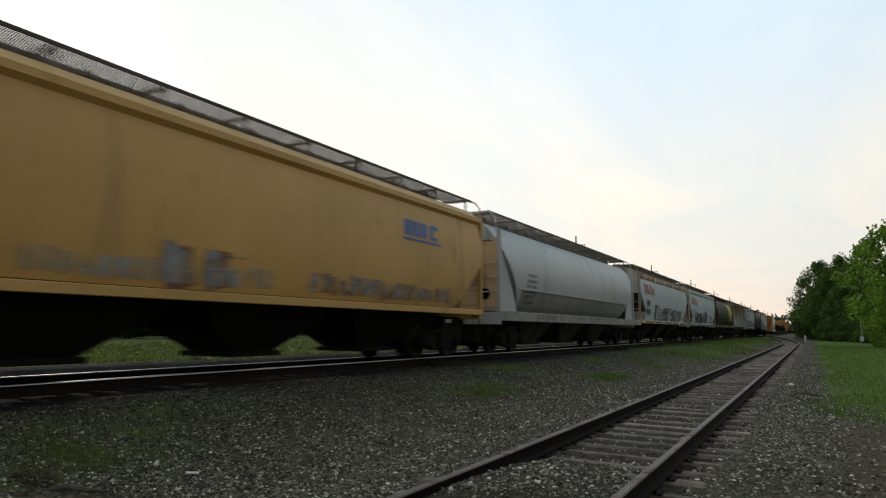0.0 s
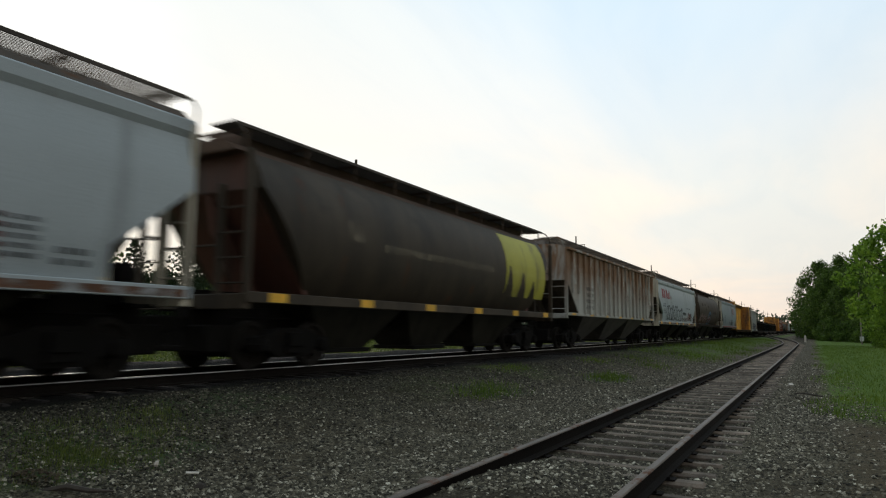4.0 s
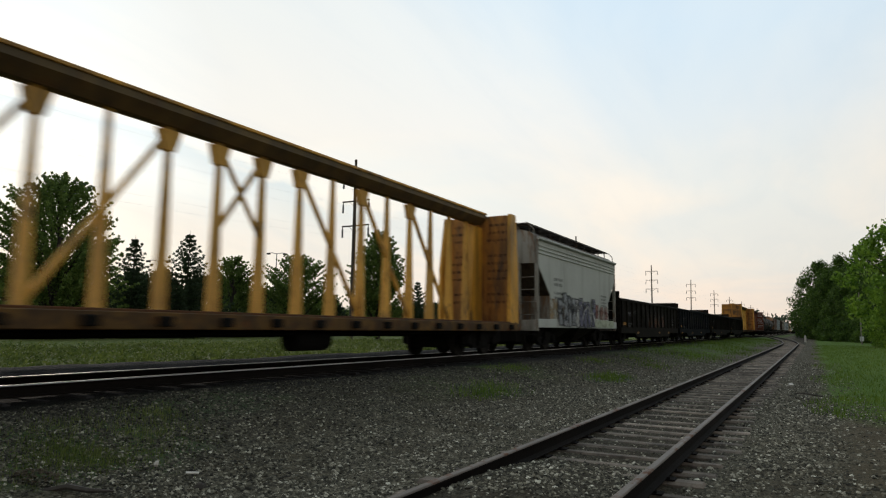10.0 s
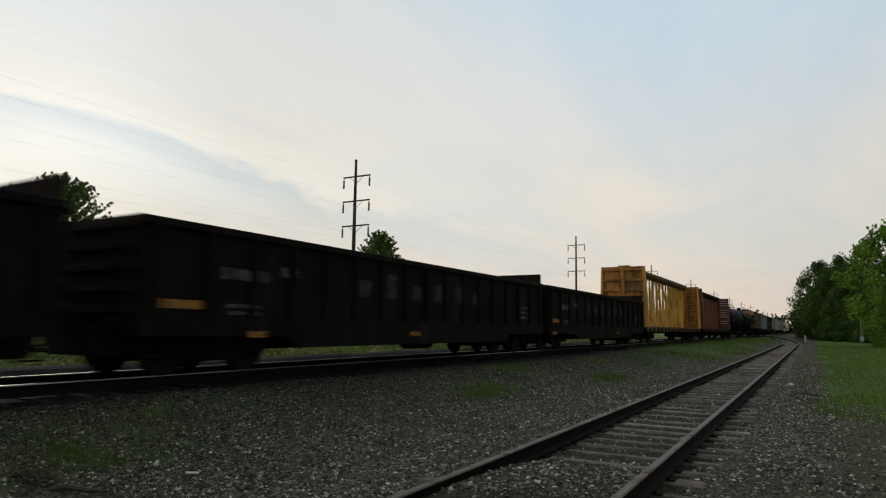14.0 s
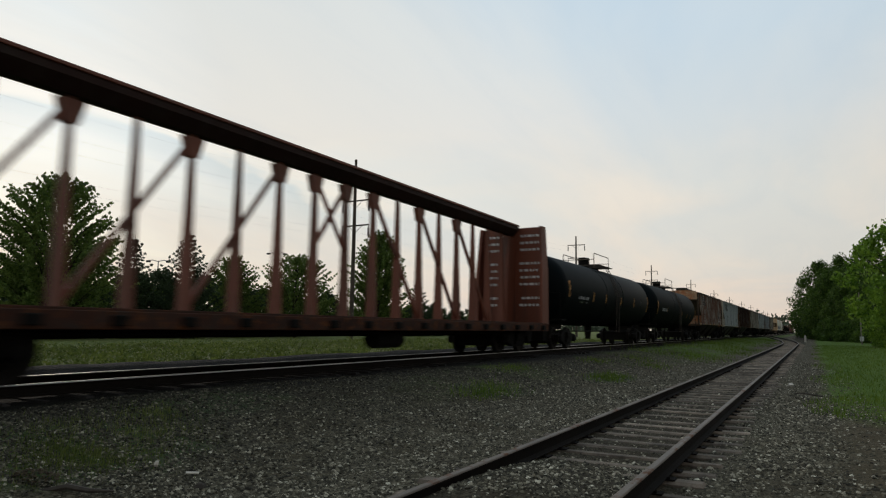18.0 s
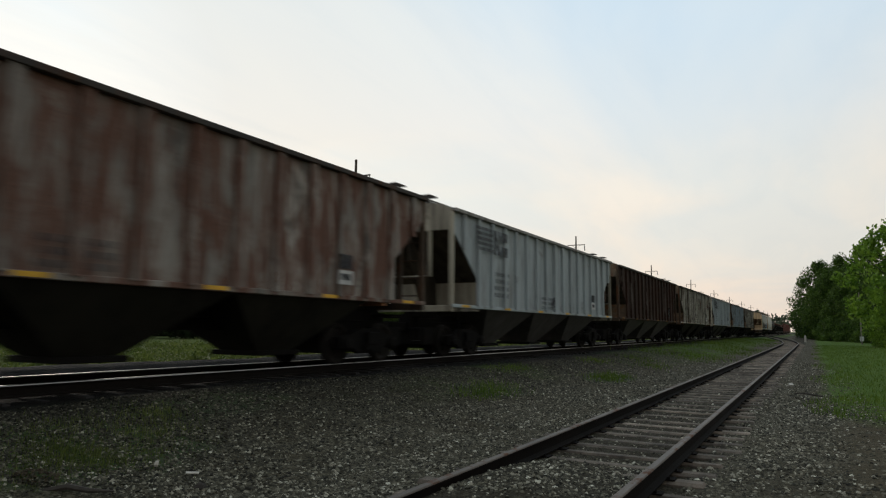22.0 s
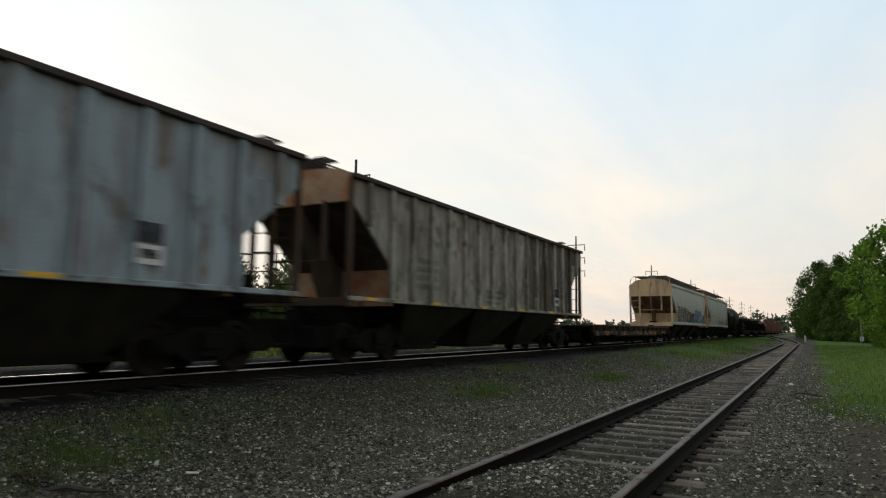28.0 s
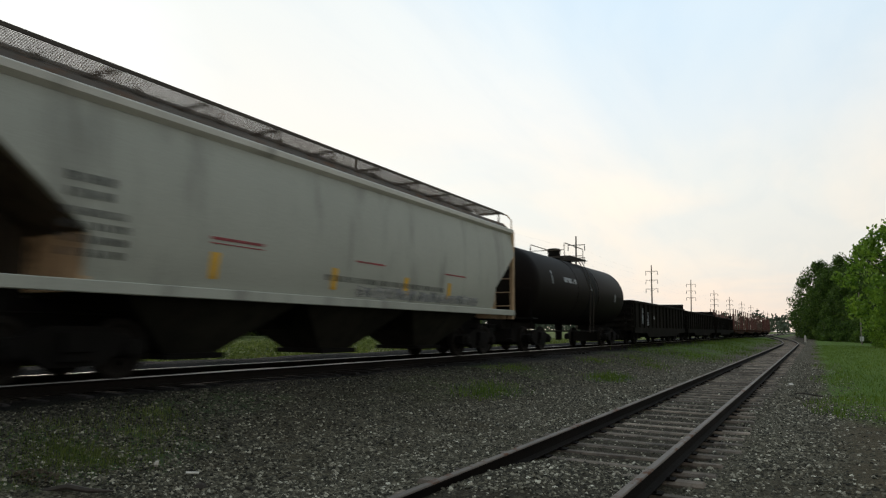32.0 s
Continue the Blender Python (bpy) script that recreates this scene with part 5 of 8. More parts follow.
P_GREEN_YEL = surface("yellow_green_paint", (0.44, 0.42, 0.05), rough=0.6, vary=0.15, scale=2, grime=0.2)
P_RUSTED_GREY = surface("rust_streaked_grey_paint", (0.41, 0.42, 0.39), rough=0.6, vary=0.15, scale=1.6, bump=0.12, grime=0.3, rust=0.68, rust_col=(0.165, 0.080, 0.032), rust_from=(1.9, 3.4), per_thing=0.15, blotch=0.25)
P_CB_YELLOW = surface("centre_beam_yellow", (0.66, 0.33, 0.035), rough=0.55, vary=0.12, scale=2, bump=0.06, grime=0.42, rust=0.12, per_thing=0.05, blotch=0.35)
# rusty orange, darker than the yellow to hold the end face's shade
P_CB_END = surface("shaded_rusty_orange", (0.50, 0.21, 0.03), rough=0.65, vary=0.25, scale=2.5, bump=0.08, grime=0.5, rust=0.3, per_thing=0.05, blotch=0.4)
P_CB_YELLOW_IN = surface("centre_beam_yellow_worn", (0.62, 0.33, 0.05), rough=0.6, vary=0.15, scale=3, bump=0.08, grime=0.32, rust=0.18, per_thing=0.08, blotch=0.3)
P_CB_DECK = surface("stained_deck_steel", (0.12, 0.065, 0.028), rough=0.85, spec=0.15, vary=0.35, scale=5, grime=0.65, rust=0.5, streak=False, per_thing=0.05, blotch=0.5)
P_CB_SILL = surface("dirty_yellow_sill", (0.17, 0.088, 0.02), rough=0.7, vary=0.3, scale=4, grime=0.75, grime_col=(0.05, 0.03, 0.016), blotch=0.6, rust=0.25, streak=False, per_thing=0.05, spec=0.2)
# chord colours: grime, plus the flange's shade painted in
P_CB_CHORD = surface("grimy_shaded_yellow_chord", (0.13, 0.085, 0.030), rough=0.7, vary=0.25, scale=3, grime=0.45, rust=0.15, per_thing=0.05)
P_CB_RED_CHORD = surface("grimy_shaded_maroon_chord", (0.024, 0.011, 0.009), rough=0.75, vary=0.25, scale=3, grime=0.3, per_thing=0.05, spec=0.15)
P_RIB_PALE = surface("dirt_edged_pale_ribs", (0.34, 0.33, 0.31), rough=0.7, vary=0.2, scale=5, grime=0.6, grime_col=(0.10, 0.085, 0.068), rust=0.2, rust_col=(0.15, 0.08, 0.045), per_thing=0.2, blotch=0.3)
P_CB_RED = surface("centre_beam_maroon", (0.15, 0.042, 0.021), rough=0.6, vary=0.15, scale=2, bump=0.06, grime=0.35, rust=0.12, per_thing=0.05)
P_CB_RED_DECK = surface("stained_maroon_steel", (0.05, 0.022, 0.016), rough=0.9, spec=0.1, vary=0.3, scale=5, grime=0.5, rust=0.35, streak=False, per_thing=0.05)
P_BLACK = surface("weathered_black_paint", (0.0100, 0.0088, 0.0068), spec=0.05, rough=0.8, vary=0.3, scale=2, bump=0.08, grime=0.2, rust=0.15, rust_col=(0.018, 0.010, 0.007), per_thing=0.1)
P_END_DARK = surface("dark_brown_end_paint", (0.020, 0.014, 0.010), rough=0.85, spec=0.06, vary=0.35, scale=3, grime=0.4, grime_col=(0.008, 0.007, 0.006), rust=0.2, rust_col=(0.03, 0.014, 0.008), per_thing=0.1)
P_BLUE_BLACK = surface("blue_black_paint", (0.0058, 0.0075, 0.0095), spec=0.05, rough=0.8, vary=0.3, scale=2, bump=0.06, grime=0.2, per_thing=0.05)
P_TANK = surface("black_tank_paint", (0.0024, 0.0048, 0.0058), spec=0.05, rough=0.6, vary=0.25, scale=1.2, bump=0.03, grime=0.2, grime_col=(0.009, 0.008, 0.007), per_thing=0.05)
P_RUST_HOP = surface("rusted_through_hopper_paint", (0.30, 0.275, 0.24), rough=0.75, vary=0.2, scale=2.6, bump=0.15, grime=0.35, rust=0.58, rust_col=(0.115, 0.052, 0.034), per_thing=0.2, blotch=0.4)
P_RUST_TAN = surface("tan_rust_paint", (0.44, 0.29, 0.18), rough=0.75, vary=0.25, scale=1.8, bump=0.15, grime=0.35, rust=0.5, rust_col=(0.32, 0.125, 0.055), streak=False, blotch=0.2)
P_DULL_WHITE = surface("dulled_white_paint", (0.375, 0.425, 0.44), rough=0.6, vary=0.1, scale=2.4, bump=0.08, grime=0.36, grime_col=(0.14, 0.13, 0.115), rust=0.06, per_thing=0.08, blotch=0.12)
P_BROWN_RIB = surface("oxide_brown_paint", (0.042, 0.021, 0.014), rough=0.75, spec=0.15, vary=0.25, scale=2, bump=0.1, grime=0.4, grime_col=(0.03, 0.022, 0.018), rust=0.26, rust_col=(0.12, 0.10, 0.088), per_thing=0.2, blotch=0.3)
P_DIRTY = surface("dirt_caked_grey_paint", (0.35, 0.335, 0.285), rough=0.75, vary=0.3, scale=4.5, bump=0.15, grime=0.45, grime_col=(0.06, 0.048, 0.036), rust=0.22, per_thing=0.15, blotch=0.5)
P_DIRT_BROWN = surface("brown_dirt_over_grey_paint", (0.095, 0.078, 0.056), rough=0.8, vary=0.35, scale=3.5, bump=0.15, grime=0.4, grime_col=(0.03, 0.023, 0.017), rust=0.3, rust_col=(0.30, 0.28, 0.24), per_thing=0.25, blotch=0.4)
P_BLUEGREY = surface("blue_grey_paint", (0.295, 0.36, 0.395), rough=0.6, vary=0.12, scale=2.4, bump=0.1, grime=0.35, grime_col=(0.09, 0.08, 0.07), rust=0.3, rust_col=(0.16, 0.10, 0.06), per_thing=0.08, blotch=0.3)
P_BEIGE = surface("beige_paint", (0.385, 0.398, 0.345), rough=0.55, vary=0.08, scale=1.4, bump=0.05, grime=0.22, per_thing=0.02)
P_BEIGE_END = surface("tan_stained_beige_paint", (0.56, 0.39, 0.23), rough=0.6, vary=0.12, scale=2, bump=0.05, grime=0.3, rust=0.12, per_thing=0.03, blotch=0.2)
# brown slope sheet with the recess's shade put into its colour
P_BEIGE_SLOPE = surface("rusty_shaded_slope_sheet", (0.25, 0.155, 0.09), rough=0.75, vary=0.3, scale=2, bump=0.06, grime=0.5, grime_col=(0.05, 0.032, 0.022), rust=0.3, blotch=0.4)
P_FLAT = surface("rusty_flat_car_paint", (0.020, 0.012, 0.007), rough=0.9, spec=0.08, vary=0.35, scale=4, grime=0.45, rust=0.5, rust_col=(0.022, 0.011, 0.006), streak=False, per_thing=0.05, blotch=0.4)
M_STRIP_DIRTY = spray("dirty_yellow_strip", (0.30, 0.14, 0.02), 0.3, 0.92, 4.0)
M_PATCH_ORANGE = spray("dirty_orange_patch", (0.21, 0.105, 0.026), 0.1, 0.8, 4.0)
M_PATCH_GREY = spray("dirty_grey_patch", (0.085, 0.07, 0.045), 0.1, 0.75, 3.0)
P_SILL_GREY = surface("grimy_grey_sill", (0.255, 0.255, 0.225), rough=0.7, vary=0.2, scale=2.5, bump=0.06, grime=0.4, grime_col=(0.09, 0.08, 0.06), streak=False, blotch=0.3)
P_GREY_LOW = surface("dirty_shaded_grey_paint", (0.215, 0.218, 0.198), rough=0.7, vary=0.2, scale=2, bump=0.06, grime=0.3, grime_col=(0.10, 0.075, 0.055), per_thing=0.02)
M_MARK_FAINT = spray("faint_faded_stencil", (0.07, 0.065, 0.06), 0.0, 0.5, 6.0)
M_MARK_DIM = spray("dim_grey_stencil", (0.13, 0.13, 0.13), 0.05, 0.7, 6.0)
M_SPRAY_RUST = spray("rusty_faded_spray", (0.20, 0.075, 0.04), 0.05, 0.6, 4.0)
P_POST_BROWN = surface("dark_brown_post_paint", (0.075, 0.052, 0.036), rough=0.8, vary=0.3, scale=3, grime=0.4, rust=0.3, per_thing=0.1, spec=0.2)
P_SHORT = surface("dull_grey_beige_paint", (0.43, 0.45, 0.415), rough=0.55, vary=0.1, scale=1.6, bump=0.05, grime=0.25, grime_col=(0.16, 0.14, 0.11), per_thing=0.02)
P_SHORT_END = surface("stained_pale_end_paint", (0.34, 0.335, 0.29), rough=0.65, vary=0.2, scale=3, bump=0.08, grime=0.6, grime_col=(0.07, 0.055, 0.04), rust=0.35, rust_col=(0.16, 0.09, 0.045), blotch=0.5, per_thing=0.03)
P_TAN_DIRTY = surface("dirty_tan_end_paint", (0.22, 0.155, 0.10), rough=0.7, vary=0.25, scale=3, bump=0.1, grime=0.5, grime_col=(0.03, 0.024, 0.018), rust=0.4, rust_col=(0.16, 0.075, 0.035), streak=False, per_thing=0.1)
M_SPRAY_PALE = spray("white_spray_paint", (0.43, 0.43, 0.41), 0.3, 0.95)
M_TAN_STAIN = spray("tan_stain", (0.30, 0.20, 0.09), 0.0, 0.7, 2.5)
M_SPRAY_MINT = spray("pale_green_spray_paint", (0.42, 0.46, 0.34), 0.4, 0.95)
M_FADED_OLIVE = spray("faded_olive_paint", (0.15, 0.13, 0.09), 0.0, 0.5, 3.0)
# beige lightened so the chord's highlight sits in the paint
P_BEIGE_CHORD = surface("highlit_beige_chord", (0.56, 0.55, 0.49), rough=0.5, vary=0.1, scale=2, bump=0.04, grime=0.15, per_thing=0.02)
P_TANK_BROWN = surface("brown_black_tank_paint", (0.009, 0.007, 0.006), spec=0.07, rough=0.6, vary=0.25, scale=1.4, bump=0.03, grime=0.3, grime_col=(0.006, 0.005, 0.004), per_thing=0.05)
P_FLAT_DECK = surface("grey_plank_deck", (0.060, 0.042, 0.030), rough=0.95, spec=0.1, vary=0.35, scale=5, grime=0.4, streak=False)
P_FLAT_EDGE = surface("worn_brown_deck_edge", (0.10, 0.068, 0.042), rough=0.9, spec=0.1, vary=0.4, scale=5, grime=0.45, grime_col=(0.02, 0.014, 0.01), rust=0.3, streak=False, blotch=0.4)
P_STAKE_RED = surface("red_stake_paint", (0.10, 0.030, 0.019), rough=0.65, vary=0.2, grime=0.3, per_thing=0.1)
P_CHUTE_GREY = surface("grimy_grey_chute", (0.07, 0.068, 0.062), rough=0.75, vary=0.25, scale=3, grime=0.45, per_thing=0.05)


SHORT = [(1.2, 1.50), (4.2, 1.50)]


def letter_blocks(car, prof, y, z, h, mat, label):
    """A large two-word mark, as plain solid blocks: two wide ones, then a wide and three narrow ones."""
    for y0, y1, top in ((0.0, 0.72, 0.98), (1.0, 1.68, 0.96), (2.2, 2.9, 0.96), (3.1, 3.58, 0.62), (3.74, 3.93, 0.92), (4.1, 4.28, 0.98)):
        g = Geo()
        patch(g, prof, y + y0 * h, y + y1 * h, z, z + top * h, 0.009, 3)
        part("painted_block", g, mat, car, label)


def stripe_mark(car, prof, y, z, h, mat):
    """Striped emblem with two blocks, as plain shapes."""
    for i in range(5):
        g = Geo()
        patch(g, prof, y + 0.05 * i, y + h * 1.45 + 0.02 * i, z + h - (i + 0.62) * h / 5, z + h - i * h / 5, 0.112, 1)
        part("emblem_stripe", g, mat, car, "dark stripe of the emblem")
    g = Geo()
    patch(g, prof, y + h * 1.62, y + h * 1.84, z, z + h, 0.112, 1)
    patch(g, prof, y + h * 2.0, y + h * 2.2, z, z + h, 0.112, 1)
    stroke(g, prof, [(y + h * 1.66, z + h), (y + h * 2.14, z)], h * 0.22, 0.113)
    part("emblem_block", g, mat, car, "dark block of the emblem")
    for y0, y1, z0, z1 in ((2.32, 2.95, 0.62, 1.0), (2.36, 2.98, 0.0, 0.4)):
        g = Geo()
        patch(g, prof, y + h * y0, y + h * y1, z + h * z0, z + h * z1, 0.112, 1)
        part("emblem_bar", g, mat, car, "dark bar of the emblem")


def white_hopper(label, front, rear, fill, line, seed, g0, g1, z0, z1, chord, refl, extra=None, sill_rust=False):
    car, L = hopper("covered_hopper", label, front, rear, CURVED, P_WHITE, end_mat=P_CREAM, chord=chord, reflect=refl, slope_mat=P_SLOPE, cut=1.35, cut_z=3.0, cut_low=1.95, deck_z=4.70, hatch_z=4.80, sill_rust=sill_rust)
    letter_blocks(car, CURVED, -L / 2 + 1.15, 3.0, 0.64, M_DECAL_RED, "red block of a large mark")
    text_lines(car, CURVED, -L / 2 + 1.3, 2.66, 0.9, 0.09, 2, M_DECAL_BLACK, seed)
    text_lines(car, CURVED, -L / 2 + 1.4, 2.3, 1.0, 0.07, 3, M_DECAL_BLACK, seed + 1)
    if fill:
        graffiti(car, CURVED, -L / 2 + g0, -L / 2 + g1, z0, z1, fill, line, seed, "spray-painted graffiti on the car side", extra=extra)
    text_lines(car, CURVED, L / 2 - 3.2, 2.2, 0.8, 0.07, 5, M_DECAL_BLACK, seed + 2)
    text_lines(car, CURVED, L / 2 - 2.2, 1.85, 0.5, 0.09, 2, M_DECAL_BLACK, seed + 3)
    return car, L


def consist():
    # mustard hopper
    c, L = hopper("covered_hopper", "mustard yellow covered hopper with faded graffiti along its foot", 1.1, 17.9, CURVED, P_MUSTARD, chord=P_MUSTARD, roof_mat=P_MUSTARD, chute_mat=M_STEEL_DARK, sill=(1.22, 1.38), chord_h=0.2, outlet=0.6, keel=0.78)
    bars(c, "painted_name", CURVED, [(3.95, 4.3, 3.12, 3.52), (4.36, 4.7, 3.12, 3.52), (4.76, 5.05, 3.12, 3.52), (5.2, 5.36, 3.12, 3.52), (5.36, 5.65, 3.4, 3.52), (5.36, 5.6, 3.12, 3.2), (3.85, 5.75, 3.0, 3.06)], M_DECAL_BLUE, "blue letter shapes over a blue line")
    graffiti(c, CURVED, -5.0, -0.4, 1.5, 1.85, M_SPRAY_FAINT, M_SPRAY_FAINT, 3, "faded grey and red graffiti")
    graffiti(c, CURVED, -2.9, -1.35, 1.5, 2.1, M_SPRAY_RED, M_SPRAY_RUST, 4, "rusty red graffiti blot", n=2)
    graffiti(c, CURVED, 0.6, 6.4, 1.5, 1.9, M_SPRAY_FAINT, M_SPRAY_RUST, 8, "faded grey graffiti")
    # rounded grey hopper
    c, L = hopper("covered_hopper", "pale grey round-sided covered hopper, streaked with dirt", 19.2, 37.3, ROUND, P_GREY, end_mat=P_GREY, slope_mat=P_SLOPE, sill_mat=P_SILL_GREY, cut=2.0, cut_z=3.7, sill=(1.08, 1.40), outlet=0.75, keel=0.72, zroof=4.42, hatch_z=4.72, deck_z=4.68, roof_mat=P_GREY, webs=P_BEIGE_END)
    text_lines(c, ROUND, -6.75, 2.77, 0.9, 0.12, 2, M_DECAL_BLACK, 21)
    text_lines(c, ROUND, -6.8, 2.38, 0.95, 0.11, 4, M_DECAL_BLACK, 22)
    for row in ((-L / 2 + 3.2, -L / 2 + 5.2, 1.28, 1.32), (-L / 2 + 3.2, -L / 2 + 5.2, 1.20, 1.24), (1.5, 2.7, 1.28, 1.32), (-1.0, 0.1, 1.27, 1.31)):
        bars(c, "red_marking", [(1.0, 1.535), (1.5, 1.535)], [row], M_SPRAY_RED, "faded red line on the sill")
    # lower sheet colour holds dirt and the shade under the curve
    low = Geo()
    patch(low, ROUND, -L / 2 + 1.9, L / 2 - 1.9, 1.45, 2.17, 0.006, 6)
    part("lower_sheet", low, P_GREY_LOW, c, "dirty lower side sheet darkened for shade", smooth=True)
    part("seam", Geo().box(1.50, 1.545, -L / 2 + 1.6, L / 2 - 1.2, 2.17, 2.20), P_GREY, c)
    # white hoppers with red letter shapes
    c, L = white_hopper("white covered hopper with red letter shapes and violet graffiti", 39.0, 55.2, M_SPRAY_PURPLE, M_SPRAY_DARK, 31, 3.8, 13.1, 1.45, 2.4, P_WHITE_RUST, M_YELLOW_STRIP, extra=M_SPRAY_PALE, sill_rust=True)
    bars(c, "data_plate", CURVED, [(-6.5, -5.6, 2.30, 2.62), (-6.6, -5.45, 1.78, 2.10)], M_SPRAY_DARK, "dark painted-over patch")
    c, L = white_hopper("white covered hopper with red letter shapes and black graffiti", 56.6, 72.4, M_SPRAY_GREY, M_SPRAY_DARK, 45, 2.6, 10.1, 1.5, 2.55, P_WHITE, None, extra=M_SPRAY_DARK, sill_rust=True)
    for i in range(6):
        bars(c, "flag_stripe", CURVED, [(3.7, 5.05, 1.5 + i * 0.13, 1.565 + i * 0.13)], M_SPRAY_RED, "red stripe of a painted flag")
    bars(c, "flag_field", CURVED, [(3.7, 4.25, 1.9, 2.28)], M_SPRAY_BLUE, "blue field of a painted flag")
    # brown round hopper with a yellow-green end
    c, L = hopper("covered_hopper", "dark brown round-sided covered hopper with a yellow-green end band", 73.6, 89.3, ROUND, P_BROWN, end_mat=P_BROWN_RED, slope_mat=P_BROWN_RED, cut=1.5, cut_z=3.4, roof_mat=P_BROWN_ROOF, board="dark", deck_z=4.60, reflect=M_YELLOW_STRIP, zroof=4.36, body_in=0.35, outlet=0.8, keel=0.86)
    conf = Geo()
    patch(conf, ROUND, 3.4, L / 2 - 0.9, 1.9, 4.0, 0.014, 8)
    band = part("end_band", conf, P_GREEN_YEL, c, "yellow-green painted band", smooth=True)
    wedge = Geo()
    for a, b, top in ((3.38, 4.1, 2.9), (4.5, 5.2, 2.75), (5.5, 6.1, 2.5)):
        conform(wedge, ROUND, [((a + (b - a) * 0.4 * k / 8, 1.89 + (top - 1.89) * k / 8), (b - (b - a) * 0.45 * k / 8, 1.89 + (top - 1.89) * k / 8)) for k in range(9)], 0.02)
    part("wedge", wedge, P_BROWN, band, "bare brown wedges between the paint", kind="stuff")
    text_lines(c, ROUND, -3.6, 2.75, 6.0, 0.18, 1, M_SPRAY_FAINT, 51)
    stroke_g = Geo()
    for y in (-5.0, -4.7):
        stroke(stroke_g, ROUND, [(y, 2.7), (y + 0.1, 3.1), (y + 0.25, 2.7)], 0.12, 0.009)
    part("painted_mark", stroke_g, M_SPRAY_FAINT, c)
    # rust-streaked ribbed hopper
    c, L = hopper("covered_hopper", "pale grey ribbed covered hopper streaked with brown rust", 91.1, 107.9, FLAT, P_RUSTED_GREY, ribs=20, rib_mat=P_RUSTED_GREY, panel_mat=P_RUSTED_GREY, board="pair", deck_z=4.66, hatch_z=4.74, roof_mat=P_BROWN_ROOF, eave_mat=P_RUSTED_GREY, reflect=M_YELLOW_STRIP, chute_mat=P_CHUTE_GREY, sill=(1.40, 1.52), reflect_n=7, zroof=4.4, outlet=0.6, keel=0.78)
    text_lines(c, [(1, 1.575), (4, 1.575)], -L / 2 + 2.4, 2.7, 1.1, 0.16, 4, M_DECAL_BLACK, 61)
    # white hopper, silver graffiti
    c, L = white_hopper("white covered hopper with red letter shapes and dark outline graffiti", 109.4, 124.9, None, M_SPRAY_DARK, 72, 1.9, 9.6, 1.5, 2.35, P_WHITE, M_YELLOW_STRIP, sill_rust=True)
    loops(c, CURVED, -L / 2 + 2.6, -L / 2 + 8.6, 1.5, 2.62, M_SPRAY_DARK, 72, "dark outline graffiti")
    graffiti(c, CURVED, 3.35, 5.05, 1.62, 2.22, M_SPRAY_RED, M_SPRAY_RUST, 75, "faded red graffiti", n=4, extra=M_SPRAY_MAUVE)
    graffiti(c, CURVED, 1.0, 3.3, 1.54, 1.84, M_SPRAY_MAUVE, M_SPRAY_FAINT, 76, "nearly faded mauve graffiti", n=9, extra=M_SPRAY_FAINT)
    bars(c, "painted_line", CURVED, [(2.75, 4.55, 2.52, 2.57), (1.45, 2.3, 1.99, 2.02), (5.05, 5.5, 1.6, 1.7), (5.1, 5.45, 1.74, 1.98)], M_SPRAY_DARK)
    smear = Geo()
    stroke(smear, CURVED, [(1.2, 2.08), (1.6, 2.13), (2.2, 2.10), (2.75, 2.10)], 0.17, 0.009)
    stroke(smear, CURVED, [(1.3, 2.17), (1.7, 2.19), (2.4, 2.16)], 0.09, 0.0105)
    part("smear", smear, M_SPRAY_SMEAR, c, "dark greenish smear of rolled-on paint", kind="stuff")
    # brown round hopper with graffiti
    c, L = hopper("covered_hopper", "dark brown round-sided covered hopper with dull graffiti and an orange end", 126.4, 141.9, ROUND, P_BROWN_WARM, end_mat=P_ORANGE_END, slope_mat=P_ORANGE_END, sill_mat=P_END_DARK, cut=0.8, cut_z=3.2, roof_mat=P_BROWN_ROOF, board="dark", deck_z=4.60, zroof=4.36, body_in=0.55, outlet=0.8, keel=0.86)
    graffiti(c, ROUND, -6.3, -1.1, 1.55, 2.4, M_SPRAY_DULL, M_SPRAY_RUST, 82, "dull pinkish graffiti with brown outline", extra=M_SPRAY_DULL)
    ring = Geo()
    stroke(ring, ROUND, arc(-0.45, 1.98, 0.74, 0.56, -30, 210, 18), 0.34, 0.013)
    stroke(ring, ROUND, [(-1.2, 1.85), (-1.25, 1.5), (0.35, 1.5), (0.3, 1.85)], 0.22, 0.0135)
    part("painted_ring", ring, M_SPRAY_BLUE, c, "blue painted arch")
    disc = Geo()
    stroke(disc, ROUND, arc(-0.45, 1.93, 0.30, 0.20, 0, 360, 16), 0.46, 0.015)
    part("painted_face", disc, M_SPRAY_RED, c, "pale red painted disc")
    dab = Geo()
    for a, b, q in ((-0.85, -0.6, 2.08), (-0.32, -0.07, 2.08), (-0.62, -0.3, 1.74)):
        stroke(dab, ROUND, [(a, q), ((a + b) / 2, q + 0.03), (b, q)], 0.1, 0.018)
    stroke(dab, ROUND, [(-1.5, 1.47), (-0.4, 1.44), (0.9, 1.47)], 0.12, 0.016)
    part("pale_dabs", dab, M_SPRAY_PALE, c, "pale dabs of spray paint", kind="stuff")
    rnd = random.Random(27)
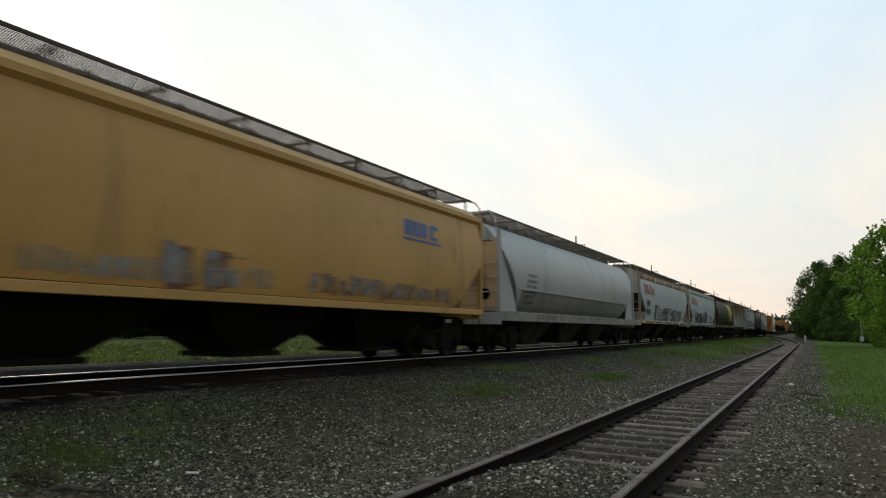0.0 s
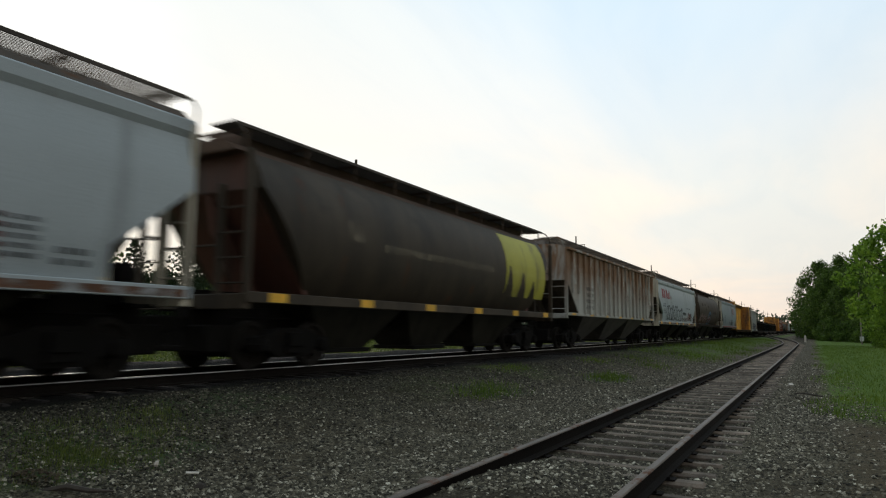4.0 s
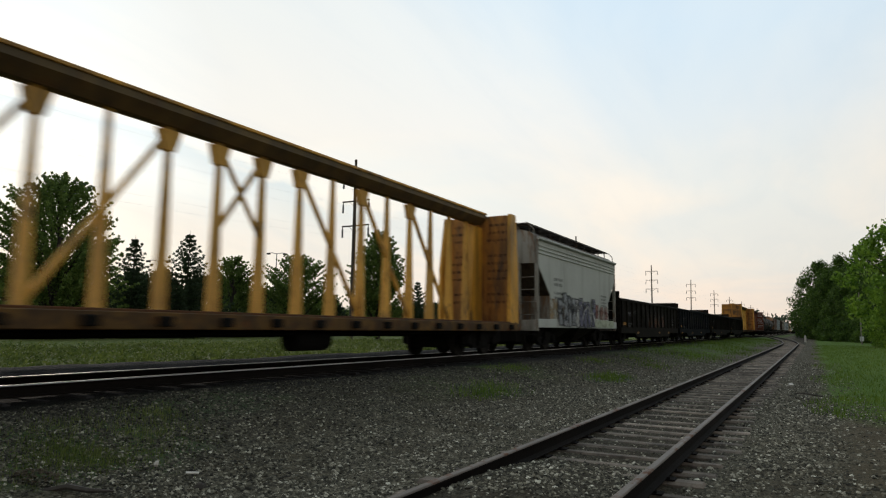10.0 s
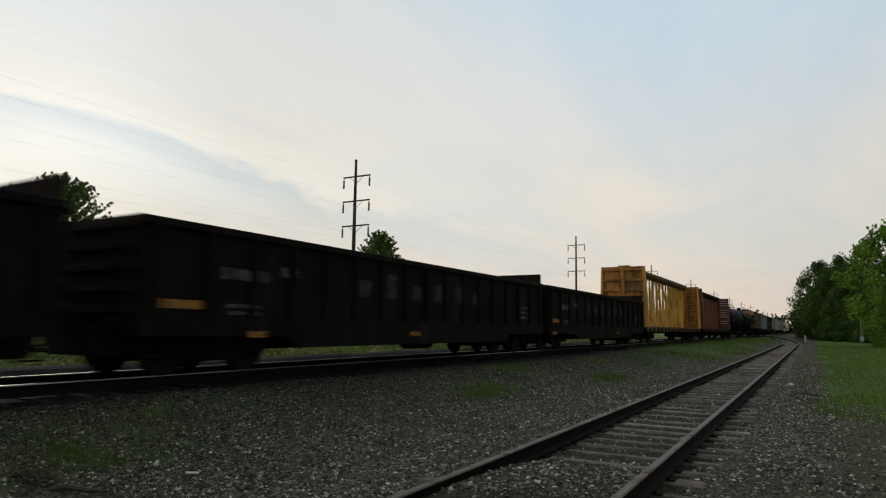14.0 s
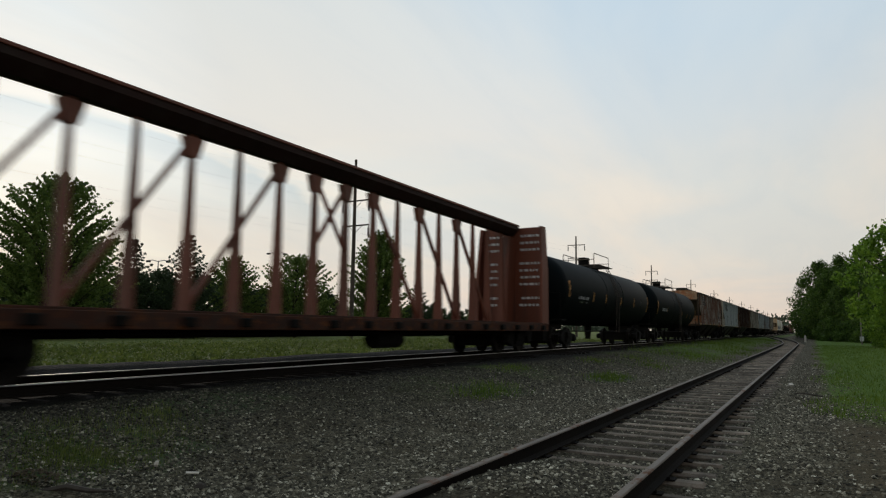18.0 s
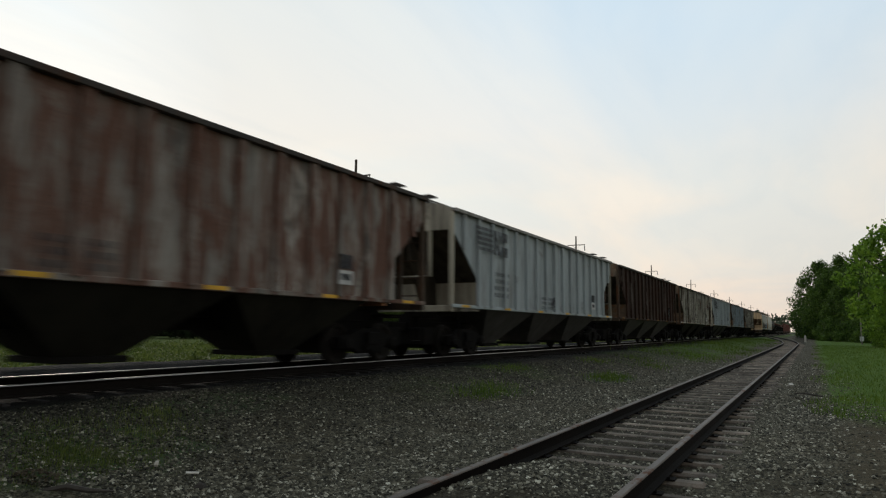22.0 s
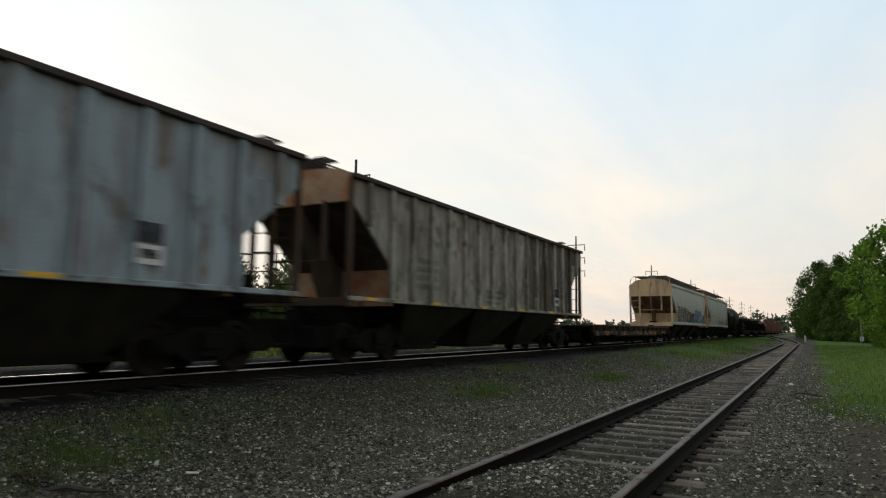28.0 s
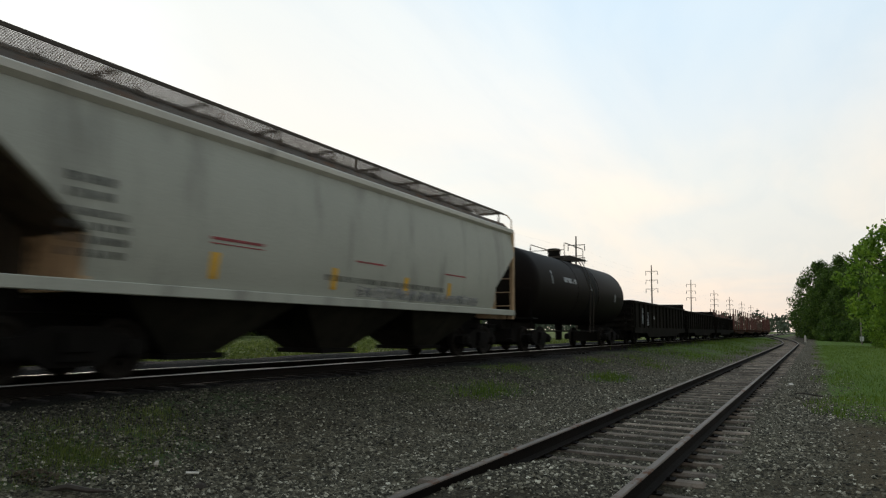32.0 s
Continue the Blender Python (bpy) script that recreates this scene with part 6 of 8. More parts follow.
    for y, z in ((-5.2, 3.1), (-3.6, 3.15), (-2.9, 2.75), (-1.4, 3.0), (2.1, 2.5), (3.0, 2.5), (4.6, 2.1)):
        bars(c, "faded_patch", ROUND, [(y, y + rnd.uniform(0.4, 0.9), z, z + rnd.uniform(0.15, 0.3))], M_FADED_OLIVE, "faded pale patch of old paint")
    bars(c, "painted_base", ROUND, [(-6.5, 1.2, 1.44, 1.52)], M_SPRAY_GREY)
    # white hopper with a round emblem
    c, L = hopper("covered_hopper", "white covered hopper with a round emblem and red bars", 143.6, 159.0, CURVED, P_WHITE_DIM, end_mat=P_CREAM, chord=P_WHITE_DIM, cut=1.35, cut_z=3.0, cut_low=1.95, deck_z=4.70, hatch_z=4.80, sill_rust=True)
    em = Geo()
    stroke(em, CURVED, arc(2.45, 3.22, 0.45, 0.51, 0, 360, 24), 0.20, 0.010)
    part("emblem_ring", em, P_CREAM, c, "round dark and cream emblem")
    em = Geo()
    stroke(em, CURVED, arc(2.45, 3.22, 0.56, 0.62, 0, 360, 24), 0.06, 0.014)
    stroke(em, CURVED, arc(2.45, 3.22, 0.17, 0.21, 0, 360, 16), 0.42, 0.014)
    patch(em, CURVED, 2.22, 2.68, 3.66, 3.82, 0.016, 2)
    patch(em, CURVED, 2.22, 2.68, 2.58, 2.74, 0.016, 2)
    part("emblem_centre", em, M_DECAL_BLACK, c)
    bars(c, "red_bar", CURVED, [(3.15, 4.85, 3.40, 3.53), (3.15, 4.6, 3.15, 3.28), (3.15, 4.7, 2.90, 3.03)], M_RED_PALE, "three red bars of lettering")
    text_lines(c, CURVED, -5.3, 2.6, 0.9, 0.11, 2, M_DECAL_BLACK, 91)
    text_lines(c, CURVED, -5.3, 2.2, 1.1, 0.06, 4, M_DECAL_BLACK, 92)
    text_lines(c, CURVED, -0.72, 2.0, 0.95, 0.06, 5, M_DECAL_BLACK, 93)
    text_lines(c, CURVED, 1.0, 2.15, 2.2, 0.10, 2, M_SPRAY_DARK, 94)
    graffiti(c, CURVED, 0.9, 3.2, 1.52, 1.98, M_MARK_FAINT, M_MARK_DIM, 95, "dark smudged scribble", n=6, extra=M_MARK_DIM)
    text_lines(c, CURVED, 1.2, 1.78, 1.8, 0.08, 2, M_SPRAY_DARK, 95)
    text_lines(c, CURVED, 5.3, 1.85, 0.6, 0.10, 2, M_DECAL_BLACK, 96)
    for i in range(18):
        y = (i - 8.5) * (L - 1.4) / 17
        part("reflector", Geo().box(1.5405, 1.5445, y - 0.2, y + 0.2, 1.29, 1.39), M_RED_STRIP, c, "red reflective strip")
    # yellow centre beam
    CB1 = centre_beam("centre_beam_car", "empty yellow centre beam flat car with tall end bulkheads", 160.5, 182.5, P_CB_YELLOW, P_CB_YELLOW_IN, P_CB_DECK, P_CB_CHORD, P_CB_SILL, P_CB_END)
    def notices(c, half, mat, seed):
        """Rows of small stencilled notices on the inner face of the rear bulkhead."""
        rnd = random.Random(seed)
        g = Geo()
        for i in range(11):
            z = 4.4 - i * 0.27
            if i in (3, 8):
                continue
            for x0, x1 in ((0.3, 1.1), (-1.1, -0.4)):
                x = x0 + rnd.uniform(0, 0.15)
                while x < x1:
                    w = rnd.uniform(0.06, 0.2)
                    g.quad((x, half - 0.126, z), (x + w, half - 0.126, z), (x + w, half - 0.126, z + 0.09), (x, half - 0.126, z + 0.09))
                    x += w + 0.05
        part("stencilled_data", g, mat, c, kind="stuff")
    notices(CB1[0], CB1[1] / 2, M_DECAL_BLACK, 5)
    # short grey hopper with graffiti
    c, L = hopper("covered_hopper", "short grey two-bay covered hopper with blue and white graffiti", 184.2, 195.05, SHORT, P_SHORT, end_mat=P_SHORT_END, chord=P_SHORT, board="dark", bays=2, cut=1.3, cut_z=3.25, cut_low=2.1, sill=(0.88, 1.20), chord_h=0.10, roof_mat=P_ROOF_DARK)
    for z in (3.62, 3.76, 3.90):
        part("side_rib", Geo().box(1.49, 1.535, -L / 2 + 0.12, L / 2 - 0.12, z, z + 0.05, 0.008), P_SHORT, c)
    text_lines(c, FLAT, -3.65, 2.83, 1.0, 0.12, 2, M_DECAL_BLACK, 101)
    text_lines(c, FLAT, -3.68, 2.29, 1.2, 0.11, 2, M_DECAL_BLACK, 102)
    bars(c, "stain", [(1, 1.527), (3, 1.527)], [(-4.3, -2.2, 1.22, 2.0)], M_TAN_STAIN, "tan rust stain low on the side")
    bars(c, "painted_band", [(0, 1.5405), (3, 1.5405)], [(1.55, 4.9, 0.92, 1.26)], M_SPRAY_MINT, "pale green painted band over the sill")
    graffiti(c, [(0, 1.545), (3, 1.545)], -3.3, -0.6, 0.92, 2.35, M_SPRAY_PALE, M_SPRAY_DARK, 104, "white, black and tan graffiti reaching over the sill", n=5, extra=M_SPRAY_GREY)
    graffiti(c, [(0, 1.547), (3, 1.547)], -0.7, 1.7, 0.92, 2.2, M_SPRAY_PURPLE, M_SPRAY_DARK, 109, "dark blue and white graffiti", n=4, extra=M_SPRAY_PALE)
    graffiti(c, [(0, 1.535), (3, 1.535)], 1.6, 3.9, 1.3, 2.0, M_SPRAY_RED, M_SPRAY_RUST, 107, "faded red graffiti", n=3, extra=M_SPRAY_RUST)
    text_lines(c, FLAT, L / 2 - 2.6, 2.45, 0.9, 0.09, 4, M_DECAL_BLACK, 108)
    # gondolas
    def marked(c, L, seed, yellow):
        P = [(0, 1.45), (3, 1.45)]
        rnd = random.Random(seed)
        text_lines(c, P, -L / 2 + 1.55, 1.82, 1.1, 0.2, 1, M_MARK_DIM, seed)
        text_lines(c, P, -L / 2 + 3.0, 1.95, 0.5, 0.2, 1, M_MARK_DIM, seed + 1)
        text_lines(c, P, -L / 2 + 1.7, 1.2, 0.8, 0.07, 3, M_MARK_DIM, seed + 2)
        text_lines(c, P, L / 2 - 2.0, 1.6, 0.5, 0.10, 3, M_MARK_DIM, seed + 2)
        for k in range(6):
            y = -2.9 + k * 1.12 + rnd.uniform(-0.1, 0.1)
            bars(c, "painted_letter", P, [(y, y + rnd.uniform(0.3, 0.5), 1.5, 1.5 + rnd.uniform(0.35, 0.6))], M_MARK_FAINT, "faint faded letter shape")
        part("reflector", Geo().box(1.446, 1.451, -L / 2 + 0.35, -L / 2 + 1.25, 1.09, 1.23), M_STRIP_DIRTY, c, "yellow reflective strip")
        for y in yellow:
            part("reflector", Geo().box(1.503, 1.508, y - 0.22, y + 0.22, 0.62, 0.73), M_STRIP_DIRTY, c, "yellow reflective strip")
    c, L = gondola("gondola", "long black gondola, empty, with raised ends and dull markings", 196.2, 212.7, P_BLACK, front_up=True)
    marked(c, L, 111, (-4.5, 1.5, 4.6))
    graffiti(c, [(0, 1.45), (3, 1.45)], -1.5, 3.2, 1.0, 1.6, M_SPRAY_RUST, M_MARK_FAINT, 113, "dark red graffiti", n=4, extra=M_SPRAY_RUST)
    c, L = gondola("gondola", "blue-black gondola with white markings and yellow strips", 213.6, 230.1, P_BLUE_BLACK, mat_end=P_END_DARK, front_up=True)
    marked(c, L, 121, (-7.2, -2.4, 2.5))
    c, L = gondola("gondola", "weathered black gondola with faded markings", 231.3, 248.1, P_BLACK, ribs=17, mat_end=P_END_DARK)
    marked(c, L, 131, (-6.0, -0.6))
    c, L = gondola("gondola", "black gondola with a raised brown end", 248.8, 264.8, P_BLACK, mat_end=P_END_DARK)
    marked(c, L, 141, (-7.5, 2.0))
    # second yellow, then maroon centre beam
    c, L = centre_beam("centre_beam_car", "empty yellow centre beam flat car, bulkheads lettered", 266.1, 288.1, P_CB_YELLOW, P_CB_YELLOW_IN, P_CB_DECK, P_CB_CHORD, P_CB_SILL, P_CB_END)
    notices(c, L / 2, M_DECAL_BLACK, 6)
    c, L = centre_beam("centre_beam_car", "empty maroon centre beam flat car with white markings", 290.2, 312.3, P_CB_RED, P_CB_RED, P_CB_RED_DECK, P_CB_RED_CHORD)
    notices(c, L / 2, M_DECAL_WHITE, 9)
    # tank cars
    Y = M_STRIP_DIRTY
    ttl = [(-7.3, 2.15, 2.85, 0.2, Y), (-3.85, 2.1, 2.52, 0.22, Y), (-1.75, 2.12, 2.52, 0.2, Y), (1.06, 2.12, 2.5, 0.2, Y), (3.97, 2.1, 2.6, 0.18, Y), (5.6, 2.1, 2.6, 0.14, M_MARK_DIM), (7.35, 1.9, 2.8, 0.2, Y)]
    c, L = tank_car("tank_car", "long black tank car with yellow marks and a railed top platform", 313.8, 330.3, P_TANK, 1.50, 2.51, ttl + [(-5.3, 2.14, 2.26, 1.5, M_SPRAY_GREY), (-5.2, 1.98, 2.04, 1.2, M_MARK_DIM)])
    c, L = tank_car("tank_car", "black tank car with pale markings and a railed top platform", 332.0, 348.6, P_TANK, 1.50, 2.51, [(-7.65, 1.9, 2.75, 0.2, Y), (-5.4, 2.12, 2.32, 1.7, M_SPRAY_GREY), (-4.4, 2.1, 2.4, 0.16, Y), (1.57, 1.88, 2.28, 0.2, Y), (3.95, 1.8, 2.14, 0.2, Y), (5.63, 1.78, 2.1, 0.18, Y), (2.05, 1.74, 1.79, 0.6, M_MARK_DIM), (3.4, 1.78, 1.83, 0.5, M_MARK_DIM), (6.35, 2.6, 2.74, 0.5, M_MARK_DIM), (6.95, 2.56, 2.74, 0.5, M_MARK_DIM), (7.75, 1.9, 2.75, 0.2, Y)])

    # ribbed hoppers
    def ribbed(label, f, r, mat, end, chute, seed, refl=M_YELLOW_STRIP, stripes=False, data=M_DECAL_BLACK, eave_mat=None, alt=(0, 0), reflect_at=None, outlet=0.5):
        c, L = hopper("covered_hopper", label, f, r, FLAT, mat, end_mat=end, ribs=17, rib_mat=mat, panel_mat=mat, board="centre", reflect=refl, chute_mat=chute, sill=(1.40, 1.50), zroof=4.42, slope_mat=P_SLOPE, eave_mat=eave_mat, cut=1.65, cut_z=3.6, cut_low=2.2, low_mat=end, outlet=outlet, keel=0.74, alt=alt, alt_mat=P_DIRT_BROWN, post_mat=P_POST_BROWN if end in (P_TAN_DIRTY, P_RUST_TAN) else None, reflect_at=reflect_at, one_ladder=True)
        P = [(1, 1.575), (4.2, 1.575)]
        if data != M_MARK_FAINT:
            text_lines(c, P, -L / 2 + 2.5, 2.6, 1.3, 0.13, 4, data, seed)
        text_lines(c, P, -1.5, 2.0, 1.2, 0.10, 3, data, seed + 1)
        part("data_plate", Geo().box(1.60, 1.61, L / 2 - 3.62, L / 2 - 3.18, 2.05, 2.36), M_SPRAY_DARK, c, "black data panel")
        plate = part("data_plate", Geo().box(1.60, 1.61, L / 2 - 3.64, L / 2 - 3.16, 1.72, 2.02), M_DECAL_WHITE if data != M_MARK_FAINT else M_MARK_DIM, c, "pale-framed data panel")
        part("panel_face", Geo().box(1.606, 1.614, L / 2 - 3.56, L / 2 - 3.24, 1.81, 1.95), M_SPRAY_DARK, plate, "dark face of the data panel")
        if stripes:
            stripe_mark(c, [(1, 1.5), (4.2, 1.5)], -L / 2 + 1.3, 3.12, 0.78, M_SPRAY_DARK)
        return c, L
    ribbed("rust-covered ribbed hopper with tan rusted ends", 350.1, 366.7, P_RUST_HOP, P_RUST_TAN, P_CHUTE_DIM, 201, stripes=True)
    c, L = ribbed("dull white ribbed hopper with a dark striped emblem", 368.2, 384.8, P_DULL_WHITE, P_CREAM, P_CHUTE_GREY, 211, stripes=True, eave_mat=P_RIB_PALE)
    dot = Geo()
    stroke(dot, [(1, 1.575), (4, 1.575)], arc(-0.17, 1.85, 0.1, 0.1, 0, 360, 12), 0.22, 0.01)
    part("round_mark", dot, M_SPRAY_DARK, c)
    ribbed("oxide brown ribbed hopper with pale scrapes", 386.3, 402.8, P_BROWN_RIB, P_TAN_DIRTY, P_CHUTE_GREY, 221, refl=M_STRIP_DIRTY, data=M_MARK_FAINT)
    c, L = ribbed("dirt-caked grey ribbed hopper with dark patches", 404.4, 421.0, P_DIRTY, P_TAN_DIRTY, P_CHUTE_DIM, 231, refl=M_STRIP_DIRTY, alt=(0, 6))
    rnd = random.Random(4)
    for i in range(9):
        y = -L / 2 + 2.2 + i * 1.5 + rnd.uniform(-0.3, 0.3)
        z = rnd.uniform(1.9, 3.2)
        bars(c, "painted_patch", [(1, 1.5), (4.2, 1.5)], [(y, y + rnd.uniform(0.45, 0.8), z, z + rnd.uniform(0.5, 1.1))], M_BROWN_BLOT, "brown blot of dirt over the paint")
    c, L = ribbed("dull white ribbed hopper with a striped emblem and a red corner", 422.5, 439.1, P_DULL_WHITE, P_CREAM, P_CHUTE_GREY, 241, stripes=True, eave_mat=P_RIB_PALE)
    rp = Geo()
    conform(rp, FLAT, [((-L / 2 + 0.1, 3.75), (-L / 2 + 0.1, 4.15)), ((-L / 2 + 1.4, 3.95), (-L / 2 + 1.4, 4.15))], 0.01)
    part("painted_corner", rp, M_SPRAY_RED, c, "faded red corner")
    c, L = ribbed("blue-grey ribbed hopper, rust-stained, with a dark letter shape", 440.7, 457.3, P_BLUEGREY, P_TAN_DIRTY, P_CHUTE_DIM, 251, outlet=1.05, reflect_at=(-6.8, -3.4, 0.0, 3.4))
    mk = Geo()
    Q = [(1, 1.575), (4.2, 1.575)]
    stroke(mk, Q, [(-5.6, 4.0), (-5.1, 3.0), (-4.7, 3.7), (-4.25, 3.0), (-3.6, 4.0)], 0.34, 0.009)
    part("painted_mark", mk, M_SPRAY_DARK, c, "large faded dark letter shape")
    c, L = ribbed("grey-brown ribbed hopper caked with dirt", 458.9, 475.3, P_DIRTY, P_RUST_TAN, P_CHUTE_DIM, 261, alt=(10, 17), outlet=0.85)
    # flat car
    c, L = flat_car("flat_car", "empty rusty flat car with patched side sills", 476.9, 495.0, P_FLAT, P_FLAT_DECK, mat_edge=P_FLAT_EDGE)
    rnd = random.Random(15)
    for y, m in ((-7.9, M_PATCH_GREY), (-6.7, M_PATCH_ORANGE), (-5.3, M_PATCH_GREY), (-3.6, M_PATCH_ORANGE), (-2.6, M_PATCH_GREY), (-1.2, M_PATCH_GREY), (0.2, M_PATCH_ORANGE), (1.9, M_PATCH_GREY), (3.1, M_PATCH_ORANGE), (4.3, M_PATCH_ORANGE), (5.9, M_PATCH_GREY), (7.2, M_PATCH_ORANGE)):
        w, zc = rnd.uniform(0.8, 1.7), rnd.uniform(0.66, 0.70)
        g = Geo()
        pts = [(1.524, y + w / 2 * a + rnd.uniform(-0.03, 0.03), zc + 0.115 * b + rnd.uniform(-0.01, 0.01)) for a, b in ((-1, -0.9), (0.3, -1.0), (1, -0.9), (1.0, 0.9), (-0.2, 1.0), (-1.0, 0.9))]
        g.quad(*pts)
        part("painted_patch", g, m, c, "worn patch of paint on the sill")
    # beige hoppers
    c, L = hopper("covered_hopper", "beige covered hopper with blue and grey graffiti, tan-stained ends", 496.6, 513.3, CURVED, P_BEIGE, end_mat=P_BEIGE_END, one_ladder=True, slope_mat=P_BEIGE_SLOPE, chord=P_BEIGE_CHORD, chord_h=0.18, cut=1.5, cut_z=3.3, cut_low=2.1, sill=(1.26, 1.44), outlet=0.55, keel=0.76)
    text_lines(c, CURVED, -6.95, 2.84, 0.7, 0.12, 2, M_DECAL_BLACK, 301)
    text_lines(c, CURVED, -7.0, 2.35, 0.9, 0.09, 4, M_DECAL_BLACK, 302)
    sprayed_block(c, CURVED, -6.3, -1.9, 1.5, 2.75, 2.5, M_CREAM_WASH, 304, "cream sprayed ground of the graffiti")
    graffiti(c, CURVED, -6.2, -2.0, 1.52, 2.62, M_CREAM_WASH, M_SPRAY_DARK, 305, "grey and black graffiti", n=7, extra=M_SPRAY_GREY)
    sprayed_block(c, CURVED, -2.1, 1.8, 1.5, 2.45, 2.3, M_DULL_VIOLET, 308, "dull violet sprayed ground of the graffiti")
    graffiti(c, CURVED, -2.0, 1.7, 1.52, 2.38, M_SPRAY_PURPLE, M_SPRAY_DIM, 309, "violet graffiti", n=6, extra=M_DULL_VIOLET)
    b = sprayed_block(c, CURVED, 1.65, 5.35, 1.5, 2.66, 2.6, M_SPRAY_BLUE, 21, "blue graffiti block", 0.010)
    graffiti(c, CURVED, 5.2, 7.2, 1.5, 2.3, M_BLUE_FADED, M_BLUE_FADED, 323, "washed-out blue graffiti", n=3, extra=M_SPRAY_PALE)
    sw = Geo()
    stroke(sw, CURVED, arc(3.0, 2.15, 0.5, 0.3, 0, 300, 10), 0.08, 0.012)
    stroke(sw, CURVED, arc(4.3, 2.05, 0.5, 0.35, 60, 360, 10), 0.08, 0.012)
    stroke(sw, CURVED, [(2.1, 1.75), (2.8, 1.9), (3.6, 1.7), (4.9, 1.85)], 0.07, 0.0125)
    stroke(sw, CURVED, [(3.4, 2.5), (3.7, 2.2), (3.9, 1.8)], 0.06, 0.013)
    part("outline", sw, M_SPRAY_GREY, b)
    for y in (-4.45, -1.55, 1.35, 4.4):
        bars(c, "reflector", [(z, w + 0.012) for z, w in CURVED], [(y, y + 0.2, 1.6, 2.08)], M_YELLOW_STRIP, "yellow reflective strip")
    c, L = hopper("covered_hopper", "beige covered hopper with stencilled data and tan-stained ends", 514.9, 531.4, CURVED, P_BEIGE, end_mat=P_BEIGE_END, slope_mat=P_SLOPE, chord=P_BEIGE_CHORD, chord_h=0.18, cut=1.5, cut_z=3.3, cut_low=2.1, sill=(1.26, 1.44), outlet=0.55, keel=0.76)
    text_lines(c, CURVED, -7.1, 2.9, 0.75, 0.13, 2, M_DECAL_BLACK, 311)
    text_lines(c, CURVED, -7.15, 2.42, 1.05, 0.11, 4, M_DECAL_BLACK, 312)
    bars(c, "red_line", CURVED, [(-4.6, -3.4, 2.26, 2.31), (-4.6, -3.4, 2.19, 2.21), (-0.6, 0.5, 2.24, 2.28), (3.4, 4.6, 2.26, 2.30)], M_DECAL_RED)
    for y in (-4.57, -1.4, 1.4, 3.6):
        bars(c, "reflector", CURVED, [(y, y + 0.18, 1.6, 2.05)], M_YELLOW_STRIP, "yellow reflective strip")
    graffiti(c, CURVED, -0.5, 5.5, 1.5, 1.75, M_BEIGE_FADED, M_SPRAY_GREY, 315, "very faded graffiti")
    text_lines(c, CURVED, -1.6, 1.9, 5.0, 0.12, 1, M_DECAL_BLACK, 318)
    # last tank car, gondolas and staked flats
    tank_car("tank_car", "short black tank car with a railed top platform", 533.2, 547.0, P_TANK_BROWN, 1.48, 2.52, [(-4.8, 2.6, 3.1, 0.12, M_SPRAY_GREY), (-2.6, 2.75, 2.95, 1.6, M_SPRAY_GREY), (0.4, 2.6, 3.0, 0.12, M_SPRAY_GREY), (4.4, 2.2, 2.6, 0.3, M_SPRAY_GREY)])
    c, L = gondola("gondola", "dark gondola with pale upright marks", 548.6, 565.2, P_BLACK)
    bars(c, "painted_mark", [(0, 1.53), (3, 1.53)], [(-6.6, -6.3, 1.2, 2.1), (-5.2, -4.9, 1.1, 1.9), (-3.4, -3.1, 1.5, 1.7)], M_SPRAY_GREY)
    gondola("gondola", "dark gondola with a raised end", 566.8, 583.0, P_BLACK, top=2.4)
    c, L = gondola("gondola", "black gondola heaped with scrap", 584.6, 600.8, P_BLACK, top=2.3)
    scrap = Geo()
    rnd = random.Random(77)
    for i in range(90):
        x, y, z = rnd.uniform(-1.1, 1.1), rnd.uniform(-7.4, 7.4), rnd.uniform(1.9, 2.55)
        a, b, d = rnd.uniform(0.1, 0.5), rnd.uniform(0.15, 0.8), rnd.uniform(0.05, 0.35)
        scrap.loft([(x - a, x + a, y - b, y + b, z - d), (x - a * 0.6, x + a * 0.8, y - b * 0.8, y + b * 0.6, z + d)])
    part("scrap_load", scrap, P_BROWN_RED, c, "rusty scrap heap", kind="stuff")
    for f in (602.4, 620.6, 638.8, 657.0, 671.0):
        flat_car("flat_car", "red flat car with tall upright stakes", f, f + (16.4 if f < 650 else 12.6), P_CB_RED_DECK, P_FLAT_DECK, 6, P_STAKE_RED)


M_BEIGE_FADED = decal("faded_spray_paint", (0.36, 0.36, 0.33))
consist()


# ---- power line ----
POLE_X, POLE_Y0, POLE_GAP, POLE_TOP = -40.9, 53.6, 71.5, 18.95
ARM_Z = (17.2, 14.6, 12.0)


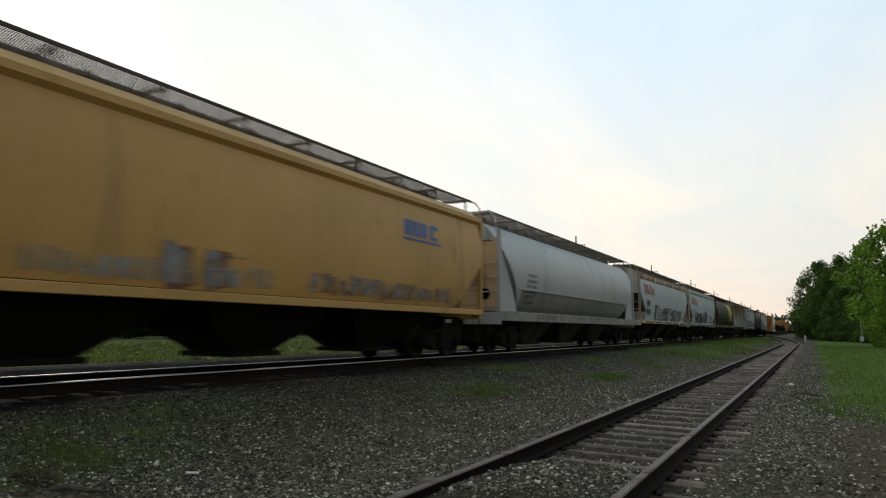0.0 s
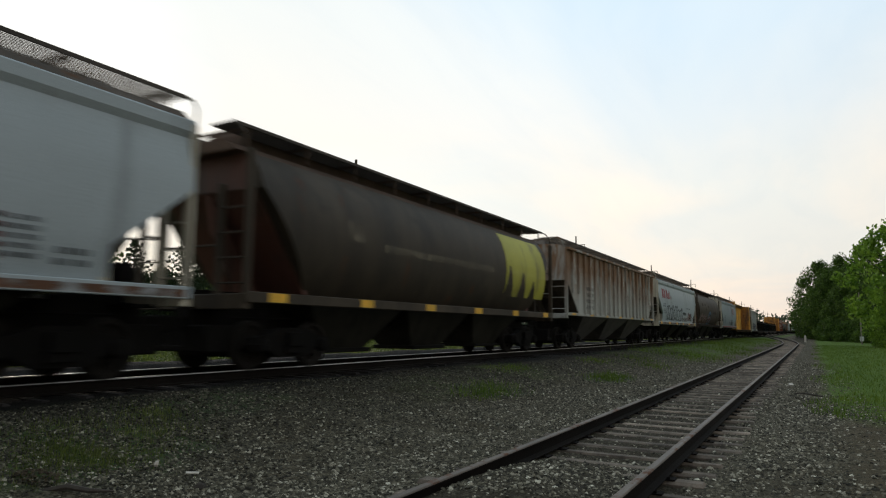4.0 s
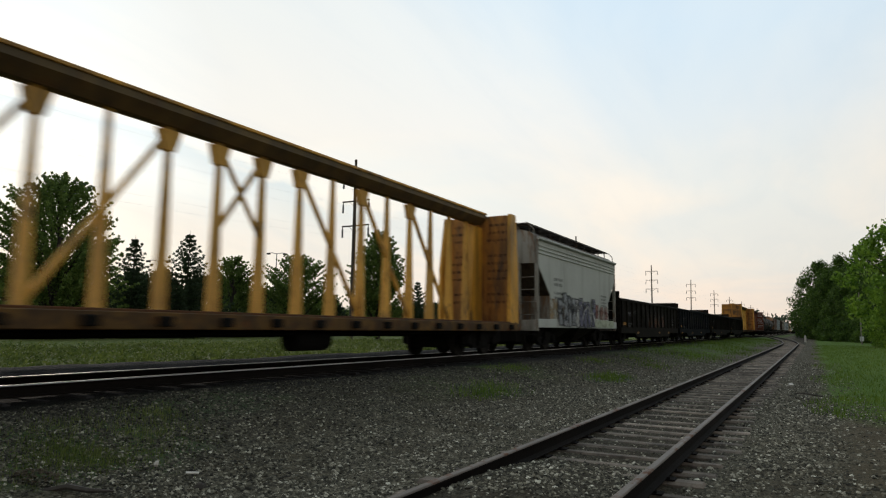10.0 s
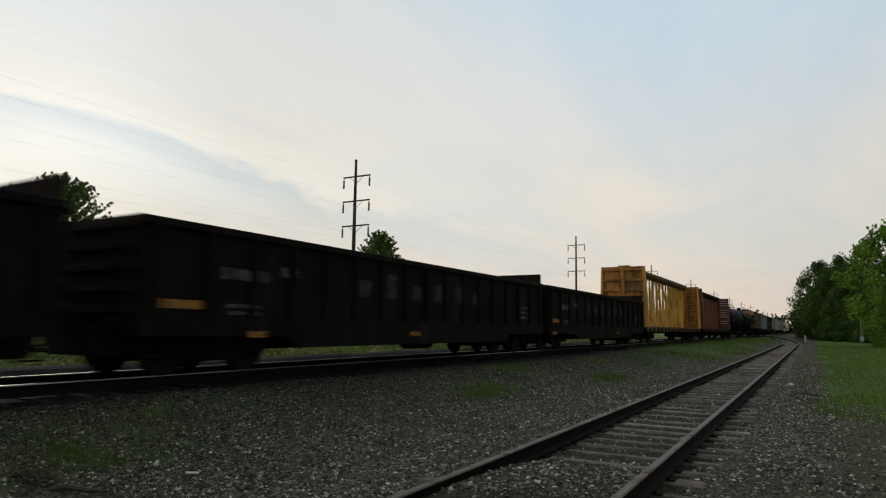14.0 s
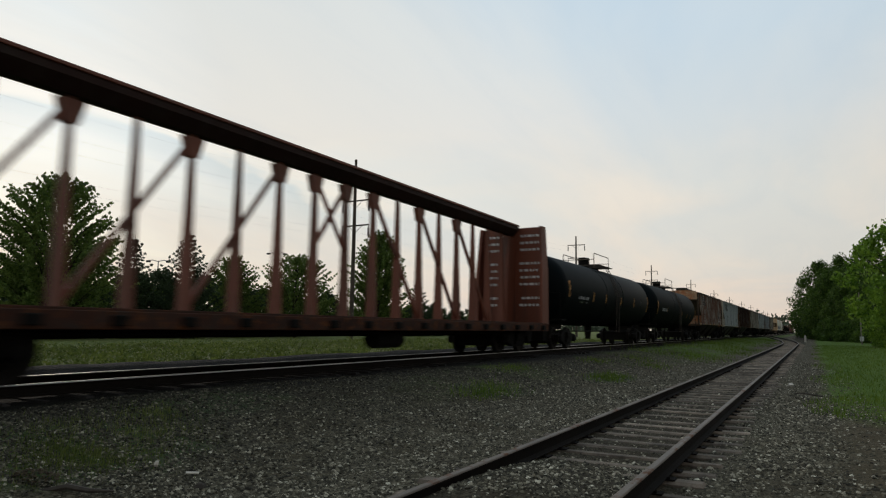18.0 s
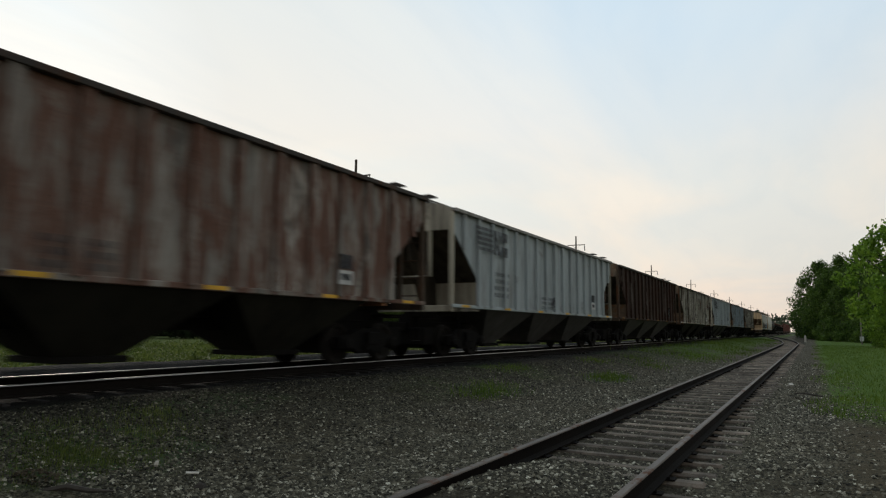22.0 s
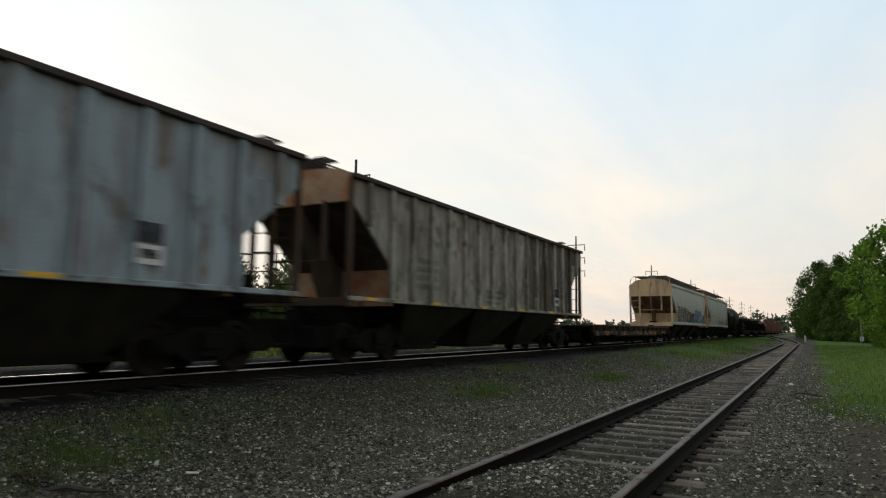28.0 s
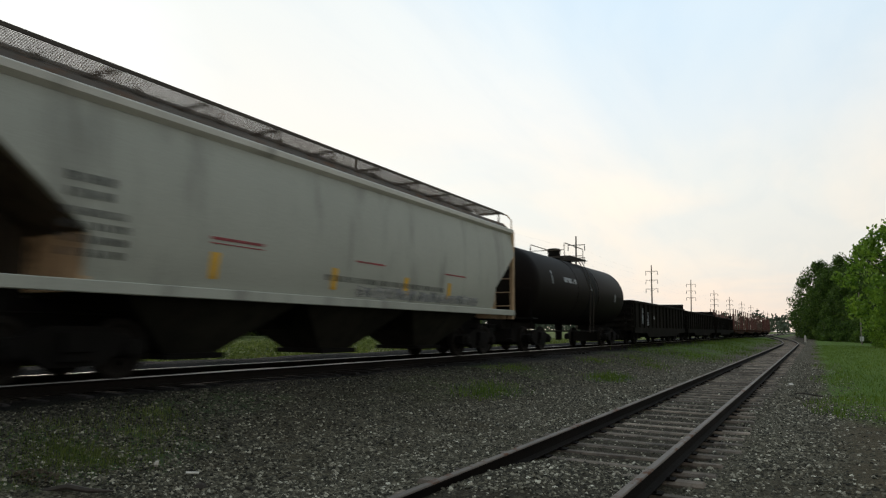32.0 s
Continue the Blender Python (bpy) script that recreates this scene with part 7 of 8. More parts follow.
def build_power_line():
    proto = thing("utility_pole", "tall weathered wooden power pole with three crossarms", "utility pole", "power poles along the railway")
    part("pole", Geo().tube([(0, 0, -3.2), (0, 0, 9), (0, 0, POLE_TOP)], (0.24, 0.20, 0.13), 10), M_POLE, proto)
    for z in ARM_Z:
        arm = part("crossarm", Geo().box(-1.75, 1.75, 0.12, 0.24, z - 0.07, z + 0.07, 0.01), M_POLE, proto)
        for s in (-1, 1):
            part("brace", Geo().tube([(s * 0.85, 0.18, z - 0.06), (0, 0.16, z - 0.75)], 0.025, 5), M_POLE, arm)
            ins = Geo()
            ins.lathe([(z - 1.15 + i * 0.12 + d, r) for i in range(7) for d, r in ((0, 0.07), (0.03, 0.13), (0.09, 0.07))] + [(z - 0.05, 0.02)], 8, "z", (s * 1.68, 0.18, 0))
            part("insulator", ins, M_INSUL, arm, "hanging insulator string")
    lean = [0.8, 2.2, 1.4, 0.5, -0.6, 0.4, 0.9, -0.5, 0.3, 0.6, 0.0, 0.4]
    rnd = random.Random(2)
    rise = [0, 0, 0, 1.05, 1.6, 2.3, 2.2, 2.2, 2.6, 2.6, 2.6, 2.6, 2.6]
    spots = []
    for i in range(-2, 11):
        x, y = POLE_X + rnd.uniform(-0.25, 0.25), POLE_Y0 + i * POLE_GAP
        x += 0.5 if i in (1, 2) else 0
        spots.append((x, y))
        m = Matrix.Translation((x, y, -0.2 + rise[i + 2])) @ Euler((0, radians(0.3 if i == 0 else rnd.uniform(-0.4, 1.2)), radians(rnd.uniform(-3, 3)))).to_matrix().to_4x4()
        if i == -2:
            proto.matrix_basis = m
        else:
            copy_thing(proto, m)
    for z in ARM_Z:
        for s in (-1, 1):
            g = Geo()
            pts = []
            for j, ((x0, y0), (x1, y1)) in enumerate(zip(spots, spots[1:])):
                for k in range(8):
                    t = k / 8
                    pts.append((x0 + (x1 - x0) * t + s * 1.68 + 0.4, y0 + (y1 - y0) * t, z + rise[j] * (1 - t) + rise[j + 1] * t - 1.35 - 4 * 0.7 * t * (1 - t)))
            g.tube(pts, 0.003, 4)
            thing("overhead_wire", "thin sagging overhead power wire", "wire", "power wires", mesh=g.mesh("overhead_wire", M_WIRE))


# ---- trees ----
def leaf_cloud(centres, radii, per, size, rnd, flat=1.0):
    """Many small leaf quads gathered in clumps."""
    n = len(centres) * per
    c = np.repeat(np.asarray(centres, float), per, 0)
    r = np.repeat(np.asarray(radii, float), per)[:, None]
    d = rnd.normal(size=(n, 3))
    d /= np.linalg.norm(d, axis=1)[:, None]
    p = c + d * r * (rnd.random((n, 1)) ** 0.45) * np.array([1, 1, flat])
    u = rnd.normal(size=(n, 3))
    u /= np.linalg.norm(u, axis=1)[:, None]
    w = np.cross(u, rnd.normal(size=(n, 3)))
    w /= np.linalg.norm(w, axis=1)[:, None] + 1e-9
    s = size * (0.6 + 0.8 * rnd.random((n, 1)))
    v = np.stack([p - u * s, p + w * s * 0.55, p + u * s, p - w * s * 0.55], 1).reshape(-1, 3)
    return v, np.arange(4 * n).reshape(-1, 4)


def broadleaf(h, rx, seed, name="tree", base=0.14, clumps=70, per=62, leaf=0.17, mat=None, squash=1.0, top_heavy=0.0, tight=1.0):
    """Trunk with limbs, and a crown of leaf clumps hung on the limb ends."""
    rnd = np.random.default_rng(seed)
    wood = Geo()
    zb, cz = h * base, h * (0.44 + top_heavy)
    wood.tube([(0, 0, -0.3), (0.05 * rx, 0, h * 0.3), (0, 0.06 * rx, h * 0.62), (0.04 * rx, 0, h * 0.9)], (h * 0.022, h * 0.018, h * 0.010, 0.02), 8)
    centres, radii = [], []
    lobes = [(rnd.uniform(0, 6.28), rnd.uniform(-0.8, 0.8), rnd.uniform(0.75, 1.12)) for _ in range(9)]
    for i in range(clumps):
        a = rnd.uniform(0, 2 * math.pi)
        t = rnd.uniform(-1, 1)
        bulge = max(k * math.exp(-((a - b + 3.14) % 6.28 - 3.14) ** 2 - 2.5 * (t - q) ** 2) for b, q, k in lobes)
        wide = (1 - max(t, 0) ** 1.45) ** 0.7 if t > 0 else (1 - 0.45 * abs(t) ** 2.5)
        out = wide * (0.62 + 0.42 * bulge) * rnd.random() ** 0.42
        z = cz + (t * (h - cz) * (0.86 + 0.14 * bulge) if t > 0 else t * (cz - zb))
        x, y = math.cos(a) * out * rx, math.sin(a) * out * rx * squash
        centres.append((x, y, z))
        radii.append((rnd.uniform(0.10, 0.19) * rx + 0.15) * tight)
        if i % 4 == 0:
            z0 = max(h * 0.12, z - abs(out) * rx * 0.9)
            wood.tube([(0, 0, z0), (x * 0.5, y * 0.5, z0 + (z - z0) * 0.45), (x * 0.97, y * 0.97, z)], (h * 0.006, h * 0.004, 0.012), 5)
    v, f = leaf_cloud(centres, radii, per, leaf, rnd)
    return wood.mesh("trunk", M_BARK), big_mesh("crown", v, f, mat or M_LEAF)


def sprays(h, rx, seed, shape, limbs=240, per=24, leaf=0.16, mat=None):
    """Trunk with many rising limbs, each clothed in leaves along its outer half; shape gives the crown's radius by height."""
    rnd = np.random.default_rng(seed)
    wood = Geo()
    wood.tube([(0, 0, -0.3), (0.03 * rx, 0, h * 0.3), (0, 0.04 * rx, h * 0.62), (0, 0, h * 0.93)], (h * 0.022, h * 0.018, h * 0.010, 0.02), 8)
    centres, radii = [], []
    us, rs = [q[0] for q in shape], [q[1] for q in shape]
    for i in range(limbs):
        u = 0.02 + 0.98 * rnd.random() ** 0.85
        a = rnd.uniform(0, 2 * math.pi)
        lobe = 1 + 0.13 * math.sin(3 * a + 5 * u + seed) + 0.08 * math.sin(7 * a - 9 * u)
        reach = rx * float(np.interp(u, us, rs)) * lobe * (rnd.uniform(0.45, 1.0) ** 0.6)
        z = h * u
        z0 = max(h * 0.05, z - reach * rnd.uniform(0.55, 0.95) - 0.06 * h)
        steps = max(3, int(reach / 0.55) + 2)
        for q in range(steps + 1):
            f = 0.4 + 0.6 * q / steps
            centres.append((math.cos(a) * reach * f, math.sin(a) * reach * f, z0 + (z - z0) * f ** 0.8 + rnd.uniform(-0.12, 0.12)))
            radii.append((0.036 * rx + 0.08) * (1.35 - 0.95 * f))
        if i % 4 == 0:
            wood.tube([(0, 0, z0), (math.cos(a) * reach * 0.5, math.sin(a) * reach * 0.5, z0 + (z - z0) * 0.57), (math.cos(a) * reach * 0.95, math.sin(a) * reach * 0.95, z - 0.05)], (h * 0.006, h * 0.004, 0.010), 5)
    v, f = leaf_cloud(centres, radii, per, leaf, rnd)
    return wood.mesh("trunk", M_BARK), big_mesh("crown", v, f, mat or M_LEAF)


ROUND_CROWN = ((0, 0.78), (0.2, 0.95), (0.45, 1.0), (0.65, 0.95), (0.8, 0.80), (0.92, 0.54), (1.0, 0.2))
EGG_CROWN = ((0, 0.7), (0.2, 0.92), (0.45, 1.0), (0.7, 0.9), (0.85, 0.66), (0.94, 0.42), (1.0, 0.15))


def spruce(h, r, seed):
    """Straight trunk; boughs that droop and lift at the tip, clothed in needles."""
    rnd = np.random.default_rng(seed)
    wood = Geo().tube([(0, 0, -0.3), (0, 0, h * 0.5), (0, 0, h * 0.99)], (h * 0.018, h * 0.011, 0.01), 7)
    centres, radii = [], []
    levels = int(h * 1.9)
    for i in range(levels):
        t = i / levels
        z = h * (0.03 + 0.94 * t)
        m = max(5, int(9 * (1 - t)) + 3)
        for k in range(m):
            rr = r * (1 - t) ** 0.95 * rnd.uniform(0.5, 1.2) + 0.12
            a = 2 * math.pi * (k + rnd.uniform(-0.4, 0.4)) / m
            steps = max(3, int(rr / 0.32))
            for q in range(1, steps + 1):
                f = q / steps
                centres.append((math.cos(a) * rr * f, math.sin(a) * rr * f, z + rr * (0.50 * f * f - 0.16 * f) + rnd.uniform(-0.08, 0.08)))
                radii.append(0.32 - 0.16 * f)
            if rnd.random() < 0.4:
                wood.tube([(0, 0, z), (math.cos(a) * rr * 0.6, math.sin(a) * rr * 0.6, z - 0.03 * rr), (math.cos(a) * rr, math.sin(a) * rr, z + 0.12 * rr)], (0.04, 0.02, 0.008), 4)
    v, f = leaf_cloud(centres, radii, 18, 0.12, rnd, 0.8)
    return wood.mesh("trunk", M_BARK), big_mesh("crown", v, f, M_LEAF_DARK)


def plant(meshes, x, y, name, label, cat, group, turn=0.0, k=1.0, z=None):
    t = thing(name, label, cat, group)
    t.matrix_basis = Matrix.Translation((x, y, ground_z(x, y) if z is None else z)) @ Euler((0, 0, turn)).to_matrix().to_4x4() @ Matrix.Diagonal((k, k, k, 1))
    part("trunk", meshes[0], None, t, "dark bark")
    part("crown", meshes[1], None, t)
    return t


def build_trees():
    G = "trees across the field"
    W = "woodland edge beside the siding"
    big = sprays(16.0, 7.0, 11, ROUND_CROWN, limbs=470, per=9, leaf=0.16)
    plant(big, -63.6, 36.4, "maple_tree", "full-leaved green maple tree standing in the field", "tree", G)
    for (x, y, h, r, sd) in ((-65.2, 46.0, 11.5, 4.6, 3), (-61.2, 50.0, 12.3, 5.4, 4), (-58.4, 95.0, 9.7, 3.6, 5)):
        plant(spruce(h, r, sd), x, y, "spruce_tree", "dark green spruce tree with drooping boughs", "tree", G)
    for (x, y, h, r, sd) in ((-64.8, 60.0, 10.4, 3.2, 21), (-59.6, 66.0, 11.0, 4.4, 22)):
        plant(sprays(h, r * 1.3, sd, ROUND_CROWN, limbs=330, per=11, leaf=0.14), x, y, "broadleaf_tree", "round green broadleaf tree in the field", "tree", G)
    plant(sprays(13.3, 4.1, 31, EGG_CROWN, limbs=420, per=13, leaf=0.14), -46.2, 66.0, "pear_tree", "dense upright green tree behind the power pole", "tree", G)
    # hedge of shrubs closing the field
    hb = broadleaf(6.8, 4.2, 41, clumps=80, per=50, leaf=0.24, base=0.0, mat=M_LEAF_DARK)
    hc = broadleaf(6.0, 3.8, 42, clumps=75, per=50, leaf=0.24, base=0.0)
    rnd = random.Random(8)
    line = [(-88, 26), (-82, 40), (-79, 56), (-78, 72), (-70, 86), (-62, 100), (-58, 116)]
    for (x0, y0), (x1, y1) in zip(line, line[1:]):
        for k in range(5):
            t = (k + rnd.uniform(0, 0.8)) / 5
            plant(hb if rnd.random() < 0.65 else hc, x0 + (x1 - x0) * t + rnd.uniform(-1.5, 1.5), y0 + (y1 - y0) * t, "shrub", "dense dark green shrub in the field hedge", "shrub", "field hedge", rnd.uniform(0, 6), rnd.uniform(0.9, 1.2) * (0.8 if y0 > 80 else 1.12))
    # woodland at the right
    wa = broadleaf(17.0, 7.0, 51, clumps=240, per=56, leaf=0.20, base=0.02, mat=M_LEAF_WOOD)
    wb = broadleaf(15.0, 6.2, 52, clumps=230, per=56, leaf=0.20, base=0.02, mat=M_LEAF_WOOD)
    wd = broadleaf(11.0, 5.2, 54, clumps=150, per=52, leaf=0.18, base=0.0, mat=M_LEAF_LIGHT, tight=0.8)
    wc = broadleaf(11.0, 5.2, 53, clumps=180, per=56, leaf=0.19, base=0.0, mat=M_LEAF_WOOD)
    for (m, x, y, k) in ((wa, 9.3, 140, 1.04), (wb, 5.2, 146, 1.10), (wa, 17, 138, 1.12), (wb, 24, 128, 1.0), (wa, 1.5, 154, 0.94), (wb, 13.5, 116, 0.86), (wc, 2.0, 144, 0.92), (wc, 0.2, 158, 0.9), (wc, 5.6, 138, 0.95), (wb, 3.2, 152, 0.98), (wc, 9.0, 131, 1.0), (wb, 8.0, 150, 1.02), (wc, 8.5, 118, 0.66), (wb, 21, 108, 1.05), (wa, 30, 112, 1.0), (wc, 15.5, 99, 0.9), (wb, 18.5, 92, 1.05), (wa, 26, 90, 1.0), (wc, 10.0, 86, 0.62), (wd, 8.6, 79, 1.24), (wd, 6.9, 83, 0.5), (wd, 9.6, 88, 1.05)):
        plant(m, x, y, "woodland_tree", "leafy green tree at the woodland edge", "tree", W, (x * 7 + y) % 6, k)
    sb = broadleaf(3.2, 2.6, 61, clumps=46, per=42, leaf=0.17, base=0.0, mat=M_LEAF_WOOD)
    for i in range(22):
        y = 84 + i * 3.3
        x = 12.5 - 10.5 * smoothstep(86, 142, y) + rnd.uniform(-0.8, 1.4)
        plant(sb, x, y, "shrub", "green bush at the foot of the woodland", "shrub", "woodland bushes", rnd.uniform(0, 6), rnd.uniform(0.7, 1.2))
    # far woods along the horizon
    rg = np.random.default_rng(6)
    cs, rs = [], []
    for i in range(1500):
        a = rg.uniform(radians(-26), radians(84))
        d = rg.uniform(520, 760)
        hh = rg.uniform(5, 12) * (1 + 0.25 * math.sin(a * 17) + 0.2 * math.sin(a * 41) + 0.8 * math.exp(-((a - 0.47) / 0.10) ** 2))
        cs.append((-math.sin(a) * d, math.cos(a) * d, rg.uniform(0.2, 1.0) * hh))
        rs.append(rg.uniform(2.5, 4.5))
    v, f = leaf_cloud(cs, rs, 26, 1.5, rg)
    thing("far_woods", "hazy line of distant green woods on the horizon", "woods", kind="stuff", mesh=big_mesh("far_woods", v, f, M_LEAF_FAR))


# ---- small lineside things ----
def build_lineside():
    m = thing("marker_post", "weathered pale concrete marker post beside the siding", "marker post")
    m.matrix_basis = Matrix.Translation((-1.03, 108, -0.2))
    part("shaft", Geo().loft([(-0.14, 0.14, -0.12, 0.12, -0.1), (-0.12, 0.12, -0.1, 0.1, 0.9), (-0.07, 0.07, -0.06, 0.06, 1.02)]), M_STUB, m)
    p = thing("line_pole", "pale bare pole at the woodland edge with a small plate", "pole")
    p.matrix_basis = Matrix.Translation((5.35, 99, -0.2))
    part("shaft", Geo().tube([(0, 0, 0), (0, 0, 6.6)], (0.10, 0.06), 8), M_POLE_PALE, p)
    part("sign_plate", Geo().box(-0.22, 0.22, -0.18, -0.15, 0.4, 1.0, 0.01), M_DECAL_WHITE, p, "small white plate")
    for (x, y, h) in ((-79.7, 60.0, 10.6), (-76.6, 80.0, 13.6)):
        l = thing("street_lamp", "tall double-armed street lamp beyond the trees", "street lamp", "street lamps")
        l.matrix_basis = Matrix.Translation((x, y, -0.2))
        part("mast", Geo().tube([(0, 0, 0), (0, 0, h)], (0.12, 0.07), 8), M_WIRE, l)
        for s in (-1, 1):
            part("arm", Geo().tube([(0, 0, h - 0.1), (s * 0.6, s * 0.5, h + 0.08), (s * 1.0, s * 0.85, h)], 0.06, 5), M_WIRE, l)
            part("lamp_head", Geo().box(s * 1.0 - 0.26, s * 1.0 + 0.26, s * 0.85 - 0.2, s * 0.85 + 0.2, h - 0.24, h + 0.02, 0.03), M_STEEL_DARK, l)
    # litter beside the track
    def lay_down(t, x, y, lift, turn):
        t.matrix_basis = Matrix.Translation((x, y, ground_z(x, y) + lift)) @ Euler((0.1, 0.05, turn)).to_matrix().to_4x4()
        return t
    x, y = (-5.25, 4.47)
    d = lay_down(thing("metal_scrap", "pale bent scrap of sheet metal on the gravel", "debris"), x, y, 0.045, 0.75)
    part("sheet", Geo().prism([(-0.009, 0), (0.009, 0.012), (0.009, 0.018), (-0.009, 0.008)], -0.06, 0.06), M_STUB, d)
    rnd = random.Random(31)
    x, y = (-5.92, 3.38)
    d = lay_down(thing("leaf_litter", "small brown heap of dead leaves on the gravel", "leaf litter", kind="stuff"), x, y, 0.02, 0.2)
    g = Geo()
    for i in range(150):
        a, q = rnd.uniform(0, 6.28), rnd.random() ** 0.6
        cx, cy, cz, u = 0.24 * q * math.cos(a), 0.12 * q * math.sin(a), 0.06 * (1 - q) + rnd.uniform(0, 0.02), rnd.uniform(0, 6.28)
        g.quad(*[(cx + 0.017 * math.cos(u + k * 1.57) * (1 if k % 2 else 0.6), cy + 0.017 * math.sin(u + k * 1.57), cz + rnd.uniform(0, 0.02)) for k in range(4)])
    d.data = None
    part("leaves", g, M_DEAD_LEAF, d, kind="stuff")
    x, y = (-4.95, 4.31)
    d = lay_down(thing("dark_stone", "rounded dark stone among the ballast", "stone"), x, y, 0.02, 0.4)
    part("stone", Geo().loft([(-0.04, 0.04, -0.035, 0.03, -0.02), (-0.05, 0.045, -0.04, 0.035, 0.01), (-0.03, 0.04, -0.025, 0.03, 0.035), (-0.01, 0.02, -0.012, 0.012, 0.045)]), M_BARK, d)
    x, y = (-5.60, 4.33)
    d = lay_down(thing("paper_scrap", "crumpled white scrap of paper on the gravel", "litter"), x, y, 0.045, 1.2)
    part("paper", Geo().loft([(-0.015, 0.02, -0.012, 0.012, 0), (-0.022, 0.012, -0.02, 0.014, 0.02), (-0.008, 0.02, -0.01, 0.012, 0.05)]), M_STUB, d)
    x, y = (-0.61, 20.81)
    d = lay_down(thing("paper_scrap", "crumpled white scrap of paper beside the siding", "litter"), x, y, 0.03, 1.2)
    part("paper", Geo().loft([(-0.06, 0.07, -0.04, 0.05, 0), (-0.08, 0.05, -0.06, 0.04, 0.04), (-0.03, 0.05, -0.02, 0.04, 0.08)]), M_STUB, d)
    for (x, y, L, a) in ((-5.45, 3.45, 0.6, 0.5), (-6.5, 37.0, 1.5, 0.9), (-0.16, 18.13, 0.8, -0.7)):
        s = thing("stick", "dark fallen branch lying on the gravel", "branch", "fallen branches")
        s.matrix_basis = Matrix.Translation((x, y, ground_z(x, y) + 0.03)) @ Euler((0, 0, a)).to_matrix().to_4x4()
        part("wood", Geo().tube([(-L / 2, 0, 0), (-L / 6, 0.05, 0.03), (L / 5, -0.03, 0.02), (L / 2, 0.04, 0)], (0.02, 0.028, 0.022, 0.008), 6), M_BARK, s)


def scatter_stones():
    """Loose ballast stones, thick near the tracks."""
    rnd = np.random.default_rng(12)
    chip = np.array([(-1, -1, -0.6), (1, -1, -0.6), (1, 1, -0.6), (-1, 1, -0.6), (-0.35, -0.3, 0.75), (0.4, 0.35, 0.75)], float)
    tris = np.array([(0, 1, 4), (1, 5, 4), (1, 2, 5), (2, 3, 5), (3, 4, 5), (3, 0, 4)])

    def field(n, x0, x1, y0, y1, s0, s1, keep, name, label):
        x = rnd.uniform(x0, x1, n)
        y = y0 + (y1 - y0) * rnd.random(n) ** (2.0 if y0 > 0 else 1.0)
        ok = keep(x, y) & ((x < 0.3) | (y0 < 0) | (rnd.random(n) < 0.35)) & ((y > 3.0 + 0.613 * (x + 6.3)) | (y0 < 0))
        x, y = x[ok], y[ok]
        n = len(x)
        z = np.array([ground_z(a, b) + unevenness(a, b) for a, b in zip(x, y)])
        s = s0 + (s1 - s0) * rnd.random(n) ** 2.5
        sc = s[:, None] * rnd.uniform(0.55, 1.0, (n, 3)) * np.array([1, 1, 0.7])
        v = (chip[None] + rnd.uniform(-0.35, 0.35, (n, 6, 3))) * sc[:, None, :]
        a = rnd.uniform(0, 6.28, n)
        t = rnd.uniform(-0.7, 0.7, n)
        c, q, ct, st = np.cos(a)[:, None], np.sin(a)[:, None], np.cos(t)[:, None], np.sin(t)[:, None]
        vx, vy, vz = v[..., 0], v[..., 1], v[..., 2]
        vx, vz = vx * ct - vz * st, vx * st + vz * ct
        vx, vy = vx * c - vy * q, vx * q + vy * c
        v = np.stack([vx + x[:, None], vy + y[:, None], vz + (z + s * 0.18)[:, None]], -1)
        f = (tris[None] + (np.arange(n) * 6)[:, None, None]).reshape(-1, 3)
        thing(name, label, "gravel", kind="stuff", mesh=big_mesh(name, v.reshape(-1, 3), f, M_GRAVEL))

    def outside_siding(x, y):
        return (x < SIDE_X - 0.80) | (x > SIDE_X + 1.36) | ((x > SIDE_X + 0.84) & (rnd.random(len(x)) < 0.4)) | ((np.abs(x - SIDE_X) < 0.70) & ((rnd.random(len(x)) < 0.20) | (y < 7.9)))

    field(205000, -8.7, 2.2, 2.6, 16.0, 0.007, 0.029, outside_siding, "gravel", "loose grey ballast stones beside the siding")
    field(36000, -8.6, 5.0, -9.0, 5.5, 0.012, 0.032, outside_siding, "gravel_behind", "grey ballast stones around the siding")
    field(42000, -7.8, 1.0, 14.0, 38.0, 0.012, 0.036, outside_siding, "gravel_beyond", "grey ballast stones further along the track")


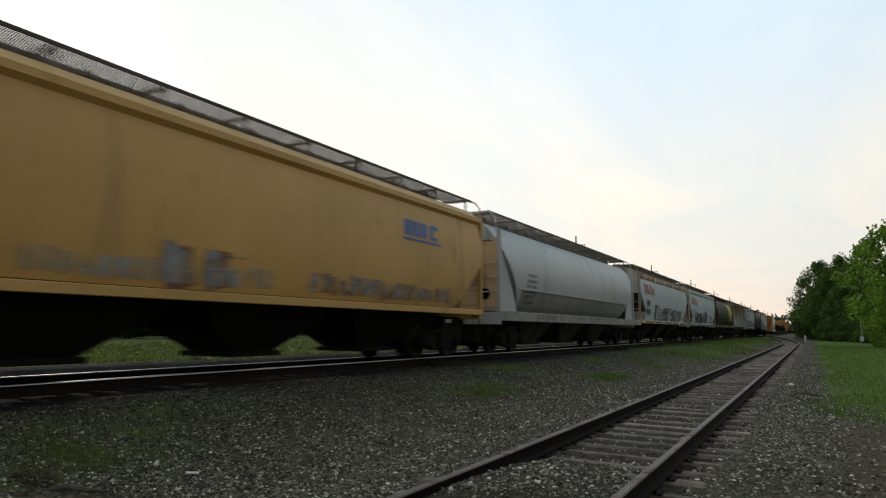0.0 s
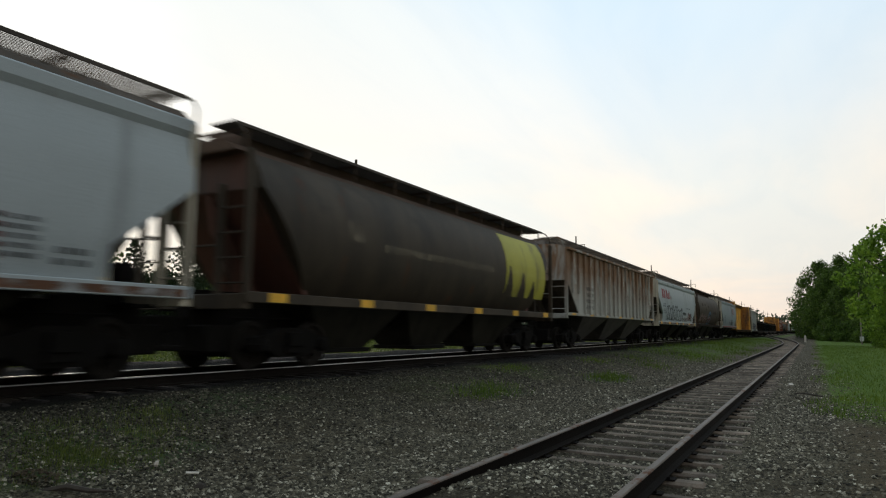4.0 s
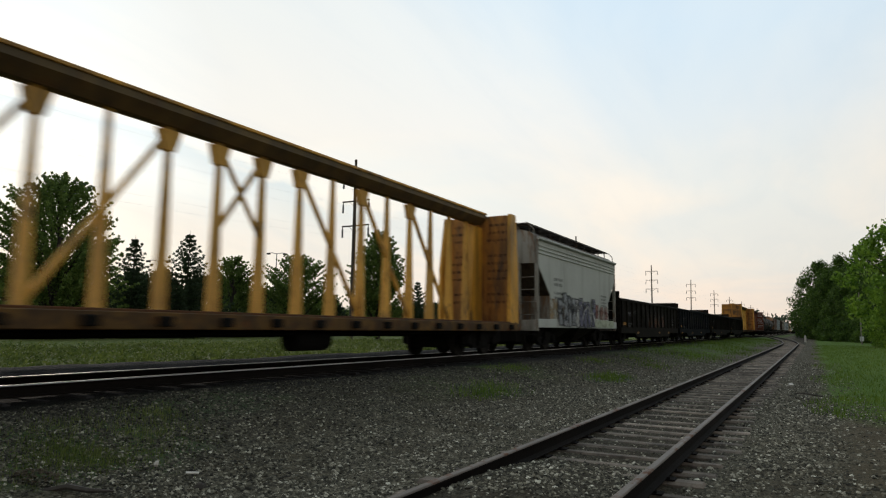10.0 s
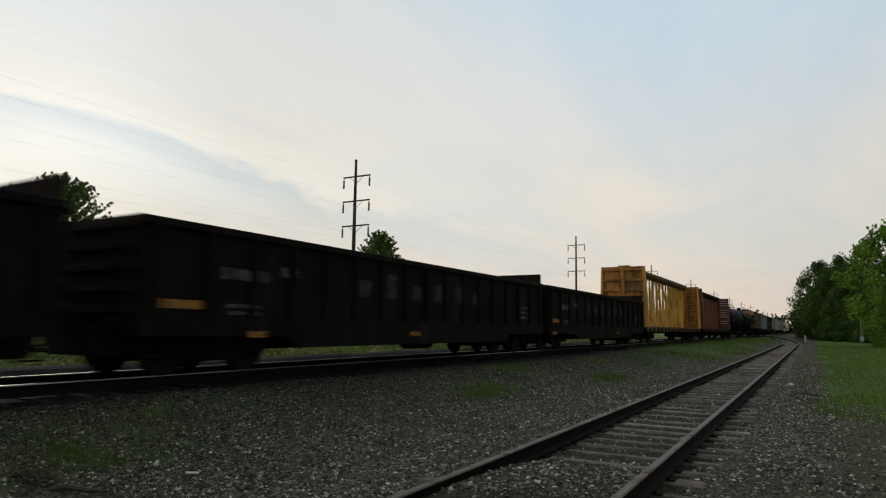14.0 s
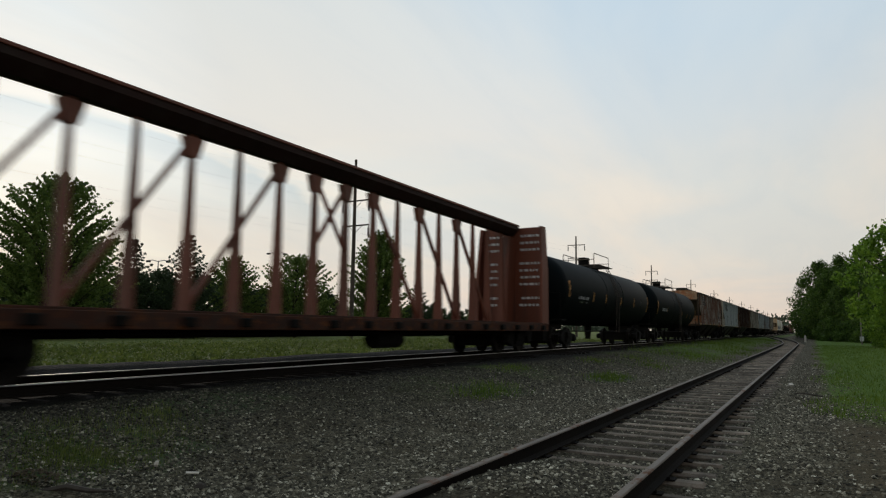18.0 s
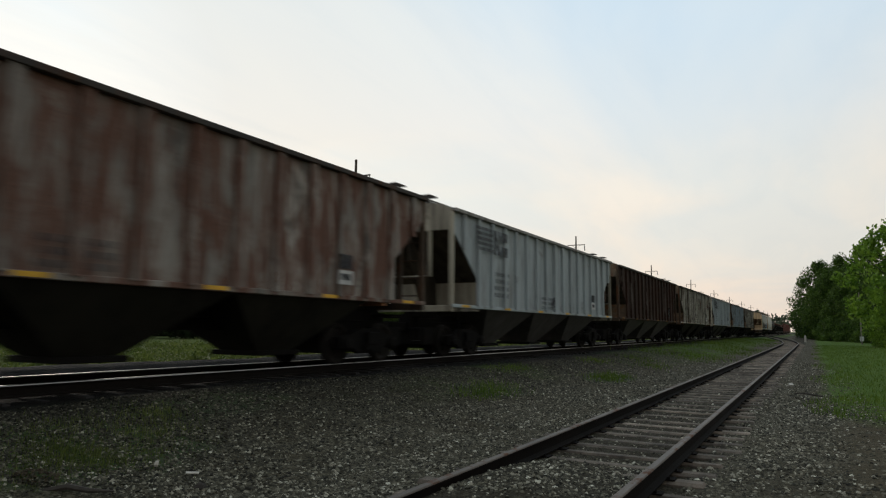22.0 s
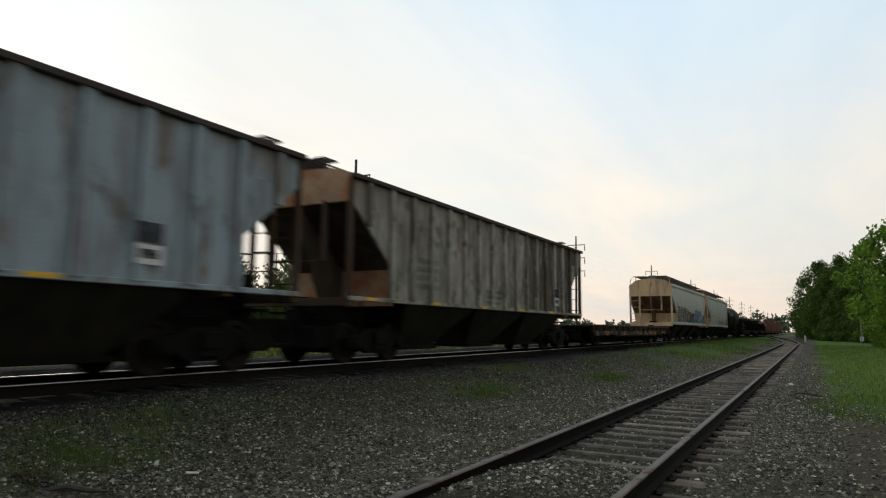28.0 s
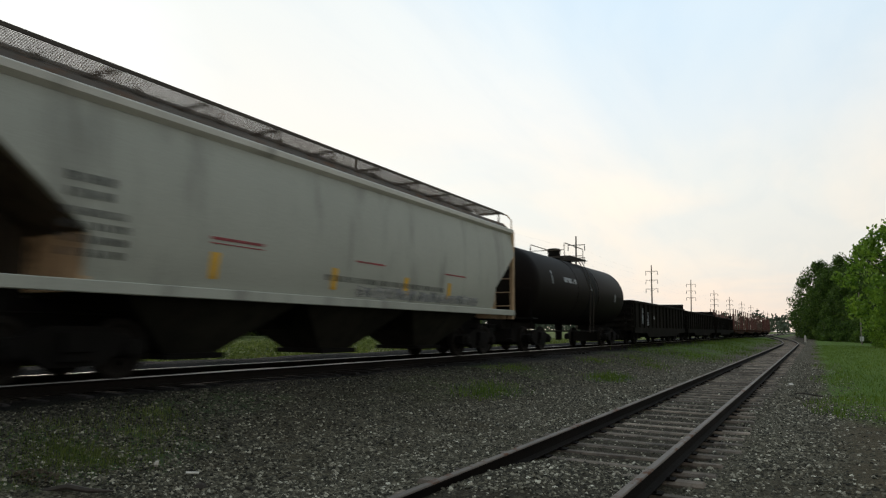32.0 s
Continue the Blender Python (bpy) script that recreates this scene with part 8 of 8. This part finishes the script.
def gravel_surface():
    m = bpy.data.materials.new("loose_gravel")
    m.use_nodes = True
    nt = m.node_tree
    bs = nt.nodes["Principled BSDF"]
    geo = nt.nodes.new("ShaderNodeNewGeometry")
    n = nd(nt, "ShaderNodeTexNoise", Scale=50.0, Detail=4.0)
    nt.links.new(geo.outputs["Position"], n.inputs["Vector"])
    col = ramp(nt, geo.outputs["Random Per Island"], [(0.0, (0.015, 0.0128, 0.0085)), (0.45, (0.066, 0.0585, 0.040)), (0.82, (0.165, 0.147, 0.104)), (0.96, (0.36, 0.325, 0.245)), (1.0, (0.58, 0.54, 0.43))])
    col = mixc(nt, 1.0, col, ramp(nt, n.outputs["Fac"], [(0.3, (0.7, 0.7, 0.7)), (0.7, (1.2, 1.2, 1.2))]), "MULTIPLY")
    # stones go darker towards the main line
    sep = nt.nodes.new("ShaderNodeSeparateXYZ")
    nt.links.new(geo.outputs["Position"], sep.inputs[0])
    toward = maths(nt, "ADD", maths(nt, "MULTIPLY", sep.outputs[0], 0.1), 1.0, clamp=True)
    main_tone = ramp(nt, toward, [(0.14, (0.26, 0.26, 0.235)), (0.36, (0.62, 0.62, 0.58)), (0.58, (1, 1, 1))])
    col = mixc(nt, 1.0, col, main_tone, "MULTIPLY")
    nt.links.new(col, bs.inputs["Base Color"])
    bs.inputs["Roughness"].default_value = 0.9
    bs.inputs["Specular IOR Level"].default_value = 0.2
    return m


M_GRAVEL = gravel_surface()
M_DEAD_LEAF = leaf_surface("dead_leaves", (0.045, 0.032, 0.018), (0.11, 0.08, 0.045), 8.0)


def scatter_grass():
    rnd = np.random.default_rng(3)

    def blades(n, xy, h0, h1, w, mat, name, label):
        x, y = xy(n)
        n = len(x)
        z = np.array([ground_z(a, b) for a, b in zip(x, y)])
        h = h0 + (h1 - h0) * rnd.random(n) ** 1.5
        a, l = rnd.uniform(0, 6.28, n), rnd.uniform(0.1, 0.6, n) * h
        dx, dy = np.cos(a) * w, np.sin(a) * w
        b = rnd.uniform(0, 6.28, n)
        p0 = np.stack([x - dx, y - dy, z - 0.02], 1)
        p1 = np.stack([x + dx, y + dy, z - 0.02], 1)
        p2 = np.stack([x + np.cos(b) * l, y + np.sin(b) * l, z + h], 1)
        v = np.stack([p0, p1, p2], 1).reshape(-1, 3)
        thing(name, label, "grass", kind="stuff", mesh=big_mesh(name, v, np.arange(3 * n).reshape(-1, 3), mat))

    def clumped(n, x0, x1, y0, y1, count, spread):
        cx, cy = rnd.uniform(x0, x1, count), rnd.uniform(y0, y1, count)
        i = rnd.integers(0, count, n)
        return cx[i] + rnd.normal(0, spread, n), cy[i] + rnd.normal(0, spread, n)

    def lawn(n):
        x = rnd.uniform(-0.3, 16, n)
        y = 13 + 75 * rnd.random(n) ** 1.8
        ok = (x > 0.25 + 0.5 * np.sin(y * 0.7)) & (y > 14 - 0.5 * x)
        return x[ok], y[ok]

    def field(n):
        return -13.5 - 26.4 * rnd.random(n) ** 1.45, 4 + 74 * rnd.random(n) ** 1.2

    blades(60000, lawn, 0.05, 0.16, 0.012, M_GRASS, "lawn_grass", "short green grass beside the siding")
    def weeds(n, per, size, hmax, mat, name, label):
        x, y = field(n)
        h = hmax * (0.25 + 0.75 * rnd.random(n)) * (0.6 + 0.5 * np.sin(x * 0.9) * np.sin(y * 0.6))
        z = np.array([ground_z(a, b) for a, b in zip(x, y)])
        v, f = leaf_cloud(np.stack([x, y, z + h * 0.55], 1), np.maximum(h * 0.6, 0.05), per, size, rnd)
        thing(name, label, "weeds", kind="stuff", mesh=big_mesh(name, v, f, mat))

    weeds(10500, 18, 0.06, 0.62, M_WEED, "field_weeds", "leafy green weeds in the field beyond the main line")
    weeds(2600, 16, 0.030, 0.72, M_GRASS_DRY, "pale_weeds", "pale flowering weeds in the field")
    blades(9000, lambda n: clumped(n, -8.6, -4.2, 34, 110, 120, 0.7), 0.08, 0.3, 0.012, M_GRASS, "strip_grass", "grass growing between the tracks")
    def tufts(n):
        at = np.array([(-6.48, 3.93), (-6.18, 3.97), (-6.13, 4.15), (-6.19, 4.46), (-6.39, 4.88), (-6.48, 5.16), (-7.23, 4.43), (-6.19, 3.50), (-6.9, 3.9), (-7.3, 5.6), (-6.3, 3.6), (-6.0, 4.05)])
        i = rnd.integers(0, len(at), n)
        return at[i, 0] + rnd.normal(0, 0.27, n), at[i, 1] + rnd.normal(0, 0.27, n)
    blades(5200, tufts, 0.02, 0.08, 0.004, M_WEED, "sparse_weeds", "sparse low weeds in the gravel")
    def gravel_tufts(n):
        at = np.array([(-5.4, 19.2, 0.45), (-5.45, 20.4, 0.5), (-6.1, 13.2, 0.5), (-6.0, 12.4, 0.35), (-7.0, 24.0, 0.5), (-5.6, 27.0, 0.6), (-6.6, 29.0, 0.7), (-7.4, 17.0, 0.4)])
        i = rnd.integers(0, len(at), n)
        return at[i, 0] + rnd.normal(0, 0.6, n) * at[i, 2], at[i, 1] + rnd.normal(0, 1.3, n) * at[i, 2]
    blades(3200, gravel_tufts, 0.04, 0.17, 0.008, M_GRASS, "gravel_weeds", "tufts of grass in the gravel")


build_power_line()
build_trees()
build_lineside()
scatter_stones()
scatter_grass()


# ---- how the train runs ----
SPEEDS = ((0, 16.38), (4, 16.24), (8, 16.01), (12, 15.80), (16, 15.87), (20, 15.95), (24, 15.90), (28, 15.87), (32, 15.86))


def travelled(t):
    """Metres that the train has run since the clip's start."""
    s = 0.0
    for (t0, v0), (t1, v1) in zip(SPEEDS, SPEEDS[1:]):
        if t <= t0:
            break
        d = min(t, t1) - t0
        v = v0 + (v1 - v0) * d / (t1 - t0)
        s += (v0 + v) / 2 * d
    return s


def motions():
    times = [2.0 * i for i in range(17)]
    for car, y in CARS:
        walk(car, [(t, Matrix.Translation((MAIN_X, y - travelled(t), MAIN_Z))) for t in times])
    # every wheelset rolls without slipping; alike wheelsets share one action
    shared = {}
    ticks = [i / FPS for i in range(int(END * FPS) + 1)]
    for ws, side in WHEELSETS:
        if side not in shared:
            walk(ws, [(t, Matrix.Translation((0, side * 0.89, WHEEL_R)) @ Matrix.Rotation(travelled(t) / WHEEL_R, 4, "X")) for t in ticks])
            shared[side] = ws.animation_data
        else:
            ws.rotation_mode = "QUATERNION"
            ws.animation_data_create()
            ws.animation_data.action = shared[side].action
            ws.animation_data.action_slot = shared[side].action_slot


motions()
